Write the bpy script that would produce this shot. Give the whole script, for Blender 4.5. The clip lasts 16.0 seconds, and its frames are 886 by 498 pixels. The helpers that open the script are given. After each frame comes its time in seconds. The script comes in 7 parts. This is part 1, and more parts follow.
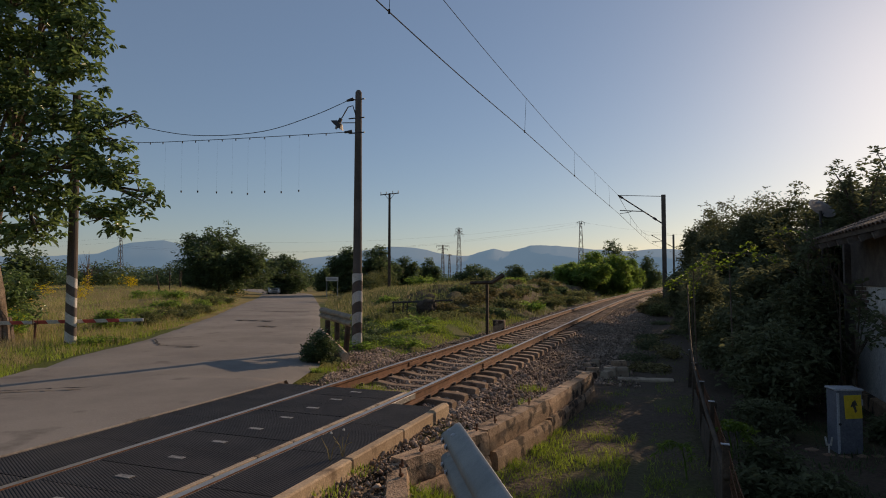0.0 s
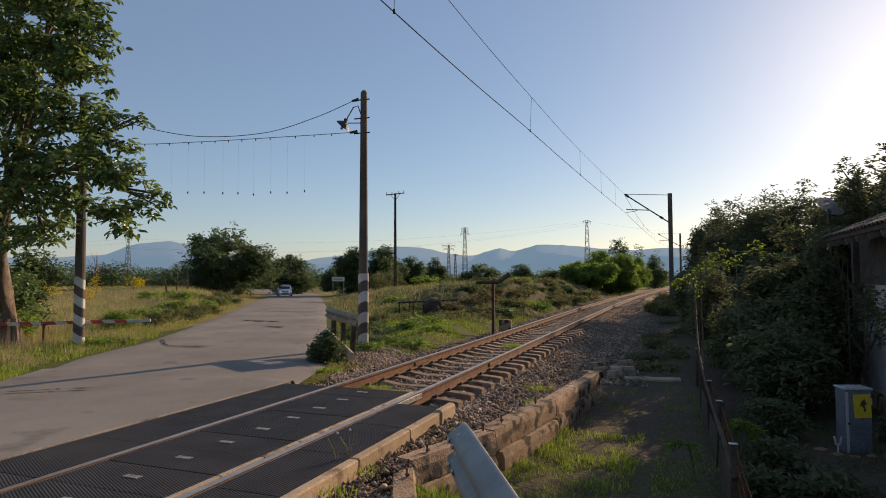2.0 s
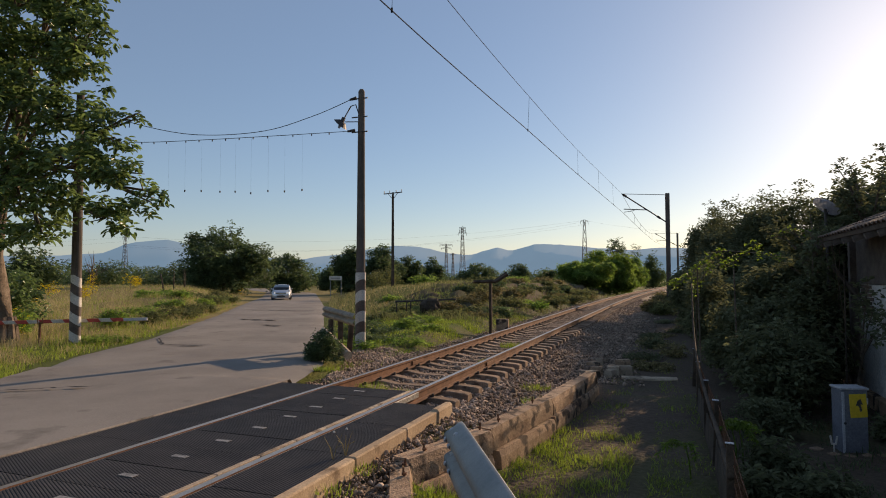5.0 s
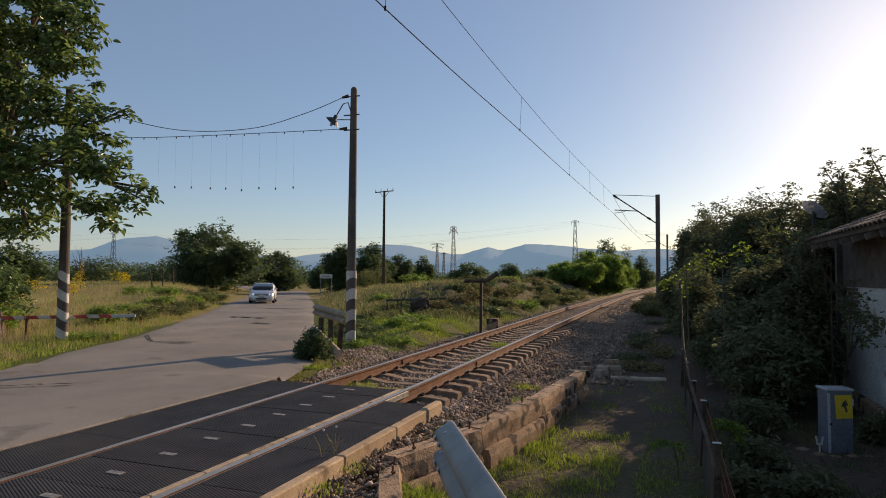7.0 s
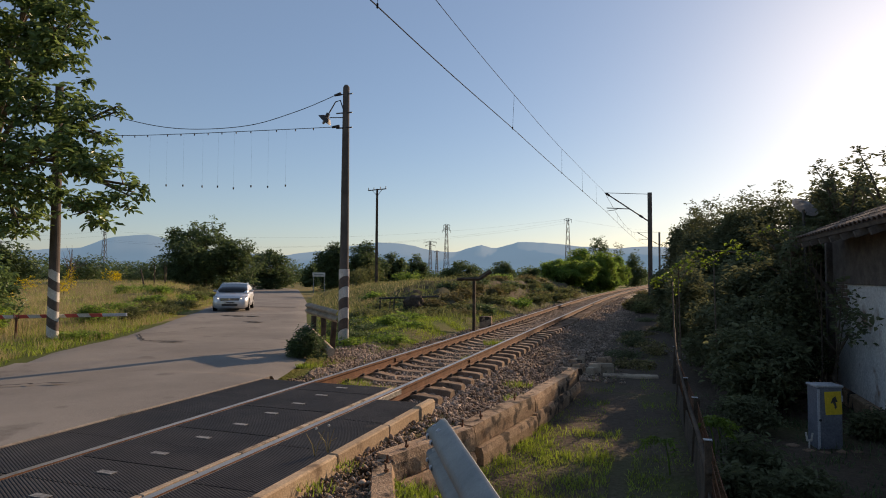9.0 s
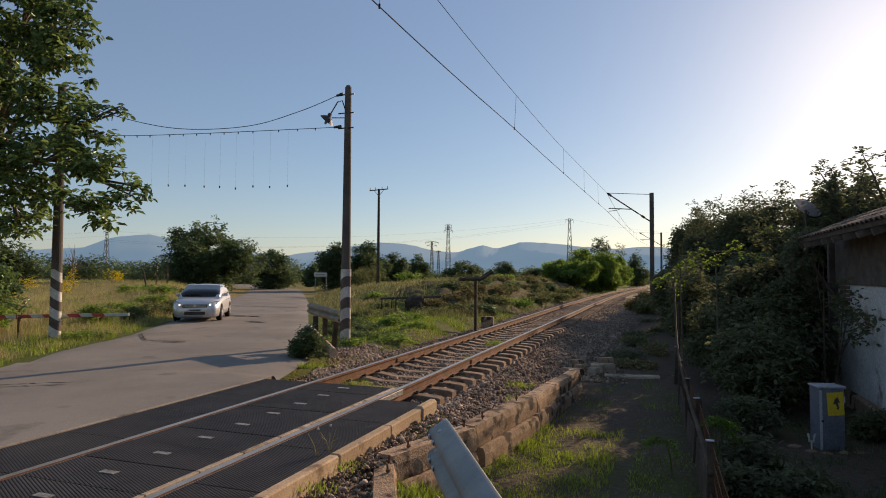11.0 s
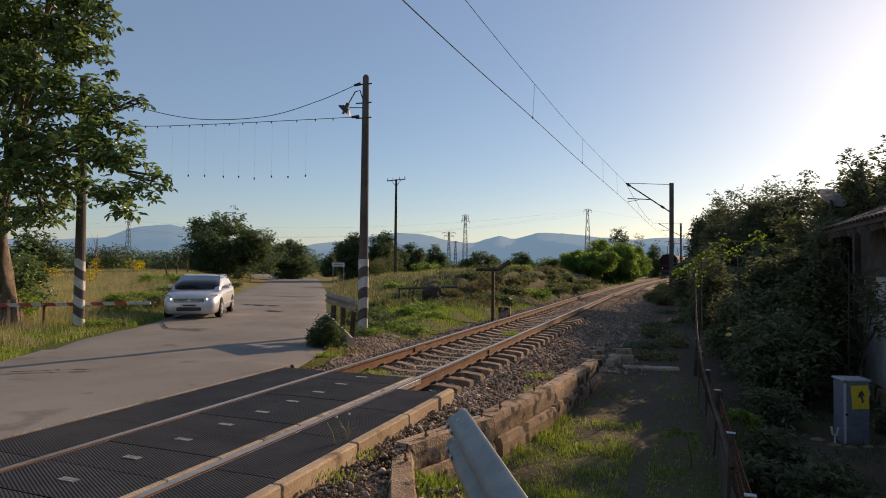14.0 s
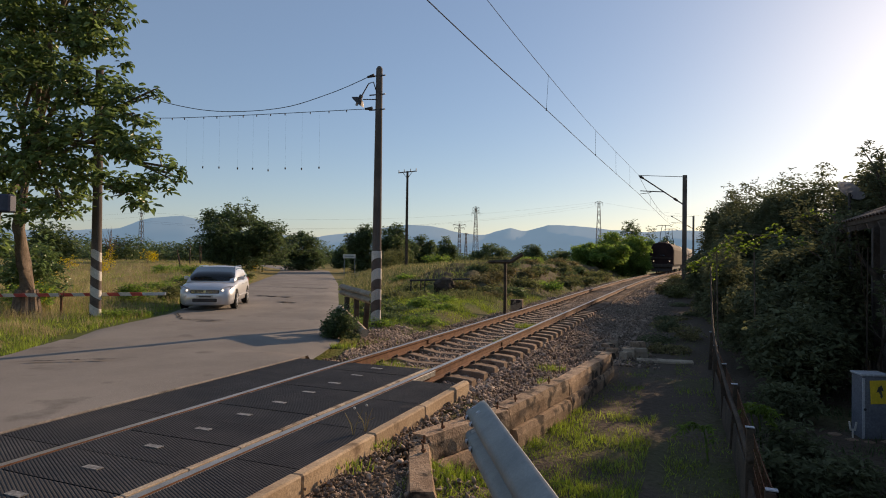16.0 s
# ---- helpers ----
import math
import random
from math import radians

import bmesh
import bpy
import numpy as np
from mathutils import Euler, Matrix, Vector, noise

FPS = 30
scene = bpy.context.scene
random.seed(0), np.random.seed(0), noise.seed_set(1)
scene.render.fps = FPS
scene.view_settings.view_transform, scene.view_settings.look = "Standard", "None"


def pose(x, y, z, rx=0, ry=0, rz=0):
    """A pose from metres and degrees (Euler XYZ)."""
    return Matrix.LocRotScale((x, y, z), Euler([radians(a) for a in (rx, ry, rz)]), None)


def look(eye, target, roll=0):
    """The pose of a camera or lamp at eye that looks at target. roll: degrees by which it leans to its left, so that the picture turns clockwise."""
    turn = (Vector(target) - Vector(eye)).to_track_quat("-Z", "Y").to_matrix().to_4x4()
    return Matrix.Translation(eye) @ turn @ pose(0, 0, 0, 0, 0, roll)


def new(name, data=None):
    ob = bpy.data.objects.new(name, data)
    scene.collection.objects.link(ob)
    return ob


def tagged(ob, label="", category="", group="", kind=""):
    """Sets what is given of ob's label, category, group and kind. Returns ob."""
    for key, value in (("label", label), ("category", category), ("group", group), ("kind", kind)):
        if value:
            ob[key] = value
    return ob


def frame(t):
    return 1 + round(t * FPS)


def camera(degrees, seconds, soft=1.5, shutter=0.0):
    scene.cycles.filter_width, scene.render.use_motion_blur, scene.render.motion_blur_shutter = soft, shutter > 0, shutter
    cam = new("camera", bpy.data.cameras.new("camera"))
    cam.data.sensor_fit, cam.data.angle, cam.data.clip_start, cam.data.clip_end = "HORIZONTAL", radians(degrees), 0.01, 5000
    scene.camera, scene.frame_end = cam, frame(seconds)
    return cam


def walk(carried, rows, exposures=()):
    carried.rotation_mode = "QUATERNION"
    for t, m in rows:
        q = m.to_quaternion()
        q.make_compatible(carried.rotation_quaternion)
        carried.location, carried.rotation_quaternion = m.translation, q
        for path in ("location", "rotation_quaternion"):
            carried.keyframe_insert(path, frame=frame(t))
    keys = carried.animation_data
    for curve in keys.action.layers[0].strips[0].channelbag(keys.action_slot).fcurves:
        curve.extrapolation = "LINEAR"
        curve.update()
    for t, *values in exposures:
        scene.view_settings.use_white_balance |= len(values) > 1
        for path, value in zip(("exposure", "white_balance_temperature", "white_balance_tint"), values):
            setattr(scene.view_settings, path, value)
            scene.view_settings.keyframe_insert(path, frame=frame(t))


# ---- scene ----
# ---- camera ----
cam = camera(71.95, 16.0, soft=1.0)
PATH = [
    (0.0, -0.003, -0.002, 1.719, 92.758, -0.016, 20.273),
    (0.5, -0.005, 0.002, 1.72, 92.876, 0.089, 20.515),
    (1.0, -0.0, 0.006, 1.719, 92.897, 0.193, 20.647),
    (1.5, -0.005, -0.001, 1.718, 92.796, 0.38, 20.746),
    (2.0, -0.002, 0.004, 1.72, 92.733, 0.188, 20.838),
    (2.5, -0.001, 0.003, 1.721, 92.902, 0.149, 20.886),
    (3.0, 0.005, -0.007, 1.722, 92.952, 0.143, 21.026),
    (3.5, 0.0, -0.0, 1.719, 92.757, -0.0, 20.881),
    (4.0, -0.001, 0.006, 1.717, 92.695, 0.044, 20.891),
    (6.5, 0.002, 0.013, 1.718, 92.599, -0.221, 19.89),
    (7.0, -0.003, 0.007, 1.714, 92.588, -0.428, 19.736),
    (7.5, -0.005, 0.005, 1.715, 92.587, -0.502, 19.594),
    (8.0, -0.006, -0.002, 1.717, 92.5, -0.017, 19.586),
    (8.5, -0.001, 0.01, 1.714, 92.437, -0.208, 19.322),
    (9.0, 0.003, 0.006, 1.716, 92.405, -0.322, 19.085),
    (11.5, 0.001, -0.0, 1.719, 92.419, -0.424, 19.383),
    (12.0, 0.001, -0.003, 1.717, 92.419, -0.299, 19.807),
    (12.5, -0.009, 0.004, 1.716, 92.407, -0.375, 20.085),
    (13.0, -0.009, 0.01, 1.714, 92.249, -0.377, 20.342),
    (13.5, -0.014, 0.015, 1.712, 91.936, -0.644, 20.497),
    (14.0, -0.018, 0.02, 1.711, 91.504, -0.557, 20.83),
    (14.5, -0.034, 0.023, 1.714, 91.017, -0.583, 21.157),
    (15.0, -0.043, 0.026, 1.719, 90.999, -0.554, 21.403),
    (15.5, -0.057, 0.022, 1.716, 90.91, -0.641, 21.397),
    (16.0, -0.084, -0.007, 1.714, 90.743, -0.764, 21.795),
]
walk(cam, [(t, pose(x, y, z, rx, ry, rz)) for t, x, y, z, rx, ry, rz in PATH],
     exposures=[(0.0, -0.45, 7450, 18), (0.5, -0.22, 7450, 18), (0.9, 0.0, 7450, 18), (1.3, 0.03, 7450, 18), (16.0, 0.03, 7450, 18)])

# ---- world, sun ----
SUN_AZ, SUN_EL = 20.0, 18.0      # degrees to the right of +y, degrees up
world = bpy.data.worlds.new("sky")
scene.world = world
world.use_nodes = True
wn = world.node_tree
sky = wn.nodes.new("ShaderNodeTexSky")
sky.sky_type = "NISHITA"
sky.sun_disc = False
sky.sun_elevation = radians(SUN_EL)
sky.sun_rotation = radians(SUN_AZ)
sky.air_density, sky.dust_density, sky.ozone_density = 1.0, 0.42, 3.2
hue = wn.nodes.new("ShaderNodeHueSaturation")
hue.inputs["Saturation"].default_value = 1.16
wn.links.new(sky.outputs[0], hue.inputs["Color"])
haze = wn.nodes.new("ShaderNodeMix")      # thin even summer haze over the clear sky
haze.data_type = "RGBA"
haze.inputs[0].default_value = 0.33
haze.inputs[7].default_value = (3.0, 4.1, 5.7, 1)
wn.links.new(hue.outputs[0], haze.inputs[6])
wn.links.new(haze.outputs[2], wn.nodes["Background"].inputs[0])
wn.nodes["Background"].inputs[1].default_value = 0.115
sun_lamp = bpy.data.lights.new("sun", "SUN")
sun_lamp.energy, sun_lamp.angle, sun_lamp.color = 5.2, radians(0.6), (1.0, 0.79, 0.56)
sun = new("sun", sun_lamp)
sun.matrix_world = look((0, 0, 40), (-40 * math.sin(radians(SUN_AZ)), -40 * math.cos(radians(SUN_AZ)), 40 - 40 * math.tan(radians(SUN_EL))))

# ---- materials ----


def mat(name, c1, c2, scale=3.0, fine=40.0, rough=0.8, metal=0.0, bump=0.25, dist=0.01, spread=0.0, leaf=0.0, spots=None, contrast=0.3):
    """Two-scale procedural surface. spread: value change from piece to piece; leaf: share of light let through."""
    m = bpy.data.materials.new(name)
    m.use_nodes = True
    nt = m.node_tree
    N, L = nt.nodes, nt.links
    b = N["Principled BSDF"]
    tc = N.new("ShaderNodeTexCoord")
    oi = N.new("ShaderNodeObjectInfo")
    off = N.new("ShaderNodeVectorMath")
    off.operation = "MULTIPLY_ADD"
    off.inputs[1].default_value = (1, 1, 1)
    sc = N.new("ShaderNodeVectorMath")
    sc.operation = "SCALE"
    sc.inputs[0].default_value = (37, 53, 71)
    L.new(oi.outputs["Random"], sc.inputs["Scale"])
    L.new(tc.outputs["Object"], off.inputs[0])
    L.new(sc.outputs[0], off.inputs[2])
    n1, n2 = N.new("ShaderNodeTexNoise"), N.new("ShaderNodeTexNoise")
    for n, s, d in ((n1, scale, 6), (n2, fine, 4)):
        n.inputs["Scale"].default_value, n.inputs["Detail"].default_value, n.inputs["Roughness"].default_value = s, d, 0.62
        L.new(off.outputs[0], n.inputs["Vector"])
    ramp = N.new("ShaderNodeValToRGB")
    ramp.color_ramp.elements[0].position, ramp.color_ramp.elements[1].position = 0.36, 0.64
    ramp.color_ramp.elements[0].color, ramp.color_ramp.elements[1].color = (*c1, 1), (*c2, 1)
    L.new(n1.outputs[0], ramp.inputs[0])
    col = ramp.outputs[0]
    if spots:
        n3 = N.new("ShaderNodeTexNoise")
        n3.inputs["Scale"].default_value, n3.inputs["Detail"].default_value = spots[1], 5
        L.new(off.outputs[0], n3.inputs["Vector"])
        r3 = N.new("ShaderNodeValToRGB")
        r3.color_ramp.elements[0].position, r3.color_ramp.elements[1].position = spots[2], spots[2] + 0.09
        L.new(n3.outputs[0], r3.inputs[0])
        mx = N.new("ShaderNodeMix")
        mx.data_type = "RGBA"
        L.new(r3.outputs[0], mx.inputs[0])
        L.new(col, mx.inputs[6])
        mx.inputs[7].default_value = (*spots[0], 1)
        col = mx.outputs[2]
    val = N.new("ShaderNodeMapRange")
    val.inputs[1].default_value, val.inputs[2].default_value = 0.25, 0.75
    val.inputs[3].default_value, val.inputs[4].default_value = 1 - contrast, 1 + contrast
    L.new(n2.outputs[0], val.inputs[0])
    v = val.outputs[0]
    if spread:
        geo = N.new("ShaderNodeNewGeometry")
        add = N.new("ShaderNodeMath")
        add.inputs[0].default_value = 0
        L.new(geo.outputs["Random Per Island"], add.inputs[0])
        L.new(oi.outputs["Random"], add.inputs[1])
        fr = N.new("ShaderNodeMath")
        fr.operation = "FRACT"
        L.new(add.outputs[0], fr.inputs[0])
        mr = N.new("ShaderNodeMapRange")
        mr.inputs[3].default_value, mr.inputs[4].default_value = 1 - spread, 1 + spread
        L.new(fr.outputs[0], mr.inputs[0])
        mu = N.new("ShaderNodeMath")
        mu.operation = "MULTIPLY"
        L.new(v, mu.inputs[0])
        L.new(mr.outputs[0], mu.inputs[1])
        v = mu.outputs[0]
    hsv = N.new("ShaderNodeHueSaturation")
    L.new(v, hsv.inputs["Value"])
    L.new(col, hsv.inputs["Color"])
    L.new(hsv.outputs[0], b.inputs["Base Color"])
    b.inputs["Roughness"].default_value, b.inputs["Metallic"].default_value = rough, metal
    if rough > 0.7:
        b.inputs["Specular IOR Level"].default_value = 0.25
    if bump:
        bp = N.new("ShaderNodeBump")
        bp.inputs["Strength"].default_value, bp.inputs["Distance"].default_value = bump, dist
        L.new(n2.outputs[0], bp.inputs["Height"])
        L.new(bp.outputs[0], b.inputs["Normal"])
    if leaf:
        tr = N.new("ShaderNodeBsdfTranslucent")
        hs2 = N.new("ShaderNodeHueSaturation")
        hs2.inputs["Value"].default_value, hs2.inputs["Saturation"].default_value, hs2.inputs["Hue"].default_value = 1.6, 1.08, 0.497
        L.new(hsv.outputs[0], hs2.inputs["Color"])
        L.new(hs2.outputs[0], tr.inputs[0])
        ms = N.new("ShaderNodeMixShader")
        ms.inputs[0].default_value = leaf
        L.new(b.outputs[0], ms.inputs[1])
        L.new(tr.outputs[0], ms.inputs[2])
        L.new(ms.outputs[0], N["Material Output"].inputs[0])
    return m


def glow(name, colour, strength):
    m = bpy.data.materials.new(name)
    m.use_nodes = True
    b = m.node_tree.nodes["Principled BSDF"]
    b.inputs["Base Color"].default_value = (*colour, 1)
    b.inputs["Emission Color"].default_value = (*colour, 1)
    b.inputs["Emission Strength"].default_value = strength
    return m


M = dict(
    asphalt=mat("asphalt", (0.175, 0.158, 0.142), (0.245, 0.224, 0.20), 0.35, 90, 0.9, bump=0.5, dist=0.008, spots=((0.15, 0.135, 0.12), 1.3, 0.6)),
    tar=mat("tar", (0.02, 0.02, 0.02), (0.035, 0.032, 0.03), 4, 60, 0.8),
    rubber=mat("rubber", (0.032, 0.031, 0.032), (0.055, 0.051, 0.048), 1.5, 60, 0.75, bump=0.3, dist=0.004, spots=((0.07, 0.06, 0.05), 2.0, 0.66)),
    concrete=mat("concrete", (0.33, 0.255, 0.185), (0.46, 0.375, 0.28), 2.0, 45, 0.9, bump=0.5, dist=0.01, spread=0.12, spots=((0.16, 0.12, 0.085), 3.0, 0.58)),
    old_concrete=mat("old_concrete", (0.27, 0.175, 0.112), (0.45, 0.32, 0.215), 3.5, 40, 0.92, bump=0.8, dist=0.02, spread=0.2, spots=((0.07, 0.05, 0.038), 4.0, 0.52), contrast=0.4),
    pole=mat("pole_concrete", (0.085, 0.07, 0.06), (0.135, 0.112, 0.096), 1.2, 45, 0.9, bump=0.3),
    white=mat("white_paint", (0.44, 0.42, 0.385), (0.58, 0.55, 0.50), 3, 40, 0.8, spots=((0.25, 0.22, 0.19), 5, 0.63)),
    black=mat("black_paint", (0.045, 0.04, 0.038), (0.085, 0.072, 0.066), 4, 40, 0.75),
    faded_black=mat("faded_black_paint", (0.085, 0.066, 0.056), (0.135, 0.105, 0.09), 4, 40, 0.85, spots=((0.2, 0.17, 0.15), 6, 0.66)),
    red=mat("red_paint", (0.33, 0.03, 0.025), (0.42, 0.06, 0.045), 4, 50, 0.6),
    rail_top=mat("polished_steel", (0.36, 0.33, 0.29), (0.47, 0.43, 0.38), 6, 90, 0.42, metal=0.75, bump=0.05),
    rust=mat("rust", (0.11, 0.05, 0.028), (0.19, 0.09, 0.05), 5, 60, 0.85, bump=0.4, dist=0.004),
    dark_steel=mat("dark_steel", (0.035, 0.033, 0.032), (0.07, 0.06, 0.055), 5, 60, 0.6, metal=0.3),
    galv=mat("galvanised_steel", (0.19, 0.21, 0.21), (0.26, 0.275, 0.27), 5, 70, 0.55, metal=0.2, bump=0.08, spots=((0.19, 0.20, 0.20), 9, 0.62), contrast=0.12),
    wire=mat("wire", (0.018, 0.018, 0.02), (0.025, 0.025, 0.028), 1, 2, 1.0, bump=0),
    stone=mat("ballast_stone", (0.20, 0.142, 0.105), (0.37, 0.285, 0.22), 1.5, 50, 0.92, bump=0.4, spread=0.5),
    wood=mat("weathered_wood", (0.20, 0.16, 0.12), (0.32, 0.27, 0.21), 4, 50, 0.9, bump=0.5, spread=0.15),
    dark_wood=mat("dark_wood", (0.05, 0.036, 0.026), (0.10, 0.075, 0.055), 4, 50, 0.9, bump=0.5, spread=0.15),
    bark=mat("bark", (0.10, 0.075, 0.055), (0.19, 0.15, 0.115), 4, 25, 0.95, bump=0.9, dist=0.03),
    leaf_walnut=mat("walnut_leaf", (0.08, 0.125, 0.05), (0.14, 0.20, 0.07), 0.7, 9, 0.34, bump=0, spread=0.4, leaf=0.40),
    leaf_dark=mat("dark_leaf", (0.055, 0.09, 0.04), (0.105, 0.145, 0.062), 0.5, 6, 0.55, bump=0, spread=0.4, leaf=0.42),
    leaf_hedge=mat("hedge_leaf", (0.095, 0.11, 0.058), (0.14, 0.155, 0.085), 0.5, 6, 0.85, bump=0, spread=0.22, leaf=0.3, contrast=0.15),
    sleeper=mat("stained_sleeper_concrete", (0.17, 0.11, 0.075), (0.31, 0.22, 0.155), 3.0, 45, 0.9, bump=0.5, dist=0.01, spread=0.2, spots=((0.10, 0.065, 0.045), 3.0, 0.58)),
    leaf_weed=mat("weed_leaf", (0.09, 0.11, 0.045), (0.16, 0.17, 0.075), 0.8, 6, 0.75, bump=0, spread=0.4, leaf=0.35),
    leaf_mid=mat("bush_leaf", (0.09, 0.16, 0.035), (0.17, 0.24, 0.06), 0.5, 6, 0.6, bump=0, spread=0.35, leaf=0.58),
    leaf_vine=mat("vine_leaf", (0.09, 0.15, 0.025), (0.15, 0.21, 0.035), 1.5, 9, 0.55, bump=0, spread=0.3, leaf=0.5),
    dry_weed=mat("dry_weed_leaf", (0.15, 0.135, 0.065), (0.24, 0.21, 0.10), 0.8, 6, 0.85, bump=0, spread=0.4, leaf=0.25),
    grass_green=mat("green_grass", (0.14, 0.21, 0.035), (0.24, 0.30, 0.06), 0.6, 3, 0.75, bump=0, spread=0.4, leaf=0.35),
    grass_dry=mat("dry_grass", (0.27, 0.23, 0.12), (0.38, 0.32, 0.17), 0.5, 3, 0.8, bump=0, spread=0.35, leaf=0.3),
    flower=mat("yellow_flower", (0.58, 0.44, 0.03), (0.70, 0.56, 0.05), 2, 9, 0.8, bump=0, spread=0.3, leaf=0.3),
    silver=mat("silver_car_paint", (0.58, 0.58, 0.60), (0.62, 0.62, 0.64), 2, 60, 0.3, metal=0.55, bump=0, contrast=0.04),
    tyre=mat("tyre_rubber", (0.012, 0.012, 0.012), (0.025, 0.025, 0.025), 5, 60, 0.85),
    car_glass=mat("tinted_glass", (0.010, 0.012, 0.014), (0.016, 0.018, 0.02), 2, 20, 0.06, bump=0),
    chrome=mat("chrome", (0.6, 0.6, 0.62), (0.7, 0.7, 0.7), 4, 40, 0.15, metal=1.0, bump=0),
    lamp_glass=mat("clear_lamp_glass", (0.34, 0.35, 0.37), (0.46, 0.47, 0.49), 6, 40, 0.12, bump=0),
    alloy=mat("painted_alloy", (0.5, 0.5, 0.51), (0.58, 0.58, 0.59), 4, 40, 0.4, metal=0.2, bump=0, contrast=0.05),
    loco=mat("dark_red_loco_paint", (0.02, 0.011, 0.011), (0.032, 0.017, 0.016), 1.5, 20, 0.9, bump=0.05),
    coach=mat("pale_coach_paint", (0.12, 0.12, 0.115), (0.18, 0.175, 0.165), 0.8, 20, 0.85, bump=0.05),
    cabinet=mat("grey_cabinet_paint", (0.11, 0.12, 0.15), (0.16, 0.17, 0.20), 4, 40, 0.6, bump=0.1),
    cab_edge=mat("pale_grey_metal", (0.34, 0.36, 0.40), (0.42, 0.44, 0.47), 4, 40, 0.5, bump=0.1),
    yellow=mat("yellow_sign_paint", (0.62, 0.42, 0.02), (0.72, 0.50, 0.03), 5, 40, 0.55, bump=0.05, contrast=0.12),
    plaster=mat("whitewash_plaster", (0.55, 0.55, 0.54), (0.72, 0.71, 0.69), 1.2, 25, 0.92, bump=0.6, dist=0.015, spots=((0.30, 0.21, 0.16), 1.6, 0.60)),
    tile=mat("roof_tile", (0.12, 0.085, 0.065), (0.19, 0.13, 0.10), 2, 30, 0.9, spread=0.25),
    mortar=mat("dark_timber_eaves", (0.10, 0.082, 0.072), (0.17, 0.14, 0.12), 4, 40, 0.9),
    dish=mat("pale_grey_dish", (0.36, 0.37, 0.40), (0.46, 0.47, 0.50), 4, 40, 0.6),
    blue=mat("dark_blue_housing", (0.012, 0.018, 0.04), (0.02, 0.028, 0.06), 4, 40, 0.5),
    lamp_on=glow("lit_headlamp", (1.0, 0.93, 0.78), 1.6),
    loco_lamp=glow("lit_loco_lamp", (1.0, 0.85, 0.62), 0.6),
)

# ---- building helpers ----


def to_mesh(name, verts, faces, material=None, smooth=False):
    me = bpy.data.meshes.new(name)
    me.from_pydata([tuple(v) for v in verts], [], [tuple(f) for f in faces])
    if smooth:
        me.polygons.foreach_set("use_smooth", [True] * len(me.polygons))
    if material:
        me.materials.append(material)
    me.update()
    return me


def tri_mesh(name, V, F, material):
    """A mesh of n-gons of one size from arrays."""
    me = bpy.data.meshes.new(name)
    k = F.shape[1]
    me.vertices.add(len(V))
    me.vertices.foreach_set("co", np.ascontiguousarray(V, dtype=np.float32).ravel())
    me.loops.add(F.size)
    me.loops.foreach_set("vertex_index", np.ascontiguousarray(F, dtype=np.int32).ravel())
    me.polygons.add(len(F))
    me.polygons.foreach_set("loop_start", np.arange(0, F.size, k, dtype=np.int32))
    me.materials.append(material)
    me.update(calc_edges=True)
    return me


def part(name, bm, material, parent=None, label="", smooth=False):
    """Links a bmesh as one mesh object under a thing or a part."""
    me = bpy.data.meshes.new(name)
    bm.to_mesh(me)
    bm.free()
    if smooth:
        me.polygons.foreach_set("use_smooth", [True] * len(me.polygons))
    me.materials.append(material)
    ob = new(name, me)
    if parent is not None:
        ob.parent = parent
    return tagged(ob, label)


def mesh_part(name, me, parent=None, label="", m=None):
    ob = new(name, me)
    if parent is not None:
        ob.parent = parent
    if m is not None:
        ob.matrix_basis = m
    return tagged(ob, label)


def thing(name, at=(0, 0, 0), rz=0.0, **tags):
    ob = new(name)
    ob.empty_display_size = 0.2
    ob.matrix_basis = pose(*at, 0, 0, rz)
    return tagged(ob, **tags)


def box(bm, size, at=(0, 0, 0), m=None, bevel=0.0):
    r = bmesh.ops.create_cube(bm, size=1, matrix=Matrix.Translation(at) @ (m or Matrix()) @ Matrix.Diagonal((*size, 1)))
    if bevel:
        es = {e for v in r["verts"] for e in v.link_edges}
        bmesh.ops.bevel(bm, geom=list(es), offset=bevel, segments=1, affect="EDGES", profile=0.5)
    return r["verts"]


def bx(size, at=(0, 0, 0), m=None, bevel=0.0):
    bm = bmesh.new()
    box(bm, size, at, m, bevel)
    return bm


def rod(bm, p, q, r1, r2=None, seg=8, caps=True):
    p, q = Vector(p), Vector(q)
    d = q - p
    m = Matrix.Translation((p + q) / 2) @ d.to_track_quat("Z", "Y").to_matrix().to_4x4()
    bmesh.ops.create_cone(bm, cap_ends=caps, segments=seg, radius1=r1, radius2=r1 if r2 is None else r2, depth=d.length, matrix=m)


def rd(p, q, r1, r2=None, seg=8):
    bm = bmesh.new()
    rod(bm, p, q, r1, r2, seg)
    return bm


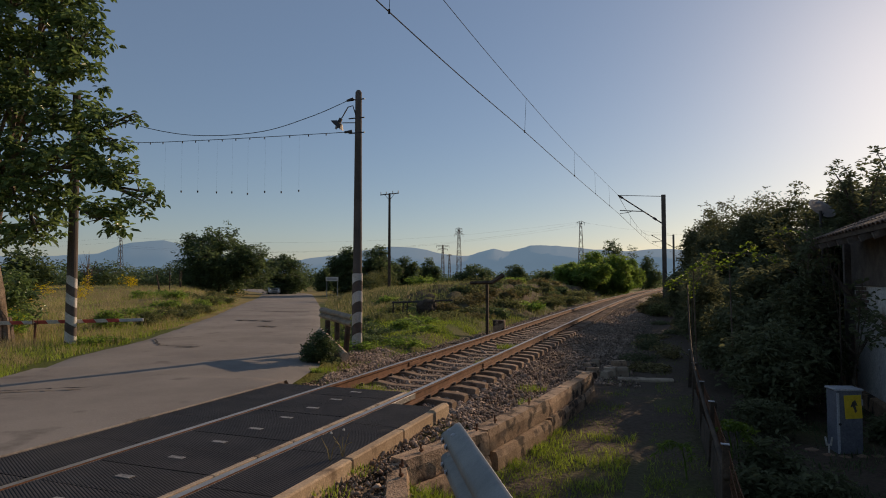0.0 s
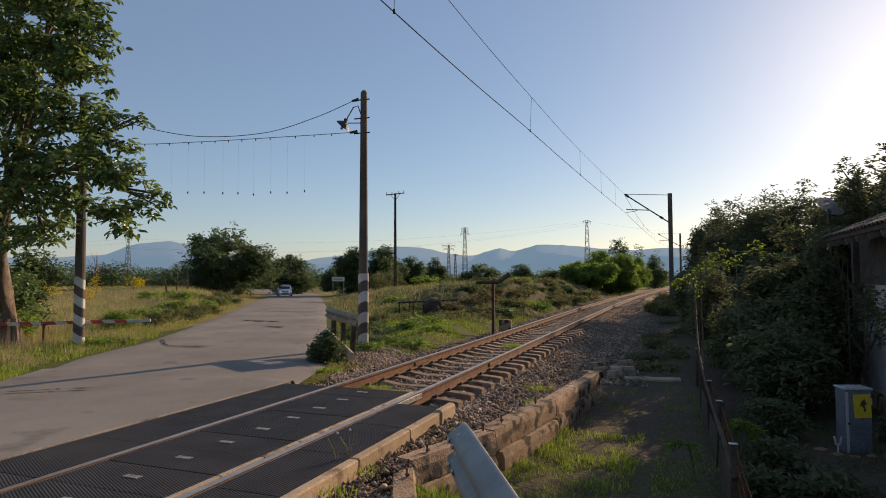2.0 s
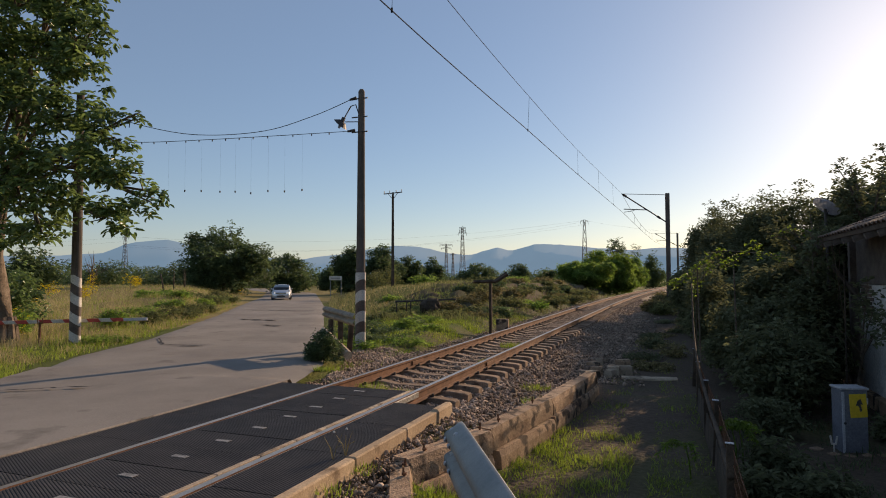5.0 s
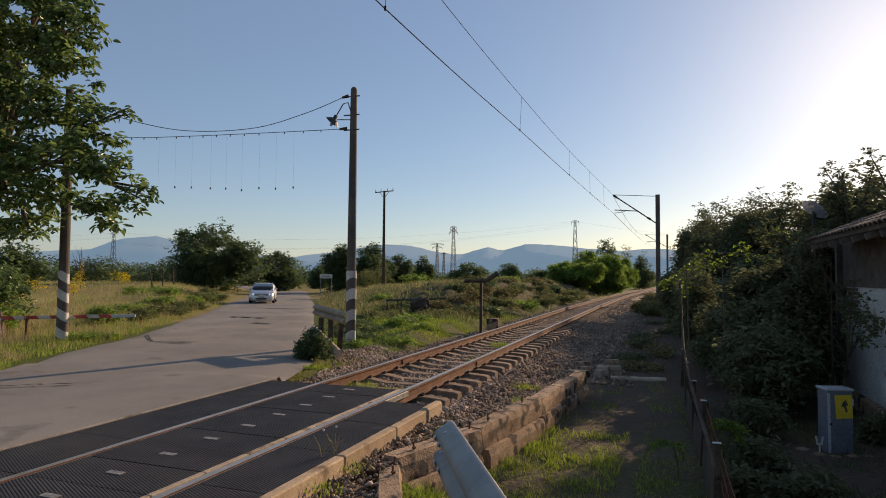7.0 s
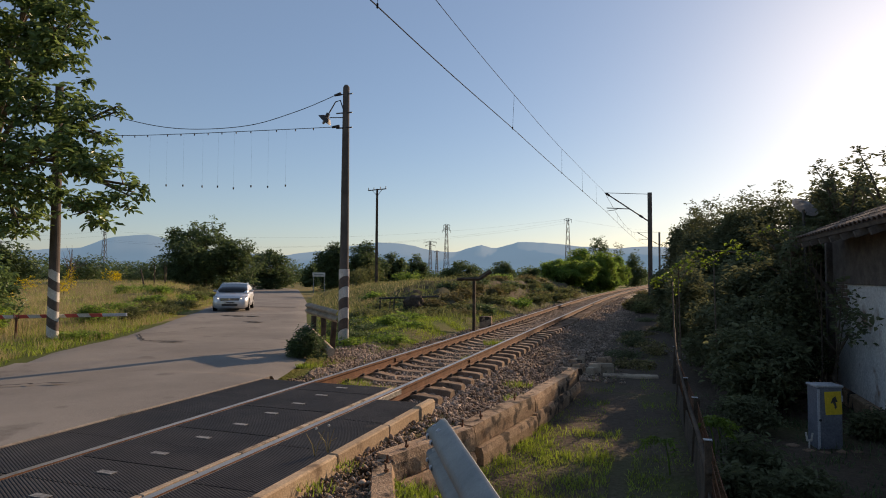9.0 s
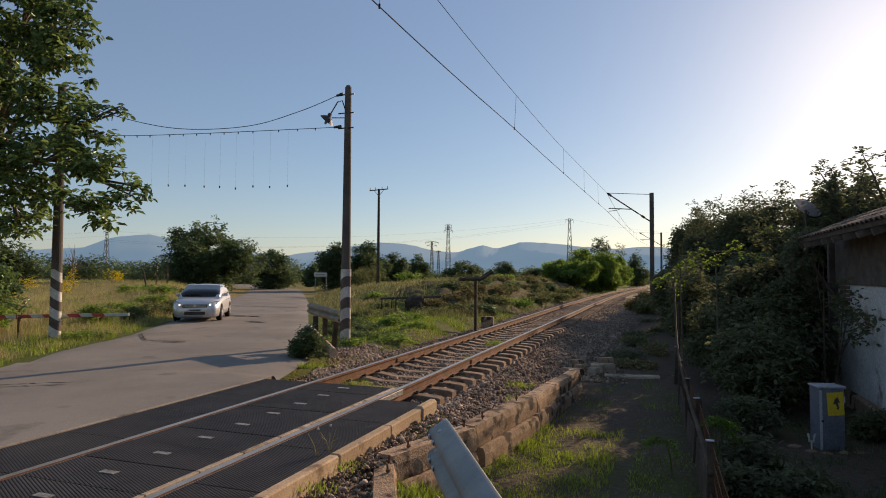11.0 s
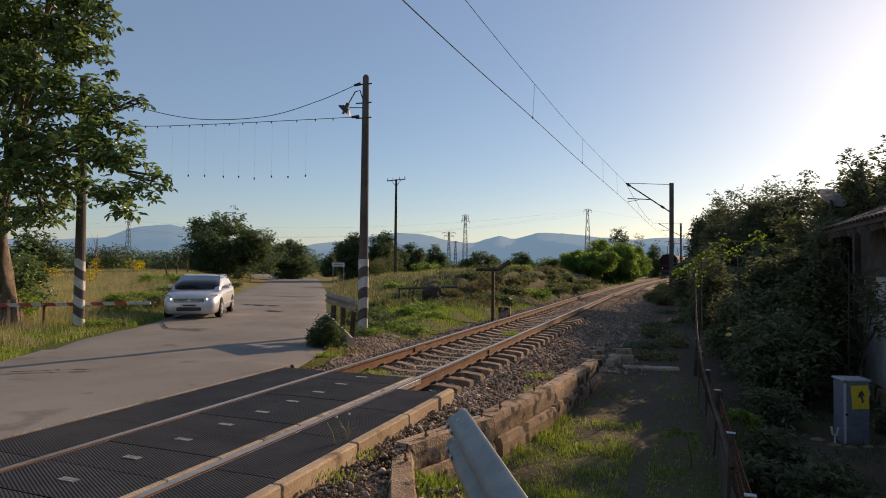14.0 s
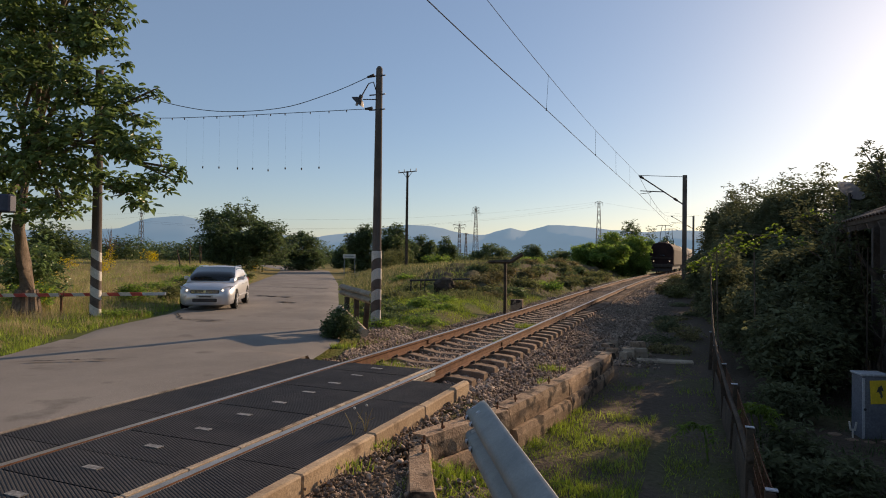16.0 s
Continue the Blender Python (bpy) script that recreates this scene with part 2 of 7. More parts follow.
def tube(points, radii, seg=7):
    """Vertices and faces of a bent, tapered tube."""
    V, Fc = [], []
    pts = [Vector(p) for p in points]
    for i, p in enumerate(pts):
        d = (pts[min(i + 1, len(pts) - 1)] - pts[max(i - 1, 0)]).normalized()
        a = d.orthogonal().normalized() if abs(d.z) < 0.99 else Vector((1, 0, 0))
        if abs(d.z) <= 0.99:
            a = Vector((0, 0, 1)).cross(d).normalized()
        c = d.cross(a)
        for k in range(seg):
            t = 2 * math.pi * k / seg
            V.append(p + (a * math.cos(t) + c * math.sin(t)) * radii[i])
    for i in range(len(pts) - 1):
        for k in range(seg):
            Fc.append((i * seg + k, i * seg + (k + 1) % seg, (i + 1) * seg + (k + 1) % seg, (i + 1) * seg + k))
    Fc.append(tuple(range(seg))[::-1])
    Fc.append(tuple((len(pts) - 1) * seg + k for k in range(seg)))
    return V, Fc


def joined(tubes):
    V, Fc = [], []
    for v, f in tubes:
        o = len(V)
        V += v
        Fc += [tuple(i + o for i in q) for q in f]
    return V, Fc


def sag(p, q, drop, n=24):
    p, q = Vector(p), Vector(q)
    return [p.lerp(q, i / n) - Vector((0, 0, drop * 4 * (i / n) * (1 - i / n))) for i in range(n + 1)]


def sm(a, b, x):
    t = np.clip((x - a) / (b - a), 0, 1)
    return t * t * (3 - 2 * t)


def track_x(y):
    """Centre line of the track: straight, then a wide bend to the right."""
    return -4.43 + np.clip(np.asarray(y, float) - 35, 0, None) ** 2 / 1800


def wall_x(y):
    return np.interp(y, [5.0, 6.7, 7.5, 9.6, 13.3], [-2.5, -2.43, -2.2, -1.9, -1.6])


def road_z(x, y):
    d = np.hypot(x, y)
    return -0.0115 * np.clip(d - 6, 0, 16) - 0.0063 * np.clip(d - 22, 0, 300)


ROAD_L = [(-6.1, -9.0), (-7.4, 0.0), (-11.3, 7.6), (-13.6, 11.0), (-15.6, 15.0), (-22.9, 26.5), (-30.6, 37.8), (-44.9, 59.4), (-64.0, 86.0), (-110.0, 135.0)]
ROAD_R = [(-6.1, -8.9), (-6.1, 4.0), (-6.1, 8.9), (-7.0, 11.4), (-9.6, 15.6), (-16.3, 26.5), (-24.0, 39.0), (-36.0, 57.5), (-52.0, 82.0), (-95.0, 128.0)]


def road_dist(x, y):
    """How far off the road's middle line, in half widths."""
    L, R = np.array(ROAD_L), np.array(ROAD_R)
    C = (L + R) / 2
    W = np.maximum(np.hypot(*(L - R).T) / 2, 0.6)
    best = np.full(np.shape(x), 1e9)
    for i in range(1, len(C) - 1):
        d = C[i + 1] - C[i]
        t = np.clip(((x - C[i][0]) * d[0] + (y - C[i][1]) * d[1]) / (d @ d), 0, 1)
        r = np.hypot(x - C[i][0] - t * d[0], y - C[i][1] - t * d[1]) / (W[i] + t * (W[i + 1] - W[i]))
        best = np.minimum(best, r)
    return best


def ground_z(x, y):
    x, y = np.asarray(x, float), np.asarray(y, float)
    tx = x - track_x(y)
    z = road_z(x, y) - 0.07
    off = road_dist(x, y)
    # terrace beyond the low post, left of the track
    near_edge = sm(-12.0, -8.5, tx)
    z = z + 1.45 * sm(-3.4, -7.0, tx) * (near_edge * sm(23, 36, y) + (1 - near_edge) * sm(31, 50, y)) * (1 - sm(75, 110, y)) * sm(1.25, 2.6, off) * (1 - 0.4 * sm(-12, -22, tx))
    z = z + 0.25 * sm(1.1, 1.8, off) * sm(-1.7, -3.2, tx) * sm(14, 20, y) * (1 - sm(60, 90, y))
    # verge and small mound left of the road
    left = (x < -9 - 0.62 * y * 0.5)
    z = z + np.where(left, 0.10 * sm(1.02, 1.5, off), 0.0)
    z = z + 0.55 * np.exp(-(((x + 29) / 4.0) ** 2 + ((y - 29) / 4.5) ** 2)) * sm(1.05, 1.5, off)
    # formation of the track
    c = sm(-3.1, -1.9, tx) * (1 - sm(2.2, 3.2, tx))
    z = z * (1 - c) - (0.40 + 0.2 * sm(0.3, 1.5, tx)) * c
    # low path on the other side
    r = np.where(y < 13.6, (x > wall_x(y) - 0.05) * 1.0, sm(1.3, 3.0, tx))
    r = np.where(y < 4.6, sm(-2.4, -1.0, x) * sm(2.0, 4.6, y), r)
    low = -0.62 + 0.25 * sm(22, 45, y) - 0.3 * sm(60, 140, y)
    low = np.where(y < 4.6, np.minimum(-0.12, low * 1.0), low)
    z = z * (1 - r) + low * r
    # gravel fill between the crossing kerb and the old sleepers
    fill = (x > -2.9) & (y > 0.5) & (y < 8.7) & ((x < wall_x(y) - 0.2) | ((y < 5.3) & (x < -1.5)))
    return np.where(fill, np.maximum(z, -0.17 - 0.12 * (x + 2.78) - 0.1 * sm(7.6, 8.8, y)), z)

# ---- ground, road, hills ----


def axis(lo, hi, step, far, grow):
    mid = list(np.arange(lo, hi + step / 2, step))
    a, s = [], step
    while not a or a[-1] < far:
        s *= grow
        a.append((a[-1] if a else 0) + s)
    return np.array([lo - v for v in a[::-1]] + mid + [hi + v for v in a])


def ground_material():
    """Meadow: green and dry grass, bare earth, blended by where it lies and by noise."""
    m = bpy.data.materials.new("meadow_ground")
    m.use_nodes = True
    nt = m.node_tree
    N, L = nt.nodes, nt.links
    b = N["Principled BSDF"]
    b.inputs["Roughness"].default_value = 0.95
    b.inputs["Specular IOR Level"].default_value = 0.1
    at = N.new("ShaderNodeAttribute")
    at.attribute_name = "cover"
    sep = N.new("ShaderNodeSeparateColor")
    L.new(at.outputs["Color"], sep.inputs[0])
    tc = N.new("ShaderNodeTexCoord")
    big, fine = N.new("ShaderNodeTexNoise"), N.new("ShaderNodeTexNoise")
    for n, s, d in ((big, 0.5, 6), (fine, 14, 6)):
        n.inputs["Scale"].default_value, n.inputs["Detail"].default_value = s, d
        L.new(tc.outputs["Object"], n.inputs["Vector"])

    def mix(fac, a, c):
        x = N.new("ShaderNodeMix")
        x.data_type = "RGBA"
        L.new(fac, x.inputs[0])
        for s, v in ((x.inputs[6], a), (x.inputs[7], c)):
            if isinstance(v, tuple):
                s.default_value = (*v, 1)
            else:
                L.new(v, s)
        return x.outputs[2]

    def edge(value, width=0.25):
        a = N.new("ShaderNodeMath")
        a.operation = "SUBTRACT"
        L.new(value, a.inputs[0])
        s = N.new("ShaderNodeMath")
        s.operation = "MULTIPLY_ADD"
        L.new(big.outputs[0], s.inputs[0])
        s.inputs[1].default_value, s.inputs[2].default_value = 1.2, -0.1
        L.new(s.outputs[0], a.inputs[1])
        r = N.new("ShaderNodeMapRange")
        r.inputs[1].default_value, r.inputs[2].default_value = -width, width
        L.new(a.outputs[0], r.inputs[0])
        return r.outputs[0]

    green = mix(fine.outputs[0], (0.055, 0.075, 0.018), (0.12, 0.14, 0.04))
    dry = mix(fine.outputs[0], (0.17, 0.135, 0.055), (0.33, 0.26, 0.11))
    soil = mix(fine.outputs[0], (0.06, 0.046, 0.035), (0.135, 0.104, 0.079))
    c = mix(edge(sep.outputs[0]), green, dry)
    c = mix(edge(sep.outputs[1]), c, soil)
    L.new(c, b.inputs["Base Color"])
    bp = N.new("ShaderNodeBump")
    bp.inputs["Strength"].default_value, bp.inputs["Distance"].default_value = 0.9, 0.06
    L.new(fine.outputs[0], bp.inputs["Height"])
    L.new(bp.outputs[0], b.inputs["Normal"])
    return m


def build_ground():
    xs = np.concatenate([axis(-24, 8, 0.22, 4200, 1.11)])
    ys = np.concatenate([axis(2, 34, 0.22, 4200, 1.11)])
    X, Y = np.meshgrid(xs, ys)
    Z = ground_z(X, Y)
    rng = np.random.default_rng(3)
    rough_bank = np.exp(-(((X - track_x(Y) + 5.5) / 2.6) ** 2)) * sm(24, 30, Y) * (1 - sm(70, 90, Y))
    near = (np.hypot(X, Y) < 90) & (road_dist(X, Y) > 1.03)
    bumps = np.array([noise.noise(Vector((x * 0.9, y * 0.9, 0))) + 0.5 * noise.noise(Vector((x * 2.3, y * 2.3, 4))) + 0.3 * noise.noise(Vector((x * 5.1, y * 5.1, 9))) if n else 0.0
                      for x, y, n in zip(X.ravel(), Y.ravel(), near.ravel())]).reshape(X.shape)
    Z = Z + bumps * np.where(near, 0.035 + 0.42 * rough_bank, 0)
    V = np.stack([X.ravel(), Y.ravel(), Z.ravel()], 1)
    ny, nx = X.shape
    i = np.arange(nx * ny).reshape(ny, nx)
    Fq = np.stack([i[:-1, :-1], i[:-1, 1:], i[1:, 1:], i[1:, :-1]], -1).reshape(-1, 4)
    me = tri_mesh("ground", V, Fq, ground_material())
    me.polygons.foreach_set("use_smooth", [True] * len(me.polygons))
    tx = X - track_x(Y)
    off = road_dist(X, Y)
    leftfield = (X < -12 - 0.35 * Y)
    dry = np.where(leftfield, 0.35 + 0.45 * sm(1.15, 2.2, off), 0.28)
    dry = np.where((tx < -3) & ~leftfield, 0.12 + 0.6 * sm(40, 75, Y), dry)
    dry = np.where(np.hypot(X, Y) > 110, 0.45, dry)
    soil = 0.95 * np.exp(-((tx) / 2.6) ** 2) + 0.75 * rough_bank * sm(30, 40, Y) + np.where((X > -2) & (Y < 40), 0.55, 0)
    soil = np.maximum(soil, np.where((tx > 1.3) & (tx < 9) & (Y > 13), 0.9, 0))
    soil = np.maximum(soil, np.where(X > 0.6, 0.75, 0)) * (np.hypot(X, Y) < 150)
    soil = np.maximum(soil, 0.62 * sm(25, 31, Y) * (1 - sm(85, 110, Y)) * sm(-13, -9, tx) * (1 - sm(-3.0, -2.0, tx)))
    soil = np.where(off < 1.25, soil * 0.4, soil)
    dry = np.where((off < 1.2) & leftfield, 0.75, dry)
    soil = np.where((X > -2.8) & (Y < 6.5) & (X < -0.5), 0.95, soil)
    col = me.color_attributes.new("cover", "FLOAT_COLOR", "POINT")
    col.data.foreach_set("color", np.stack([dry.ravel(), soil.ravel(), 0 * dry.ravel(), 1 + 0 * dry.ravel()], 1).astype(np.float32).ravel())
    tagged(new("ground", me), "uneven meadow ground with dry grass and bare earth", "ground", kind="structure")


build_ground()


def build_road():
    L, R = np.array(ROAD_L), np.array(ROAD_R)
    n, k = 160, 14
    s = np.linspace(0, 1, n) ** 1.6
    u = np.linspace(0, len(L) - 1, 400)
    dense_l = np.stack([np.interp(u, range(len(L)), L[:, j]) for j in (0, 1)], 1)
    dense_r = np.stack([np.interp(u, range(len(R)), R[:, j]) for j in (0, 1)], 1)
    V, Fc = [], []
    for i, t in enumerate(s):
        a = [np.interp(t * 399, range(400), dense_l[:, j]) for j in (0, 1)]
        b = [np.interp(t * 399, range(400), dense_r[:, j]) for j in (0, 1)]
        w = 0.12 * noise.noise(Vector((a[1] * 0.7, 0, 1))) + 0.05 * noise.noise(Vector((a[1] * 3, 0, 2)))
        w2 = 0.10 * noise.noise(Vector((b[1] * 0.8, 5, 1))) if b[1] > 9.5 else 0
        a[0] -= w
        b[0] += w2
        for j in range(k + 1):
            f = j / k
            x, y = a[0] + (b[0] - a[0]) * f, a[1] + (b[1] - a[1]) * f
            z = float(road_z(x, y)) + 0.012 * noise.noise(Vector((x * 0.5, y * 0.5, 7)))
            z -= 0.06 if j in (0, k) and y > 9 else 0
            z = min(z, 0.0) if y > 9 else z * min(1, (-6.1 - x) / 3) - 0.004
            V.append((x, y, z))
        if i:
            o = i * (k + 1)
            Fc += [(o - k - 1 + j, o - k + j, o + j + 1, o + j) for j in range(k)]
    me = to_mesh("road", V, Fc, M["asphalt"], True)
    tagged(new("road", me), "worn grey asphalt road with patches and cracks", "road", kind="structure")
    # the same road on the near side of the rails
    V = [(-2.78, -16, -0.02), (-2.78, -3.0, -0.02), (6, -4.5, -0.04), (40, -30, -0.1), (30, -44, -0.1), (4, -18, -0.04)]
    tagged(new("road_near", to_mesh("road_near", V, [(0, 1, 2, 5)[::-1], (5, 2, 3, 4)[::-1]], M["asphalt"])), "worn grey asphalt road", "road", kind="structure")


build_road()


def road_crack(points, width):
    V, Fc = [], []
    for i, (x, y) in enumerate(points):
        z = float(road_z(x, y)) + 0.022
        w = width * (0.5 + random.random())
        V += [(x - w * 0.3, y - w, z), (x + w * 0.3, y + w, z)]
        if i:
            o = 2 * i
            Fc.append((o - 2, o, o + 1, o - 1))
    tagged(new("road_crack", to_mesh("road_crack", V, Fc, M["tar"])), "dark open crack in the asphalt", "road crack", kind="structure")


def wobble(p, q, n, amp):
    return [(p[0] + (q[0] - p[0]) * i / n + random.uniform(-amp, amp), p[1] + (q[1] - p[1]) * i / n + random.uniform(-amp, amp)) for i in range(n + 1)]


road_crack(wobble((-15.0, 14.8), (-13.25, 13.15), 10, 0.05), 0.028)
road_crack(wobble((-13.25, 13.15), (-12.05, 13.6), 12, 0.03), 0.04)
road_crack(wobble((-12.5, 13.1), (-11.9, 13.2), 8, 0.03), 0.05)
road_crack(wobble((-18.9, 23.5), (-16.9, 23.3), 10, 0.08), 0.16)
road_crack(wobble((-15.4, 20.6), (-14.6, 20.4), 8, 0.05), 0.12)
road_crack(wobble((-24.0, 31.0), (-20.0, 31.4), 12, 0.1), 0.12)
road_crack(wobble((-10.0, 6.55), (-8.9, 7.4), 14, 0.05), 0.045)
road_crack(wobble((-7.7, 7.7), (-7.2, 7.5), 6, 0.02), 0.02)


# Distance haze and daylight are painted into the ridge colour, which glows by emission.
def hill_haze_material(name, colour):
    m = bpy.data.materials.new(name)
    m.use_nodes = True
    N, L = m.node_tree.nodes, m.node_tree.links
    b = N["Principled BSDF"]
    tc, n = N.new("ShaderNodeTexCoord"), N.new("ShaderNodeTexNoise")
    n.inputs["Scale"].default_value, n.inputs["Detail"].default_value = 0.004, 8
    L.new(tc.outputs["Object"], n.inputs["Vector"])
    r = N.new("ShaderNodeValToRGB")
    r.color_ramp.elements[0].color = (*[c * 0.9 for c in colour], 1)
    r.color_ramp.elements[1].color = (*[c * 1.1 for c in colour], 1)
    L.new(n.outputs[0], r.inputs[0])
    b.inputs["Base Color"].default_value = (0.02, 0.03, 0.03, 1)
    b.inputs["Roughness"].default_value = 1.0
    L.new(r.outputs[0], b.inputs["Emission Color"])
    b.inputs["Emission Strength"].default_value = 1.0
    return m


def hill_range(name, dist, profile, colour, label):
    """A ridge seen at bearings (degrees to the right of +y) with heights in metres."""
    bear = np.linspace(profile[0][0], profile[-1][0], 260)
    top = np.interp(bear, [p[0] for p in profile], [p[1] for p in profile])
    V, Fc = [], []
    for i, (a, h) in enumerate(zip(bear, top)):
        h += 0.012 * dist * 0.22 * noise.noise(Vector((a * 0.35, dist, 0))) + 3.0 * noise.noise(Vector((a * 2.5, dist, 3)))
        c, s = math.cos(radians(a)), math.sin(radians(a))
        for r, z in ((0.90, -30), (0.95, h * 0.45), (1.0, h), (1.06, -30)):
            V.append((s * dist * r, c * dist * r, z))
        if i:
            o = 4 * i
            Fc += [(o - 4 + j, o + j, o + j + 1, o - 3 + j) for j in range(3)]
    tagged(new(name, to_mesh(name, V, Fc, hill_haze_material(name, colour), True)), label, "hills", kind="structure")


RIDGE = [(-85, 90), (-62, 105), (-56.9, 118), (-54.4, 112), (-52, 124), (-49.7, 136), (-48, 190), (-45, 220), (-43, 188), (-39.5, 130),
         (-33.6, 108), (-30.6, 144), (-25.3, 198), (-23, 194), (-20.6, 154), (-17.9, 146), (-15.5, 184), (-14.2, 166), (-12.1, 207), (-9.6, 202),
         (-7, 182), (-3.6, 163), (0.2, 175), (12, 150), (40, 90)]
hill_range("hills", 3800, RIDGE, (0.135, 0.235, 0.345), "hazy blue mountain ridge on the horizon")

# ---- railway track ----
RAIL_PROFILE = [(-0.036, 0.0), (0.036, 0.0), (0.036, -0.035), (0.009, -0.05), (0.009, -0.135), (0.07, -0.15), (0.07, -0.165), (-0.07, -0.165), (-0.07, -0.15), (-0.009, -0.135), (-0.009, -0.05), (-0.036, -0.035)]


def build_rail(side):
    ys = np.concatenate([np.arange(-30, 35, 5.0), np.arange(35, 330, 6.0)])
    V, Fc = [], []
    k = len(RAIL_PROFILE)
    for i, y in enumerate(ys):
        x = float(track_x(y)) + side * 0.7525
        V += [(x + a, y, b) for a, b in RAIL_PROFILE]
        if i:
            o = i * k
            Fc += [(o - k + j, o - k + (j + 1) % k, o + (j + 1) % k, o + j) for j in range(k)]
    me = to_mesh("rail", V, Fc)
    me.materials.append(M["rust"])
    me.materials.append(M["rail_top"])
    for p in me.polygons:
        p.material_index = 1 if p.normal.z > 0.9 and p.center.z > -0.01 else 0
    ob = tagged(new("rail", me), "rusty steel rail with a polished running head", "rail", "rails of the track")
    # bolted joint
    for y in (12.4 + side * 0.2,):
        for s in (-1, 1):
            part("fishplate", bx((0.02, 0.6, 0.08), (float(track_x(y)) + side * 0.7525 + s * 0.022, y, -0.092), bevel=0.006), M["rust"], ob)


for side in (-1, 1):
    build_rail(side)


def sleeper_mesh():
    """Concrete sleeper, dipped in the middle, with sloping ends."""
    prof = [(-1.27, -0.02), (-1.22, 0.0), (-0.95, 0.02), (-0.6, 0.02), (-0.3, -0.03), (0.3, -0.03), (0.6, 0.02), (0.95, 0.02), (1.22, 0.0), (1.27, -0.02)]
    V, Fc = [], []
    for i, (x, z) in enumerate(prof):
        V += [(x, -0.14, -0.2), (x, -0.105, z - 0.012), (x, -0.09, z), (x, 0.09, z), (x, 0.105, z - 0.012), (x, 0.14, -0.2)]
        if i:
            o = 6 * i
            Fc += [(o - 6 + j, o - 5 + j, o + j + 1, o + j) for j in range(5)] + [(o - 1, o - 6, o, o + 5)]
    e = 6 * (len(prof) - 1)
    Fc += [(5, 4, 3, 2, 1, 0), tuple(e + j for j in range(6))]
    return to_mesh("sleeper", V, Fc, M["sleeper"])


def build_sleepers():
    sl = sleeper_mesh()
    bm = bmesh.new()
    box(bm, (0.17, 0.13, 0.03), (0, 0, 0.0), bevel=0.008)
    for s in (-1, 1):
        rod(bm, (s * 0.105, 0, -0.01), (s * 0.105, 0, 0.06), 0.022, seg=6)
        box(bm, (0.06, 0.07, 0.02), (s * 0.085, 0, 0.028))
    clip = bpy.data.meshes.new("rail_clip")
    bm.to_mesh(clip)
    bm.free()
    clip.materials.append(M["dark_steel"])
    rng = random.Random(5)
    for i in range(-14, 150):
        y = 9.05 + 0.6 * i
        if -2 < y < 8.8:
            continue
        if y > 96:
            break
        ob = mesh_part("railway_sleeper", sl)
        h = math.degrees(math.atan2(float(track_x(y + 1) - track_x(y - 1)), 2))
        ob.matrix_basis = pose(float(track_x(y)), y, -0.185 + rng.uniform(-0.008, 0.004), 0, 0, -h + rng.uniform(-0.7, 0.7))
        tagged(ob, "weathered concrete railway sleeper bedded in ballast", "railway sleeper", "sleepers under the rails")
        if y < 40:
            for s in (-1, 1):
                mesh_part("rail_clip", clip, ob, m=pose(s * 0.7525, 0, 0.012))


build_sleepers()


def ballast_z(tx, y):
    """Top of the ballast across the track."""
    a = np.abs(tx)
    z = -0.24 - 0.06 * np.clip((a - 0.8) / 0.4, 0, 1) - 0.3 * np.clip(a - 1.45, 0, None)
    return np.where(tx > 0, np.maximum(z, -0.5), np.maximum(z, -0.36))


def ballast_bed():
    xs = np.linspace(-2.3, 2.6, 40)
    ys = np.concatenate([np.arange(8.7, 40, 0.35), np.arange(40, 330, 3.0)])
    V = [(float(track_x(y)) + x, y, float(ballast_z(x, y)) - 0.02 + 0.03 * noise.noise(Vector((x * 2, y * 2, 0)))) for y in ys for x in xs]
    n = len(xs)
    Fc = [(j * n + i, j * n + i + 1, (j + 1) * n + i + 1, (j + 1) * n + i) for j in range(len(ys) - 1) for i in range(n - 1)]
    tagged(new("ballast_bed", to_mesh("ballast_bed", V, Fc, mat("ballast_bed", (0.12, 0.085, 0.065), (0.27, 0.21, 0.16), 9, 55, 0.95, bump=1.0, dist=0.05, contrast=0.5), True)),
           "grey brown ballast bed under the track", "ballast", kind="structure")


ballast_bed()


def stones(name, P, size, material, label, seed=1, flat=0.65):
    """Many angular stones as one object."""
    bm = bmesh.new()
    bmesh.ops.create_icosphere(bm, subdivisions=1, radius=1)
    bv = np.array([v.co[:] for v in bm.verts])
    bf = np.array([[v.index for v in f.verts] for f in bm.faces])
    bm.free()
    rng = np.random.default_rng(seed)
    n = len(P)
    s = size * np.exp(rng.normal(0, 0.35, n))[:, None] * np.array([1, 0.8, flat]) * rng.uniform(0.75, 1.25, (n, 3))
    jit = 1 + rng.uniform(-0.36, 0.36, (n, len(bv), 1))
    q = rng.normal(size=(n, 4))
    q[:, 1:3] *= 0.45
    q /= np.linalg.norm(q, axis=1)[:, None]
    w, x, y, z = q.T
    R = np.stack([1 - 2 * (y * y + z * z), 2 * (x * y - w * z), 2 * (x * z + w * y), 2 * (x * y + w * z), 1 - 2 * (x * x + z * z), 2 * (y * z - w * x),
                  2 * (x * z - w * y), 2 * (y * z + w * x), 1 - 2 * (x * x + y * y)], 1).reshape(n, 3, 3)
    V = np.einsum("nij,nkj->nki", R, bv[None] * jit * s[:, None, :]) + P[:, None, :]
    Fc = (bf[None] + (np.arange(n) * len(bv))[:, None, None]).reshape(-1, 3)
    return tagged(new(name, tri_mesh(name, V.reshape(-1, 3), Fc, material)), label, "stones", kind="stuff")


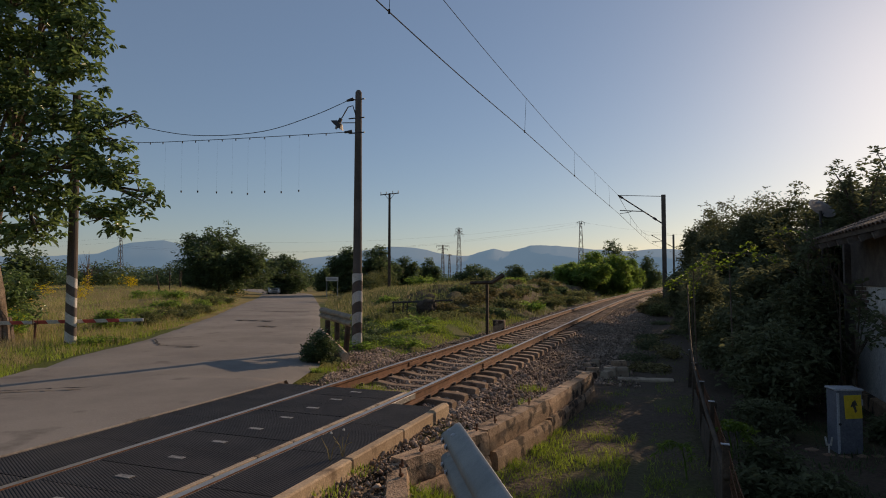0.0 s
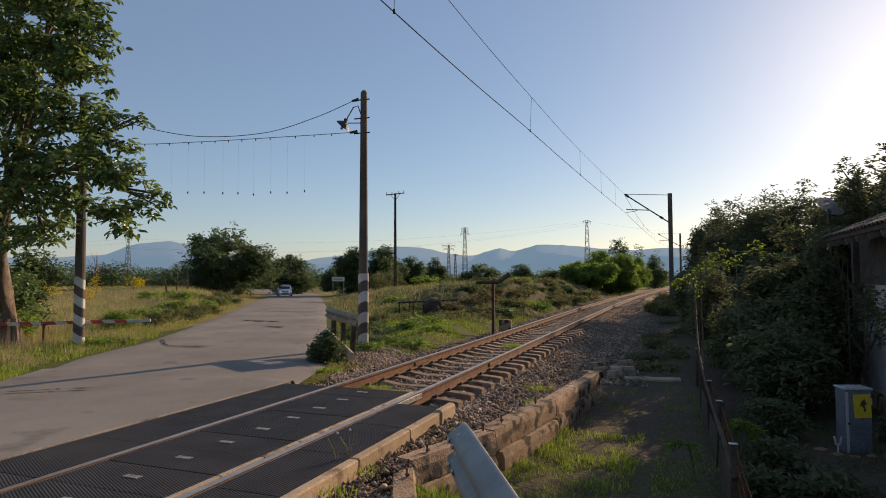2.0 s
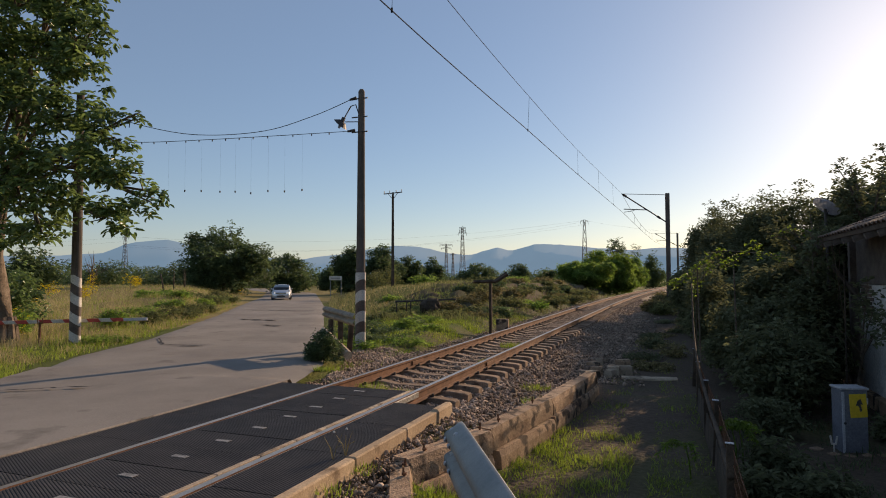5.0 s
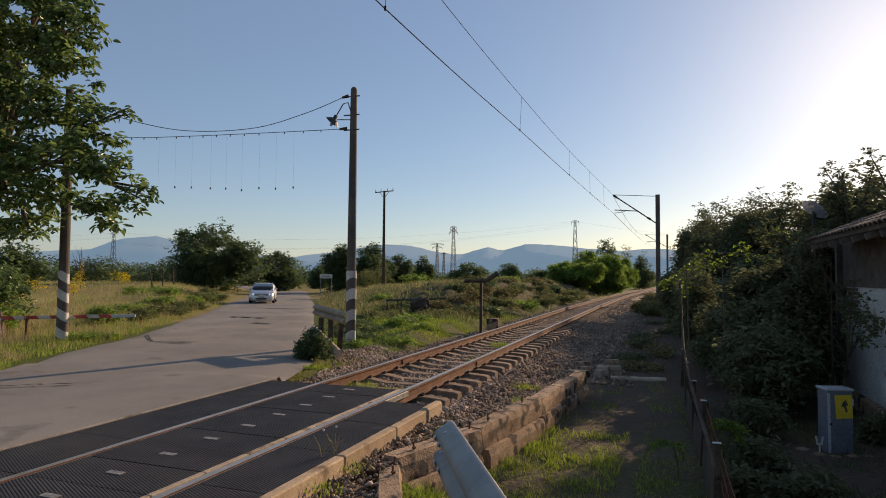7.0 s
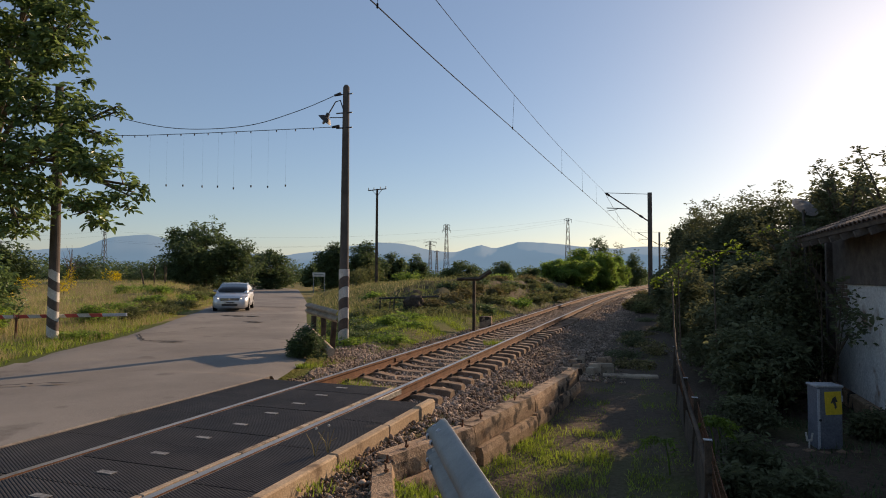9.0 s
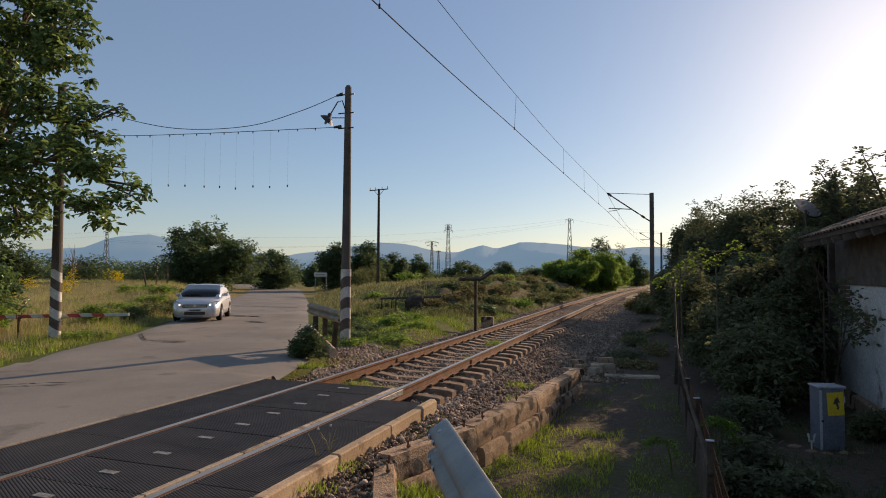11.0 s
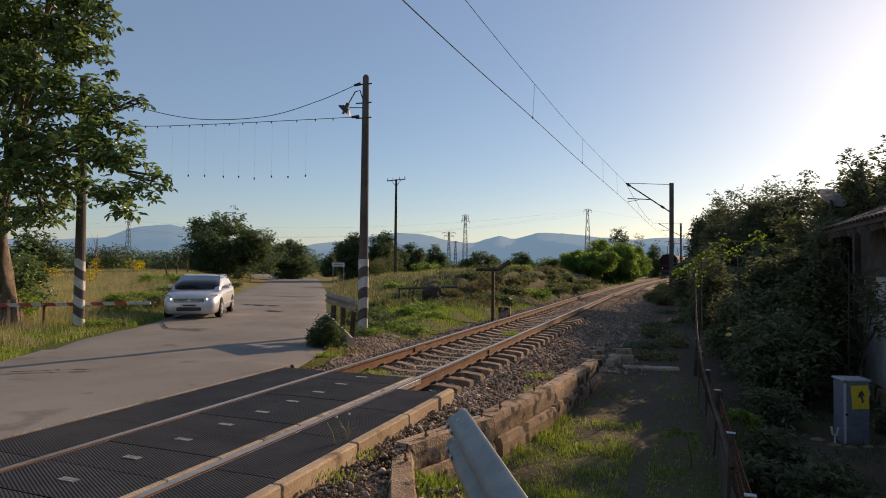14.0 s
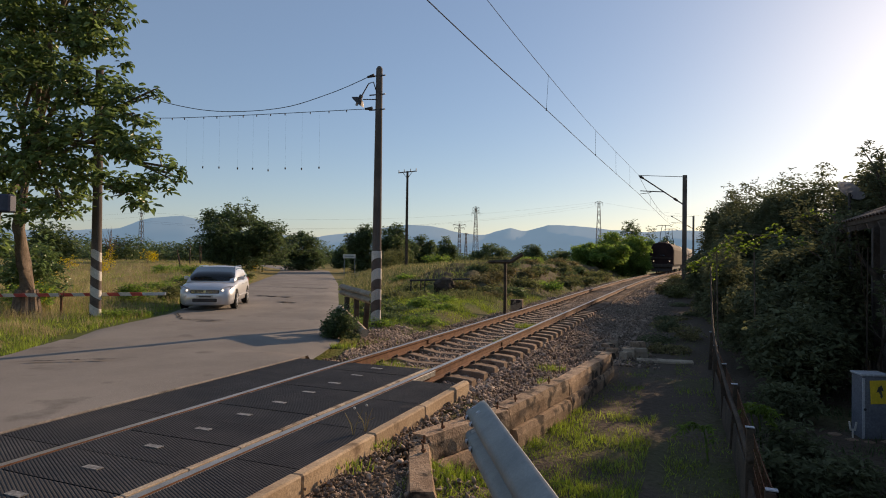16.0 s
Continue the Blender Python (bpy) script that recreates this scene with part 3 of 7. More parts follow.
def build_ballast():
    rng = np.random.default_rng(8)
    n = 42000
    y = 8.7 + rng.random(n) ** 1.9 * 50
    tx = rng.uniform(-2.4, 2.7, n)
    keep = (np.abs(np.abs(tx) - 0.7525) > 0.09)
    # fewer stones on top of the sleepers
    on = (np.abs((y - 9.05) / 0.6 - np.round((y - 9.05) / 0.6)) < 0.2) & (np.abs(tx) < 1.3)
    keep &= ~on | (rng.random(n) < 0.04)
    tx, y = tx[keep], y[keep]
    x = tx + track_x(y)
    z = ballast_z(tx, y) + rng.uniform(-0.02, 0.02, len(y))
    out = (y < 13.3) & (x > wall_x(y) - 0.25)
    P = np.stack([x, y, z], 1)[~out]
    stones("track_ballast", P, 0.0255, M["stone"], "crushed grey and brown ballast stones between the sleepers")
    # heap between the crossing kerb and the old sleepers
    n = 3800
    y = rng.uniform(2.6, 8.8, n)
    x = rng.uniform(-2.84, -1.7, n)
    ok = ((x < wall_x(y) - 0.02) | (y < 5.2)) & ((y > 5.4) | (rng.random(n) < 0.3))
    x, y = x[ok], y[ok]
    z = -0.13 - 0.12 * (x + 2.78) + rng.uniform(-0.03, 0.02, len(x)) - 0.1 * sm(7.6, 8.8, y)
    stones("kerb_ballast", np.stack([x, y, z], 1), 0.021, M["stone"], "loose ballast stones along the crossing kerb", 4, 0.5)

    # fine gravel on the near end of the fill
    n = 9000
    y = rng.uniform(1.6, 6.2, n)
    x = rng.uniform(-2.84, -1.5, n)
    k = (x < wall_x(y) - 0.1) | (y < 5.2)
    x, y = x[k], y[k]
    stones("kerb_gravel", np.stack([x, y, ground_z(x, y) + 0.006], 1), 0.0095, M["stone"], "fine tan gravel trodden along the crossing kerb", 6, 0.6)


build_ballast()


def spill():
    """Ballast and gravel thrown out on the far side of the track."""
    rng = np.random.default_rng(18)
    n = 5000
    y = 9.6 + rng.random(n) * 5.5
    tx = -2.1 - np.abs(rng.normal(0, 0.55, n))
    x = tx + track_x(y)
    ok = (road_dist(x, y) > 1.04) & (x < -6.3 - 0.05)
    x, y = x[ok], y[ok]
    m = 8000
    y2 = 13.8 + rng.random(m) ** 1.6 * 50
    t2 = 2.2 + np.abs(rng.normal(0, 0.55, m))
    x2 = track_x(y2) + t2
    k = x2 < 1.2
    x, y = np.concatenate([x, x2[k]]), np.concatenate([y, y2[k]])
    stones("spilled_ballast", np.stack([x, y, ground_z(x, y) + 0.02], 1), 0.026, M["stone"], "brown gravel spilled beside the track", 9)


spill()


# ---- level crossing deck ----


def panel_mesh(w, l, name="deck_panel", pitch=0.028, slant=-0.5):
    """Rubber deck panel, its top moulded into fine ribs that run slantwise across."""
    hl, hw = l / 2 - 0.008, w / 2
    V = [(x, y, z) for z in (-0.12, -0.0015) for x, y in ((-hw, -hl), (hw, -hl), (hw, hl), (-hw, hl))]
    Fc = [(3, 2, 1, 0), (4, 5, 6, 7)] + [(i, (i + 1) % 4, 4 + (i + 1) % 4, 4 + i) for i in range(4)]
    reach = hl + abs(slant) * hw
    last = None
    for i in range(int(2 * reach / pitch)):
        for f, z in ((0.0, 0.0), (0.2, 0.003), (0.6, 0.003), (0.8, 0.0)):
            c = -reach + (i + f) * pitch
            # the stretch of this line that lies on the panel
            xs = sorted(((-hl - c) / slant, (hl - c) / slant))
            x0, x1 = max(xs[0], -hw), min(xs[1], hw)
            if x1 - x0 < 0.01:
                continue
            o = len(V)
            V += [(x0, c + slant * x0, z), (x1, c + slant * x1, z)]
            if last is not None:
                Fc.append((last, last + 1, o + 1, o))
            last = o
    return to_mesh(name, V, Fc, M["rubber"])


M["kerb"] = mat("sandy_kerb_concrete", (0.36, 0.255, 0.16), (0.50, 0.375, 0.25), 2.0, 45, 0.9, bump=0.5, dist=0.01, spread=0.12, spots=((0.18, 0.125, 0.08), 3.0, 0.6))
M["pale_strip"] = mat("worn_pale_strip", (0.20, 0.17, 0.145), (0.30, 0.26, 0.225), 2.5, 50, 0.85, spots=((0.08, 0.07, 0.06), 1.5, 0.6))
M["worn_plate"] = mat("worn_metal_plate", (0.12, 0.115, 0.11), (0.34, 0.33, 0.31), 30, 80, 0.6, metal=0.3, bump=0.2)


def crossing():
    deck = thing("crossing_deck", (0, 0, 0), label="dark ribbed rubber level crossing deck panels between rails", category="crossing deck")
    inner, left, right_ = panel_mesh(1.36, 0.6), panel_mesh(0.80, 1.2), panel_mesh(0.66, 1.2)
    for i in range(18):
        y = 8.3 - 0.6 * i
        mesh_part("deck_panel", inner, deck, m=pose(-4.44, y, -0.010 if i % 2 else -0.008))
        if y > 1.5:
            part("lifting_plate", bx((0.17, 0.07, 0.005), (-4.48, y + 0.01, -0.003)), M["worn_plate"], deck, "worn pale metal lifting plate")
    for i in range(9):
        y = 8.0 - 1.2 * i
        mesh_part("deck_panel", left, deck, m=pose(-5.66, y, -0.010))
        mesh_part("deck_panel", right_, deck, m=pose(-3.29, y - 0.85, -0.010))
    # pale edge strip beside the running rail
    strip = bx((0.055, 0.592, 0.1), (0, 0, -0.05), bevel=0.006)
    sm_ = bpy.data.meshes.new("edge_strip")
    strip.to_mesh(sm_)
    strip.free()
    sm_.materials.append(M["concrete"])
    for i in range(18):
        mesh_part("edge_strip", sm_, deck, m=pose(-3.765, 8.27 - 0.6 * i, 0.004))
    # worn steel flangeway bars beside the rail heads
    for x, w in ((-5.117, 0.05), (-3.631, 0.016)):
        part("flangeway_bar", bx((w, 10.8, 0.08), (x, 3.2, -0.052), bevel=0.004), M["worn_plate"], deck, "worn steel flangeway bar")
    # concrete kerbs
    kb = bx((0.11, 1.19, 0.34), (0, 0, -0.17), bevel=0.015)
    km = bpy.data.meshes.new("kerb_stone")
    kb.to_mesh(km)
    kb.free()
    km.materials.append(M["kerb"])
    for i in range(9):
        mesh_part("kerb_stone", km, deck, m=pose(-2.90, 7.02 - 1.2 * i, 0.004 + 0.004 * (i % 2)))
    part("kerb_stone", bx((0.12, 0.55, 0.36), (-2.885, 7.88 - 0.27 + 0.02, -0.15), bevel=0.03), M["kerb"], deck, "chipped pale concrete kerb end")
    part("edge_strip", bx((0.028, 12.0, 0.12), (-6.078, 2.75, -0.050), bevel=0.006), M["pale_strip"], deck)
    # rail heads inside the crossing lie flush with the deck
    return deck


crossing()

# ---- trees and bushes ----


def leaf_mesh(name, C, size, material, rng, droop=0.4, long=2.0, per=6, spread=0.5):
    """Leaves in drooping whorls round the points C: blades folded along the middle, fuller ones where they are few."""
    n = len(C) * per
    th = rng.uniform(0, 2 * np.pi, n)
    a = np.stack([np.cos(th), np.sin(th), rng.uniform(-0.5, 0.9, n) - droop], 1)
    a /= np.linalg.norm(a, axis=1)[:, None]
    P = np.repeat(C, per, 0) + a * (size * spread * rng.uniform(0.1, 1.3, n))[:, None] + rng.normal(0, size * spread * 0.55, (n, 3))
    up = rng.normal(size=(n, 3)) * 0.45 + np.array([0, 0, 1.0])
    s = np.cross(a, up)
    s /= np.linalg.norm(s, axis=1)[:, None] + 1e-9
    nn = np.cross(s, a)
    L = (size * rng.uniform(0.6, 1.3, n))[:, None]
    W = L / long
    if n > 45000:
        V = np.stack([P, P + a * L * 0.5 + s * W * 0.5 + nn * W * 0.2, P + a * L, P + a * L * 0.5 - s * W * 0.5 + nn * W * 0.2], 1).reshape(-1, 3)
        b = (np.arange(n) * 4)[:, None]
        return tri_mesh(name, V, np.concatenate([b + [0, 1, 2], b + [0, 2, 3]], 1).reshape(-1, 3), material)
    low, high, tip = P + a * L * 0.33 + nn * W * 0.1, P + a * L * 0.72 + nn * W * 0.06, P + a * L - nn * W * 0.22
    V = np.stack([P, low + s * W * 0.46, high + s * W * 0.40, tip, high - s * W * 0.40, low - s * W * 0.46], 1)
    V[:, (1, 2, 4, 5)] += (nn * W * 0.14)[:, None, :]
    b = (np.arange(n) * 6)[:, None]
    return tri_mesh(name, V.reshape(-1, 3), np.concatenate([b + [0, 1, 2], b + [0, 2, 3], b + [0, 3, 4], b + [0, 4, 5]], 1).reshape(-1, 3), material)


def gappy(P, reach, seed, cut=-0.10):
    """Leaves out what falls in the holes of a three-dimensional noise, so that light comes through."""
    keep = [noise.noise(Vector(p) / reach + Vector((seed * 3.7, 0, 0))) > cut for p in P]
    return P[np.array(keep)]


def crown_points(blobs, n, rng, fill=0.45):
    """Points in lobes (x, y, z, rx, ry, rz), denser near their skin, in uneven clumps."""
    vol = np.array([b[3] * b[4] * b[5] for b in blobs]) ** 0.8
    pick = rng.choice(len(blobs), n, p=vol / vol.sum())
    B = np.array(blobs)[pick]
    d = rng.normal(size=(n, 3))
    d /= np.linalg.norm(d, axis=1)[:, None]
    r = fill + (1 - fill) * rng.random(n) ** 0.5
    lump = 1 + 0.22 * np.sin(d[:, 0] * 5 + B[:, 0] * 3) * np.sin(d[:, 1] * 5 + B[:, 2]) + 0.18 * np.sin(d[:, 2] * 7 + B[:, 1] * 2 + d[:, 0] * 4)
    return B[:, :3] + d * r[:, None] * lump[:, None] * B[:, 3:6]


def tree(name, at, blobs, n, size, leaf, trunk=None, tr=0.2, seed=1, label="", category="tree", group="", per=6, droop=0.4, long=2.0, fill=0.45, twigs=10, spread=0.5):
    """A tapered trunk with limbs to the lobes of the crown, and a crown of many leaves."""
    rng = np.random.default_rng(seed)
    root = thing(name, at, label=label, category=category, group=group)
    tubes = []
    stem = trunk or [(0, 0, -0.2), (0, 0, max(b[2] for b in blobs) * 0.6)]
    k = len(stem)
    tubes.append(tube(stem, [tr * (1 - 0.6 * i / (k - 1)) for i in range(k)], 9))
    top = Vector(stem[-1])
    for b in blobs:
        c = Vector(b[:3])
        s = Vector(stem[min(k - 1, max(1, k - 2))]).lerp(top, float(rng.random()))
        mid = s.lerp(c, 0.5) + Vector((*(rng.normal(0, 0.15, 2)), 0.1)) * c.length * 0.15
        tubes.append(tube([s, mid, c], [tr * 0.35, tr * 0.22, tr * 0.08], 6))
        for _ in range(max(1, twigs // len(blobs))):
            d = Vector(rng.normal(size=3)).normalized()
            e = c + Vector((d.x * b[3], d.y * b[4], d.z * b[5])) * 0.85
            tubes.append(tube([mid.lerp(c, 0.5), c.lerp(e, 0.5), e], [tr * 0.12, tr * 0.08, tr * 0.03], 5))
    v, f = joined(tubes)
    mesh_part("trunk", to_mesh("trunk", v, f, M["bark"], True), root)
    mesh_part("crown", leaf_mesh("crown", gappy(crown_points(blobs, int(n * 1.3), rng, fill), 0.55 * float(np.mean([b[3] for b in blobs])), seed), size, leaf, rng, droop, long, per, spread), root)
    return root


def gz(x, y):
    return float(ground_z(x, y))


def from_eye(px, depth):
    """Plan position at a sideways ratio px (right +) and a depth along the middle line of sight."""
    a = radians(20.88)
    return (px * depth * math.cos(a) - depth * math.sin(a), px * depth * math.sin(a) + depth * math.cos(a))


def far_tree(name, u, v_base, v_top, half, depth, seed, leaf="leaf_dark", size=0.5, n=900, label="", lobes=9, group="", low=True):
    """A tree whose width and height come from the angles it fills at its depth."""
    x, y = from_eye(u, depth)
    z0 = gz(x, y)
    h = 1.72 + v_top * depth - z0
    w = half * depth
    rng = np.random.default_rng(seed)
    blobs = []
    for i in range(lobes):
        a, r = rng.uniform(0, 2 * math.pi), math.sqrt(rng.random()) * 0.72
        zz = rng.uniform(0.22 if low else 0.5, 0.80)
        k = 0.36 * (1.2 - abs(zz - 0.4)) * rng.uniform(0.7, 1.2)
        blobs.append((math.cos(a) * w * r, math.sin(a) * w * r, zz * h, w * k, w * k, h * rng.uniform(0.13, 0.22)))
    blobs.append((0, 0, h * 0.80, w * 0.34, w * 0.34, h * 0.2))
    blobs.append((0, 0, h * 0.42, w * 0.62, w * 0.62, h * 0.36))
    blobs.append((0, 0, h * 0.17, w * 0.72, w * 0.72, h * 0.2))
    if name == "bush":
        blobs = [(0, 0, h * 0.3, w * 0.8, w * 0.8, h * 0.34)]
        for i in range(lobes * 2):
            a, r = rng.uniform(0, 2 * math.pi), math.sqrt(rng.random()) * 0.85
            k = rng.uniform(0.16, 0.34)
            blobs.append((math.cos(a) * w * r, math.sin(a) * w * r, h * rng.uniform(0.2, 0.95 - 0.45 * r) * 0.92, w * k, w * k, h * rng.uniform(0.10, 0.2)))
    return tree(name, (x, y, z0), blobs, int(n * 1.7), size * 0.62, M[leaf], [(0, 0, -0.3), (0.1, 0, h * 0.25), (0, 0.1, h * 0.55)], 0.03 * h, seed, label, "tree", group)


U = lambda px: (px - 784) / 1080
W = lambda py: (493 - py) / 1080
far_tree("tree", U(402), 0, W(398), 98 / 1080, 80, 11, "leaf_dark", 0.55, 3600, "large dense dark green broadleaf tree beside the road", 16)
far_tree("tree", U(515), 0, W(450), 52 / 1080, 95, 12, "leaf_dark", 0.55, 1500, "rounded dark green tree at the roadside bend", 9)
far_tree("tree", U(585), 0, W(472), 24 / 1080, 120, 13, "leaf_dark", 0.6, 700, "small dark green tree behind the road sign", 6)
far_tree("tree", U(622), 0, W(437), 32 / 1080, 85, 14, "leaf_dark", 0.5, 1300, "tall loose green tree behind the striped pole", 8)
far_tree("tree", U(682), 0, W(436), 46 / 1080, 85, 15, "leaf_dark", 0.5, 1900, "broad green tree behind the utility pole", 11)
far_tree("tree", U(725), 0, W(455), 30 / 1080, 90, 16, "leaf_dark", 0.5, 1000, "green tree in the field hedge", 7)
far_tree("tree", U(768), 0, W(457), 30 / 1080, 110, 17, "leaf_dark", 0.55, 1000, "rounded green tree in the field hedge", 7)
far_tree("tree", U(850), 0, W(467), 40 / 1080, 130, 18, "leaf_dark", 0.6, 1100, "low wide tree in the far hedge", 9)
far_tree("tree", U(926), 0, W(468), 26 / 1080, 130, 19, "leaf_dark", 0.6, 900, "rounded dark tree in the far hedge", 7)
far_tree("tree", U(975), 0, W(479), 28 / 1080, 135, 20, "leaf_dark", 0.6, 700, "low dark shrub tree in the far hedge", 6)
far_tree("bush", U(1080), 0, W(430), 54 / 1080, 78, 21, "leaf_mid", 0.40, 5200, "bright green bush on the bank beside the rails", 16)
far_tree("bush", U(1040), 0, W(450), 50 / 1080, 70, 27, "leaf_mid", 0.36, 3800, "low spreading green bush on the bank beside the rails", 12)
far_tree("bush", U(1108), 0, W(444), 40 / 1080, 98, 28, "leaf_mid", 0.45, 3400, "green bush where the track bends", 12)
far_tree("tree", U(1098), 0, W(422), 46 / 1080, 105, 22, "leaf_dark", 0.45, 1300, "open dark tree behind the trackside bush", 9)
far_tree("tree", U(1035), 0, W(470), 30 / 1080, 80, 23, "leaf_dark", 0.45, 1100, "dark low tree on the bank", 8)
far_tree("tree", U(1160), 0, W(449), 26 / 1080, 150, 24, "leaf_dark", 0.6, 1000, "dark tree closing the bend of the track", 7)

# ---- poles, wires, barrier, signs ----


def slant_bands(base, top, r0, r1, z0, z1, n, phase, lead, parent, seg=18):
    """Black and white slanting bands, winding round the foot of a pole."""
    p, q = Vector(base), Vector(top)
    H = q.z - p.z
    h = (z1 - z0) / n
    for i in range(n):
        V, Fc = [], []
        for k in range(seg + 1):
            t = 2 * math.pi * k / seg + phase
            for e in (0, 1):
                z = z0 + (i + e) * h + lead * math.cos(t)
                z = max(z0 - 0.02, min(z1, z))
                f = z / H
                c = p.lerp(q, f)
                r = r0 + (r1 - r0) * f + 0.004
                V.append((c.x + r * math.cos(t - phase), c.y + r * math.sin(t - phase), c.z))
            if k:
                o = 2 * k
                Fc.append((o - 2, o, o + 1, o - 1))
        mesh_part("painted_band", to_mesh("painted_band", V, Fc, M["white" if i % 2 == 0 else "faded_black"], True), parent, "white painted band" if i % 2 == 0 else "black painted band")


def street_pole():
    root = thing("lamp_post", label="tall concrete pole with black and white banded foot and lamp", category="utility pole", group="banded concrete poles")
    base, top = (-7.86, 14.62, -0.25), (-7.70, 14.32, 6.68)
    bm = bmesh.new()
    rod(bm, base, top, 0.135, 0.085, 16)
    rod(bm, (-7.70, 14.32, 6.68), (-7.70, 14.32, 6.74), 0.085, 0.05, 16)
    part("shaft", bm, M["pole"], root, smooth=False)
    slant_bands(base, top, 0.135, 0.0955 + 0.04, 0.15, 2.1, 7, 0.6, 0.10, root)
    for z in (6.5, 6.0, 5.6):
        part("bracket", rd((-7.52, 14.33, z), (-7.95, 14.25, z - 0.02), 0.018, seg=6), M["dark_steel"], root)
    part("insulator", rd((-7.82, 14.25, 6.5), (-8.0, 14.22, 6.46), 0.05, 0.03), M["black"], root)
    part("insulator", rd((-7.85, 14.24, 5.63), (-8.05, 14.2, 5.61), 0.045, 0.03), M["black"], root)
    arm = joined([tube([(-7.75, 14.28, 6.05), (-7.83, 14.24, 6.32), (-7.95, 14.2, 6.28), (-8.12, 14.16, 5.98)], [0.016] * 4, 6),
                  tube([(-7.75, 14.28, 5.86), (-8.1, 14.16, 5.86)], [0.013] * 2, 6)])
    mesh_part("lamp_arm", to_mesh("lamp_arm", *arm, M["dark_steel"]), root)
    bm = bmesh.new()
    bmesh.ops.create_cone(bm, cap_ends=True, segments=14, radius1=0.21, radius2=0.10, depth=0.10, matrix=Matrix.Translation((-8.2, 14.14, 5.83)) @ Euler((0.2, 0.75, 0.3)).to_matrix().to_4x4())
    rod(bm, (-8.2, 14.14, 5.83), (-8.14, 14.16, 5.98), 0.06, 0.05)
    shade = part("lamp_shade", bm, M["dark_steel"], root, "tilted dark metal lamp shade")
    part("bulb", rd((-8.22, 14.14, 5.82), (-8.28, 14.13, 5.70), 0.055, 0.03), M["cab_edge"], root)
    return root


street_pole()


def left_pole():
    root = thing("utility_pole", label="concrete pole with black and white banded foot beneath tree", category="utility pole", group="banded concrete poles")
    base, top = (-15.9, 12.63, -0.3), (-15.66, 12.42, 6.95)
    part("shaft", rd(base, top, 0.15, 0.10, 16), M["pole"], root)
    slant_bands(base, top, 0.15, 0.10, 0.2, 2.1, 7, 2.6, 0.10, root)
    part("insulator", rd((-15.6, 12.42, 6.57), (-15.4, 12.48, 6.55), 0.05, 0.03), M["black"], root)


left_pole()


def wire(name, pts, r, label, parent=None, cat="wire"):
    v, f = tube(pts, [r] * len(pts), 5)
    ob = mesh_part(name, to_mesh(name, v, f, M["wire"]), parent)
    if parent is None:
        tagged(ob, label, cat)
    return ob


def smooth_path(keys, n=40):
    """A curve through a few points, even in the first coordinate."""
    K = np.array(keys, float)
    t = np.linspace(0, len(K) - 1, n)
    out = []
    for s in t:
        i = int(min(len(K) - 2, math.floor(s)))
        f = s - i
        p0, p1, p2, p3 = K[max(i - 1, 0)], K[i], K[i + 1], K[min(i + 2, len(K) - 1)]
        out.append(Vector(0.5 * (2 * p1 + (p2 - p0) * f + (2 * p0 - 5 * p1 + 4 * p2 - p3) * f ** 2 + (3 * p1 - p0 - 3 * p2 + p3) * f ** 3)))
    return out


wire("overhead_cable", smooth_path([(-15.41, 12.48, 6.55), (-13.99, 12.84, 6.02), (-12.29, 13.26, 5.67), (-10.41, 13.69, 5.70), (-8.99, 13.99, 6.06), (-7.95, 14.22, 6.47)]), 0.010, "slack black cable between the two banded poles")


def string_lights():
    root = thing("string_lights", label="string of hanging festoon lights between two concrete poles", category="string lights")
    line = smooth_path([(-15.5, 12.49, 5.62), (-13.9, 12.89, 5.51), (-12.1, 13.31, 5.52), (-10.2, 13.74, 5.56), (-8.03, 14.2, 5.61)])
    wire("cable", line, 0.009, "", root)
    for i in range(17):
        a = line[2 + int(i * 2.15)]
        part("clip", rd(a - Vector((0, 0, 0.01)), a - Vector((0, 0, 0.06)), 0.016, 0.012, 6), M["black"], root)
    for i, (x, y, z, zb) in enumerate([(-13.07, 13.1, 5.48, 3.99), (-12.6, 13.22, 5.5, 4.14), (-12.13, 13.33, 5.5, 4.13), (-11.6, 13.46, 5.5, 4.10), (-11.17, 13.56, 5.52, 4.09),
                                     (-10.73, 13.66, 5.53, 4.04), (-10.25, 13.77, 5.55, 4.09), (-9.79, 13.87, 5.55, 4.07), (-9.31, 13.98, 5.55, 4.10)]):
        part("strand", rd((x, y, z), (x, y, zb), 0.0012, seg=4), M["wire"], root)
        part("bulb", rd((x, y, zb), (x, y, zb - 0.055), 0.022, 0.016, 7), M["black"], root)


string_lights()


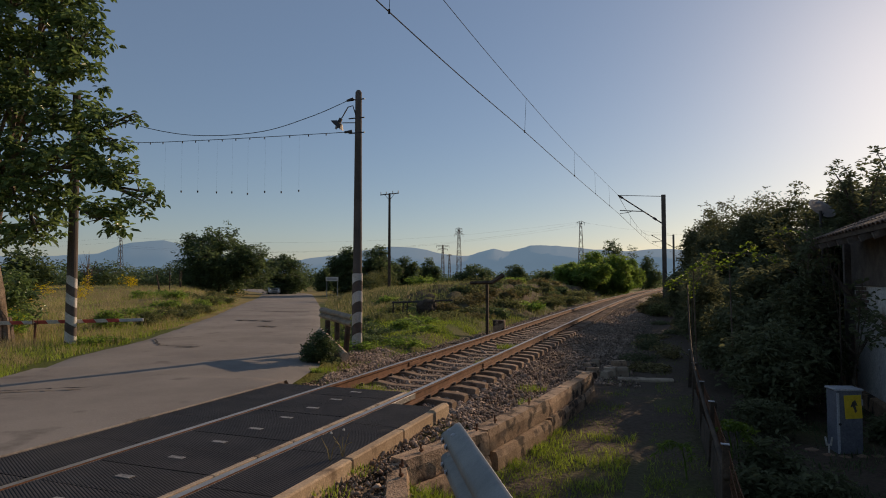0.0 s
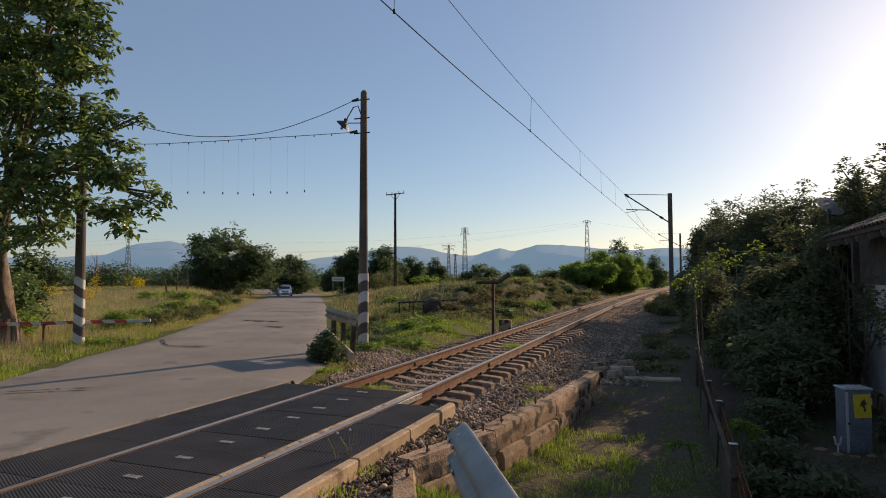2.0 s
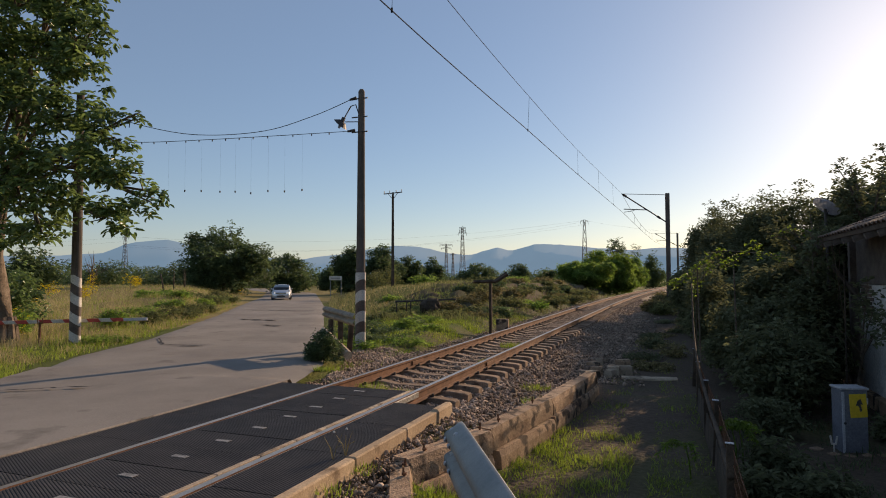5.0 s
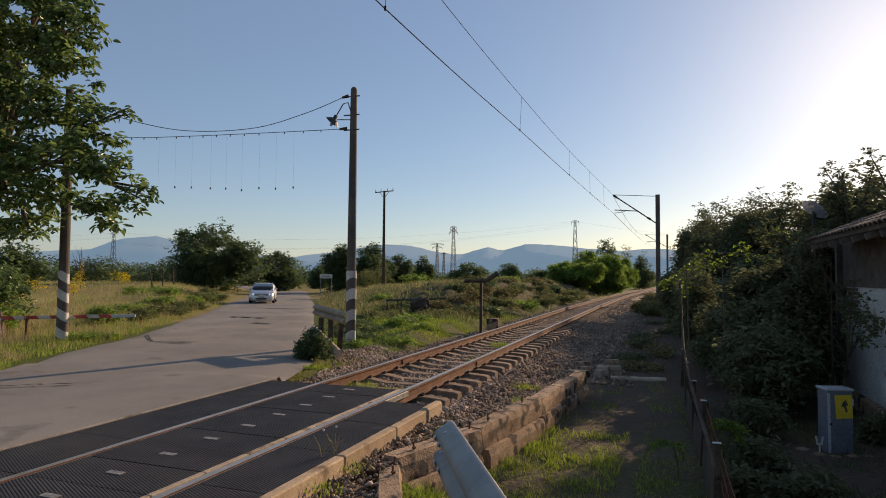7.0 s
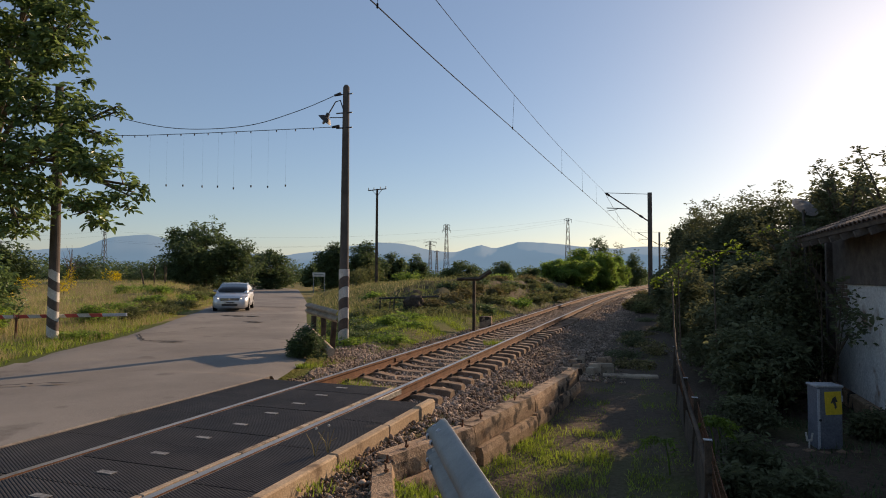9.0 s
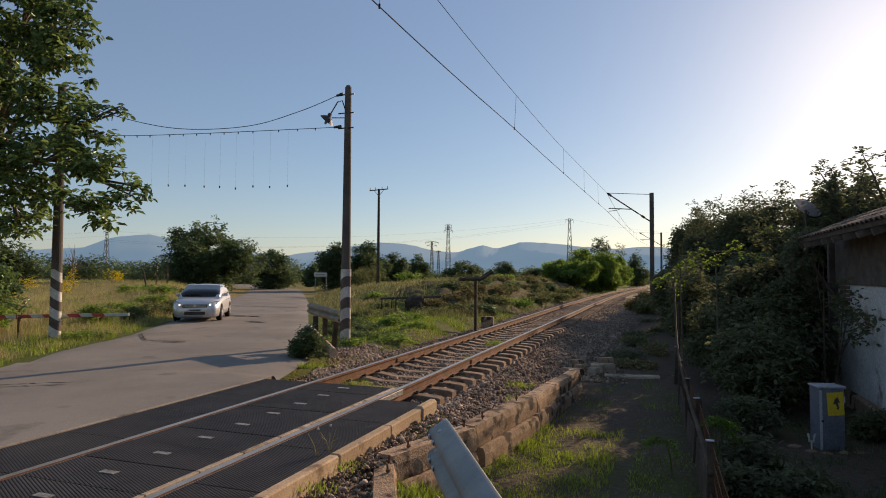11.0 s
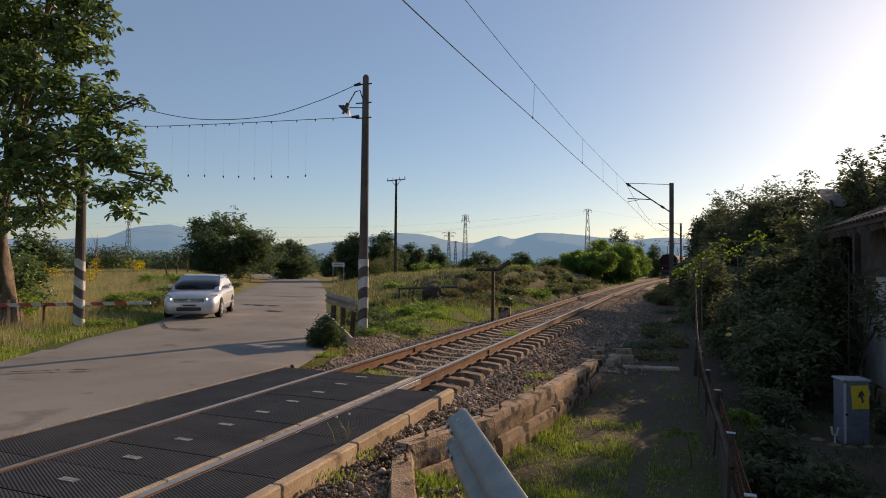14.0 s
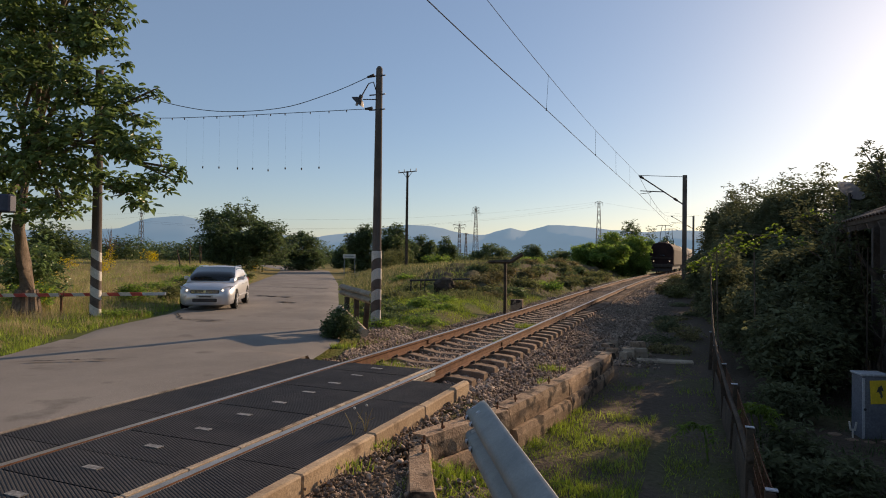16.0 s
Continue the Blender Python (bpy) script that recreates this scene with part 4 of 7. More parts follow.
def road_barrier():
    root = thing("level_crossing_barrier", label="lowered red and white level crossing barrier arm", category="barrier")
    p, q = Vector((-20.4, 10.95, 0.38)), Vector((-14.2, 13.55, 0.53))
    d = q - p
    rot = d.to_track_quat("X", "Z").to_matrix().to_4x4()
    segs = 20
    for i in range(segs):
        a, b = i / segs, (i + 1) / segs
        tip = i >= segs - 2
        w = 0.10 if not tip else 0.085
        bm = bx((d.length / segs - 0.001, 0.05, w), p.lerp(q, (a + b) / 2), rot, 0.006)
        mid = p.lerp(q, (a + b) / 2).z
        for v in bm.verts:
            v.co -= d.normalized() * (v.co.z - mid) * (0.0 if tip else 0.8)
        part("arm_tip" if tip else "stripe", bm, M["cab_edge" if tip else ("red" if i % 2 else "white")], root,
             "bare grey arm tip" if tip else ("red painted stripe" if i % 2 else "white painted stripe"))
    s = Vector((-16.83, 12.27, 0))
    part("support_post", rd((s.x, s.y, -0.3), (s.x, s.y, 0.46), 0.035, seg=8), M["rust"], root)
    for e in (-0.06, 0.06):
        part("support_fork", rd((s.x, s.y + e, 0.40), (s.x, s.y + e * 1.3, 0.58), 0.015, seg=6), M["rust"], root)
    c = p - d.normalized() * 0.5
    part("drive_housing", bx((0.5, 0.45, 1.1), (c.x, c.y, 0.35), rot, 0.03), M["white"], root)


road_barrier()


def crossing_signal():
    root = thing("crossing_signal", label="dark blue signal housing on a thin post by barrier", category="signal")
    x, y = -12.72, 7.97
    gx = x - 0.12
    part("post", rd((gx, y, -0.3), (gx, y, 2.4), 0.035), M["galv"], root)
    part("housing", bx((0.42, 0.26, 0.36), (x, y, 2.66), pose(0, 0, 0, 0, 0, 30), 0.03), M["blue"], root)
    for z in (2.74, 2.58):
        part("visor", rd((x - 0.06, y + 0.13, z), (x - 0.12, y + 0.26, z), 0.06, 0.065), M["black"], root)
    for s in (0.145, 0.175):
        part("pale_stripe", bx((0.012, 0.008, 0.2), (x + s - 0.02, y - 0.005 - 0.08 + s * 0.25, 2.66), pose(0, 0, 0, 0, 0, 30)), M["white"], root)
    part("junction_box", bx((0.12, 0.1, 0.16), (gx, y - 0.02, 2.34), None, 0.01), M["galv"], root)


crossing_signal()


def utility_pole_far():
    root = thing("utility_pole", label="slim dark timber pole with crossarm and insulators", category="utility pole")
    x, y = -25.68, 54.3
    g = gz(x, y)
    part("shaft", rd((x, y, g - 0.4), (x, y, 10.1), 0.17, 0.11), M["dark_wood"], root)
    part("crossarm", rd((x - 0.86, y - 0.3, 9.93), (x + 0.86, y + 0.3, 10.12), 0.05), M["dark_steel"], root)
    for s in (-0.8, -0.3, 0.3, 0.8):
        part("insulator", rd((x + s, y + s * 0.35, 10.02 + s * 0.11), (x + s, y + s * 0.35, 10.3 + s * 0.11), 0.05, 0.035, 6), M["white"], root)
    part("brace", rd((x - 0.45, y - 0.15, 9.95), (x, y, 9.4), 0.025, seg=5), M["dark_steel"], root)
    part("brace", rd((x + 0.45, y + 0.15, 10.03), (x, y, 9.4), 0.025, seg=5), M["dark_steel"], root)


utility_pole_far()


def catenary_mast(x, y, ztop, reach, zc, label, thick=0.19):
    """Overhead line mast with a hinged bracket: top tie, raking strut, registration arm."""
    root = thing("catenary_mast", label=label, category="catenary mast", group="overhead line masts")
    g = gz(x, y)
    part("mast", bx((thick * 1.7, thick * 1.7, ztop - g + 0.4), (x, y, (ztop + g - 0.4) / 2), None, 0.02), M["pole"], root)
    tip = Vector((x - reach, y - reach * 0.38, ztop - 0.05))
    foot = Vector((x - 0.15, y - 0.05, ztop - 2.15))
    part("top_tie", rd((x, y, ztop - 0.12), tip, 0.022, seg=6), M["dark_steel"], root)
    part("raking_strut", rd(foot, tip, 0.05, seg=8), M["dark_steel"], root)
    for f in (0.12, 0.9):
        c = foot.lerp(tip, f)
        part("insulator", rd(c, foot.lerp(tip, f + 0.07), 0.09, 0.09, 8), M["black"], root)
    a = foot.lerp(tip, 0.42)
    b = Vector((tip.x + 0.12, tip.y, a.z + 0.06))
    part("registration_arm", rd(a, b, 0.035, seg=6), M["dark_steel"], root)
    steady = smooth_path([b + Vector((0.9, 0.3, 0.0)), b + Vector((0.6, 0.2, -0.14)), (b.x, b.y, zc + 0.03)], 8)
    v, f = tube(steady, [0.022] * 8, 5)
    mesh_part("steady_arm", to_mesh("steady_arm", v, f, M["dark_steel"]), root)
    part("base_block", bx((0.7, 0.7, 0.5), (x, y, g), None, 0.04), M["concrete"], root)


catenary_mast(-0.28, 48.9, 8.05, 3.2, 6.58, "dark overhead line mast with bracket beside the track")
catenary_mast(0.88, 112.5, 9.3, 3.6, 7.7, "far overhead line mast at the track bend")


def catenary():
    root = thing("overhead_line", label="overhead contact wire with messenger wire and droppers", category="overhead line")
    con = smooth_path([(-4.6, -12, 6.3), (-4.43, 8.8, 6.28), (-4.2, 18.7, 6.35), (-3.9, 27.5, 6.32), (-3.45, 47.7, 6.6)], 50)
    mes = smooth_path([(-4.6, -12, 8.1), (-4.40, 3, 7.75), (-4.36, 11.8, 7.58), (-4.15, 18.6, 7.42), (-3.9, 27.7, 7.43), (-3.5, 47.6, 8.03)], 60)
    wire("contact_wire", con, 0.0115, "", root)
    wire("messenger_wire", mes, 0.008, "", root)
    for y in (9.3, 18.8, 27.6, 34.5, 41.5):
        def at(line):
            for a, b in zip(line, line[1:]):
                if a.y <= y <= b.y:
                    return a.lerp(b, (y - a.y) / (b.y - a.y))
        c, m_ = at(con), at(mes)
        part("dropper", rd(c, m_, 0.005, seg=4), M["wire"], root)
        part("dropper_clamp", rd(c - Vector((0, 0, 0.03)), c + Vector((0, 0, 0.05)), 0.02, seg=5), M["wire"], root)
    wire("contact_wire", sag((-3.45, 47.7, 6.6), (-2.7, 111.1, 7.75), 0.1), 0.016, "", root)
    wire("messenger_wire", sag((-3.5, 47.6, 8.03), (-2.72, 111.1, 9.25), 1.0), 0.014, "", root)
    for f in (0.2, 0.35, 0.5, 0.65, 0.8):
        c = Vector((-3.45, 47.7, 6.6)).lerp(Vector((-2.7, 111.1, 7.75)), f)
        part("dropper", rd(c, c + Vector((0, 0, 1.45 - 4 * f * (1 - f) * 0.95)), 0.008, seg=4), M["wire"], root)
    wire("contact_wire", sag((-2.7, 111.1, 7.75), (4, 170, 7.6), 0.2), 0.016, "", root)


catenary()


def pylon(x, y, zb, zt, w, arms, label, seed=0):
    """Lattice tower: four tapering legs, bracing, and crossarms at its head."""
    root = thing("pylon", label=label, category="pylon", group="power line pylons")
    h = zt - zb
    r = 0.0006 * math.hypot(x, y) ** 0.85
    bm = bmesh.new()
    corner = lambda k, f: Vector((x + (w * (1 - f) + w * 0.28 * f) * (1 if k in (0, 3) else -1), y + (w * (1 - f) + w * 0.28 * f) * (1 if k < 2 else -1), zb + h * f))
    n = 8
    for k in range(4):
        part("leg", rd(corner(k, -0.15), corner(k, 1.0), r * 1.3, r, 4), M["dark_steel"], root)
    for i in range(n):
        a, b = i / n, (i + 1) / n
        for k in range(4):
            rod(bm, corner(k, a), corner((k + 1) % 4, b), r * 0.7, None, 4)
            rod(bm, corner((k + 1) % 4, a), corner(k, b), r * 0.7, None, 4)
    part("bracing", bm, M["dark_steel"], root)
    for f, span in arms:
        z = zb + h * f
        bm = bmesh.new()
        for s in (-1, 1):
            rod(bm, (x, y, z + h * 0.02), (x + s * span, y + s * span * 0.4, z), r * 1.2, r, 4)
            rod(bm, (x, y, z - h * 0.03), (x + s * span, y + s * span * 0.4, z), r, r, 4)
            rod(bm, (x + s * span, y + s * span * 0.4, z), (x + s * span, y + s * span * 0.4, z - h * 0.05), r, r, 4)
        part("crossarm", bm, M["dark_steel"], root)


pylon(-112.5, 331, -2, 30.5, 1.6, [(0.99, 1.7), (0.90, 2.2), (0.94, 1.6)], "grey lattice pylon with antennas beyond the field")
pylon(-47, 356, -2, 34.4, 1.9, [(0.99, 2.0)], "grey lattice pylon carrying a power line")
pylon(-121.3, 328, -2, 20.8, 1.1, [(0.98, 3.4), (0.90, 2.6)], "small lattice pylon beyond the field")
pylon(-117.8, 329.5, -2, 15.5, 0.9, [(0.98, 1.2)], "short lattice mast beyond the field")
pylon(-293, 262.5, -2, 25.3, 1.5, [(0.99, 1.6)], "distant lattice pylon before the mountain")
pylon(-347, 242, -2, 19.2, 2.0, [(0.98, 4.0)], "distant lattice pylon behind the walnut tree")
for z0, z1, zz in ((34.4, 30.0, 7), (33.6, 25.2, 9), (32, 24.0, 8)):
    wire("power_line", sag((-47, 356, z0), (-293, 262.5, z1 - 4.6), zz, 30), 0.02, "thin power line across the sky", cat="power line")
wire("power_line", sag((-47, 356, 34.2), (150, 420, 33), 9, 24), 0.02, "thin power line across the sky", cat="power line")
for dz in (0, -2.5):
    wire("power_line", sag((-293, 262.5, 25 + dz), (-560, 170, 26 + dz), 6, 20), 0.02, "thin power line across the sky", cat="power line")


def track_marker():
    root = thing("track_marker", label="rusty steel post with a tilted angled arm on top", category="marker post")
    x, y = -6.32, 21.75
    part("post", bx((0.10, 0.10, 2.0), (x + 0.02, y, 0.57), None, 0.006), M["dark_wood"], root)
    V = [(x - 0.58, y - 0.2, 1.55), (x + 0.2, y, 1.57), (x + 0.62, y + 0.15, 1.86)]
    v, f = tube(V, [0.06, 0.07, 0.05], 4)
    mesh_part("arm", to_mesh("arm", v, f, M["dark_wood"]), root)
    part("arm_board", bx((0.5, 0.03, 0.16), (x + 0.42, y + 0.09, 1.72), pose(0, 0, 0, 0, -34, 19), 0.008), M["dark_wood"], root)


track_marker()
blk = part("concrete_block", bx((0.44, 0.3, 0.40), (-5.85, 21.75, 0.0), pose(0, 0, 0, 0, 0, 8), 0.02), M["old_concrete"])
tagged(blk, "grey concrete cable block on the grass verge", "concrete block")


def road_sign():
    root = thing("road_sign", label="white rectangular place sign seen at the roadside", category="road sign")
    c = Vector((-38.75, 65.6, 0))
    g = gz(c.x, c.y)
    rot = pose(0, 0, 0, 0, 0, 20)
    part("panel", bx((1.55, 0.05, 0.5), (c.x, c.y, 1.64), rot, 0.02), M["white"], root)
    part("letter_bar", bx((1.15, 0.01, 0.14), (c.x + 0.01, c.y - 0.035, 1.64), rot), M["galv"], root, "grey bar of unreadable lettering")
    for s in (-0.62, 0.62):
        part("post", rd((c.x + s, c.y + s * 0.36 + 0.05, g - 0.3), (c.x + s, c.y + s * 0.36 + 0.05, 1.7), 0.05), M["galv"], root)


road_sign()

W_BEAM = [(0.0, 0.312), (0.018, 0.306), (0.034, 0.292), (0.072, 0.262), (0.083, 0.245), (0.083, 0.215), (0.072, 0.198), (0.02, 0.166), (0.012, 0.156),
          (0.02, 0.146), (0.072, 0.114), (0.083, 0.097), (0.083, 0.067), (0.072, 0.05), (0.034, 0.02), (0.018, 0.006), (0.0, 0.0)]


def w_beam(p, q, out, scale=1.0, thick=0.004, n=10, sagz=0.0):
    """A corrugated guard rail from p to q; out points to its face."""
    p, q, out = Vector(p), Vector(q), Vector(out).normalized()
    V, Fc = [], []
    k = len(W_BEAM)
    for i in range(n + 1):
        c = p.lerp(q, i / n)
        for t in (0, -thick):
            V += [c + out * (o * scale + t) + Vector((0, 0, z * scale)) for o, z in W_BEAM]
    for i in range(n):
        a, b = i * 2 * k, (i + 1) * 2 * k
        for j in range(k - 1):
            Fc += [(a + j, a + j + 1, b + j + 1, b + j), (a + k + j + 1, a + k + j, b + k + j, b + k + j + 1)]
        Fc += [(a, b, b + k, a + k), (a + k - 1, a + 2 * k - 1, b + 2 * k - 1, b + k - 1)]
    for a in (0, n * 2 * k):
        Fc += [(a + j, a + j + 1, a + k + j + 1, a + k + j) for j in range(k - 1)]
    return to_mesh("guard_beam", V, Fc)


def near_guard_rail():
    root = thing("guard_rail", label="galvanised steel corrugated guard rail end with bolts", category="guard rail", group="guard rails")
    p, q = Vector((-1.52, 4.40, 0.23)), Vector((1.36, -0.95, 0.20))
    d = (q - p).normalized()
    out = Vector((d.y, -d.x, 0))
    me = w_beam(p, q, out, 1.4, n=60)
    for v in me.vertices:
        # the end is rounded off
        a = max(0.0, 1 - (v.co - p).dot(d) / 0.16)
        v.co.z = 0.46 + (v.co.z - 0.46) * (1 - 0.22 * a * a)
    me.materials.append(M["galv"])
    me.polygons.foreach_set("use_smooth", [True] * len(me.polygons))
    mesh_part("beam", me, root)
    for s in (0.10, 0.28):
        for z in (0.325, 0.13):
            c = p + d * s + out * 0.121 + Vector((0, 0, z if z < 0.2 else z - 0.02))
            bm = bmesh.new()
            rod(bm, c - out * 0.004, c + out * 0.012, 0.02, 0.014, 8)
            part("bolt", bm, M["cab_edge"], root)
            part("slot", bx((0.05, 0.004, 0.018), c + d * 0.03 + out * 0.001, (d.to_track_quat("X", "Z").to_matrix().to_4x4())), M["black"], root)
    face = (out * 0.62 + Vector((0, 0, 0.78))).normalized()
    for s in (0.12, 0.30):
        c = p + d * s + out * 0.074 + Vector((0, 0, 0.388 - 0.012 * (s < 0.2)))
        part("bolt", rd(c - face * 0.004, c + face * 0.012, 0.021, 0.014, 10), M["cab_edge"], root)
    for s in (2.2, 4.2):
        c = p + d * s - out * 0.09
        part("post", bx((0.06, 0.12, 1.0), (c.x, c.y, 0.10), Matrix.Rotation(math.atan2(d.y, d.x), 4, "Z"), 0.006), M["galv"], root)


near_guard_rail()


def far_guard_rail():
    root = thing("guard_rail", label="weathered dented guard rail on short dark posts at roadside", category="guard rail", group="guard rails")
    p, q = Vector((-8.36, 13.66, 0.70)), Vector((-6.80, 12.43, 0.60))
    d = (q - p).normalized()
    out = Vector((d.y, -d.x, 0))
    me = w_beam(p, q, out, 0.92, n=14)
    for v in me.vertices:
        v.co += Vector((0, 0, 1)) * 0.02 * noise.noise(v.co * 1.3) + out * 0.02 * noise.noise(v.co * 2.0)
    me.materials.append(M["wood"])
    mesh_part("beam", me, root)
    for s, lean in ((0.25, 0.0), (0.9, 0.0), (1.42, 0.35)):
        c = p + d * s - out * 0.06
        part("post", bx((0.09, 0.11, 1.0), (c.x + lean * 0.1, c.y, 0.16), Matrix.Rotation(math.atan2(d.y, d.x), 4, "Z") @ pose(0, 0, 0, 0, lean * 30, 0), 0.008), M["dark_wood"], root)


far_guard_rail()
stub = rd((-8.0, 13.0, 0.42), (-6.72, 11.95, 0.0), 0.09, 0.10, 10)
tagged(part("concrete_post", stub, M["concrete"]), "fallen pale concrete post leaning in weeds", "concrete post")


def wood_post(x, y, h, r, lean, label):
    g = gz(x, y)
    V = [(x, y, g - 0.2), (x + lean * 0.5, y, g + h * 0.5), (x + lean, y, g + h)]
    v, f = tube(V, [r, r * 0.95, r * 0.7], 7)
    tagged(mesh_part("fence_post", to_mesh("fence_post", v, f, M["dark_wood"])), label, "fence post", "field fence posts")


wood_post(-41.5, 41.4, 1.7, 0.075, -0.5, "leaning weathered timber post in the meadow")
wood_post(-45.2, 46.2, 2.0, 0.055, 0.0, "weathered timber post in the meadow")
wood_post(-46.5, 49.0, 1.8, 0.05, 0.1, "weathered timber post in the meadow")
wood_post(-48.5, 51.0, 2.0, 0.05, -0.05, "weathered timber post in the meadow")


def dark_lump():
    root = thing("scrap_heap", label="dark heap of earth and scrap on grass bank", category="heap")
    x, y = from_eye(U(768), 28)
    g = gz(x, y)
    bm = bmesh.new()
    bmesh.ops.create_icosphere(bm, subdivisions=3, radius=1)
    for v in bm.verts:
        v.co = Vector((v.co.x * 0.50, v.co.y * 0.42, v.co.z * 0.42)) * (1 + 0.35 * noise.noise(v.co * 1.7))
    bmesh.ops.translate(bm, verts=bm.verts, vec=(x, y, g + 0.25))
    part("mound", bm, M["dark_wood"], root)
    part("bent_bar", rd((x - 1.6, y - 0.4, g + 0.5), (x + 1.1, y + 0.3, g + 0.62), 0.04, seg=6), M["dark_steel"], root)
    for s in (-1.6, -1.1, -0.9):
        part("bent_bar", rd((x + s, y - 0.3, g), (x + s + 0.03, y - 0.3, g + 0.55), 0.03, seg=6), M["dark_steel"], root)


dark_lump()

# ---- walnut tree and meadow plants ----


def lobes_at(base, depth, spec):
    """Lobes given by sideways and upward view ratios (thousandths) at a depth, relative to base."""
    out = []
    for px, py, rx, ry, dd in spec:
        x, y = from_eye((px - 784) / 1080, depth + dd)
        s = (depth + dd) / 1080
        out.append((x - base[0], y - base[1], 1.72 + (493 - py) * s - base[2], rx * s, rx * s, ry * s))
    return out


def walnut():
    bxy = from_eye(U(20), 18.0)
    base = (bxy[0], bxy[1], gz(*bxy) - 0.02)
    spec = [(55, 60, 85, 60, 0), (150, 55, 50, 45, -0.4), (125, 105, 60, 40, -0.6), (30, 160, 80, 55, -0.4), (120, 190, 60, 50, -0.8), (190, 230, 50, 36, -1.0), (232, 205, 20, 26, -1.0),
            (40, 265, 75, 50, -0.6), (140, 290, 65, 45, -1.0), (215, 305, 48, 34, -1.2), (262, 350, 34, 34, -1.2), (205, 385, 42, 32, -1.2), (110, 350, 60, 40, -0.8),
            (40, 350, 70, 45, -0.6), (70, 405, 50, 28, -0.8), (0, 420, 50, 35, -0.8), (-70, 120, 110, 130, 0.3), (-90, 330, 90, 110, 0.3), (20, -60, 150, 70, 0.3), (-60, 480, 45, 60, 0.4),
            (100, -20, 60, 50, 0)]
    lobes = lobes_at(base, 16.8, spec)
    r = tree("walnut_tree", base, lobes, 3000, 0.21, M["leaf_walnut"], [(0.05, 0, -0.3), (0.0, 0.0, 0.6), (-0.15, 0, 1.5), (-0.45, 0, 2.6), (-0.2, 0, 4.2), (0.3, 0, 5.6)], 0.27, 31,
             "large walnut tree with glossy green leaves over the verge", "tree", per=9, droop=0.55, long=2.1, fill=0.3, twigs=90, spread=0.35)
    bm = bmesh.new()
    for i in range(9):
        a = 2 * math.pi * i / 9
        rod(bm, (math.cos(a) * 0.30, math.sin(a) * 0.30, -0.25), (math.cos(a) * 0.2, math.sin(a) * 0.2, 0.75), 0.16, 0.10, 7)
    part("root_flare", bm, M["bark"], r)


walnut()


def shrub(name, x, y, z, rx, ry, h, n, size, leaf, seed, label, cat="bush", per=6, droop=0.3, long=2.0, lobes=7, tr=0.05, group=""):
    rng = np.random.default_rng(seed)
    bl = [(0, 0, h * 0.5, rx * 0.75, ry * 0.75, h * 0.46)]
    for i in range(lobes):
        a, r = rng.uniform(0, 6.28), math.sqrt(rng.random()) * 0.7
        zz = rng.uniform(0.3, 0.78)
        bl.append((math.cos(a) * rx * r, math.sin(a) * ry * r, zz * h, rx * rng.uniform(0.3, 0.5), ry * rng.uniform(0.3, 0.5), h * rng.uniform(0.16, 0.28)))
    return tree(name, (x, y, z), bl, n, size, M[leaf], [(0, 0, -0.15), (0.02, 0.03, h * 0.3), (0, 0, h * 0.55)], tr, seed, label, cat, group, per, droop, long)


def at_view(px, depth):
    x, y = from_eye(U(px), depth)
    return x, y, gz(x, y)


x, y, z = at_view(30, 21)
shrub("bush", x, y, z, 1.35, 1.35, 2.3, 600, 0.16, "leaf_walnut", 41, "leafy green bush behind the walnut trunk", per=6, droop=0.5)
x, y, z = at_view(70, 60)
shrub("tree", x, y, z, 2.8, 2.8, 4.1, 700, 0.35, "leaf_dark", 42, "small dark tree with tiered branches in the meadow", "tree", tr=0.12)
x, y, z = at_view(34, 18.7)
shrub("flowering_shrub", x, y, z, 0.8, 0.7, 1.1, 130, 0.06, "flower", 43, "yellow flowering shrub round the tree foot", per=5, tr=0.02)
x, y, z = at_view(22, 18.9)
shrub("weeds", x, y, z, 1.3, 0.9, 0.9, 420, 0.10, "leaf_mid", 44, "green weeds round the foot of the walnut", per=5, tr=0.02)
for i, (px, d, w, h) in enumerate([(238, 62, 1.5, 1.5), (172, 55, 0.9, 1.9), (160, 48, 0.9, 1.0), (95, 52, 1.2, 1.2), (248, 64, 1.0, 1.2), (62, 40, 0.8, 0.9), (430, 82, 0.8, 1.2)]):
    x, y, z = at_view(px, d)
    shrub("flowering_shrub", x, y, z, w * 0.8, w * 0.8, h + 0.2, 90, 0.10, "flower", 50 + i, "yellow flowering broom in the dry meadow", per=5, tr=0.03, group="yellow brooms")


def dead_tree():
    x, y, z = at_view(170, 75)
    rng = random.Random(4)
    tubes = [tube([(0, 0, -0.2), (0.1, 0, 1.6), (0, 0, 2.6)], [0.16, 0.12, 0.06], 6)]
    for i in range(16):
        a, s = rng.uniform(0, 6.28), rng.uniform(0.9, 2.4)
        p = Vector((0.05, 0, s))
        q = p + Vector((math.cos(a), math.sin(a), rng.uniform(0.5, 1.6))) * rng.uniform(0.8, 1.6)
        tubes.append(tube([p, p.lerp(q, 0.5) + Vector((0, 0, 0.15)), q], [0.05, 0.035, 0.015], 5))
        tubes.append(tube([p.lerp(q, 0.6), q + Vector((rng.uniform(-0.5, 0.5), rng.uniform(-0.5, 0.5), 0.5))], [0.025, 0.01], 4))
    v, f = joined(tubes)
    ob = mesh_part("dead_tree", to_mesh("dead_tree", v, f, M["bark"]), m=pose(x, y, z))
    tagged(ob, "bare grey dead tree in the meadow", "tree")


dead_tree()


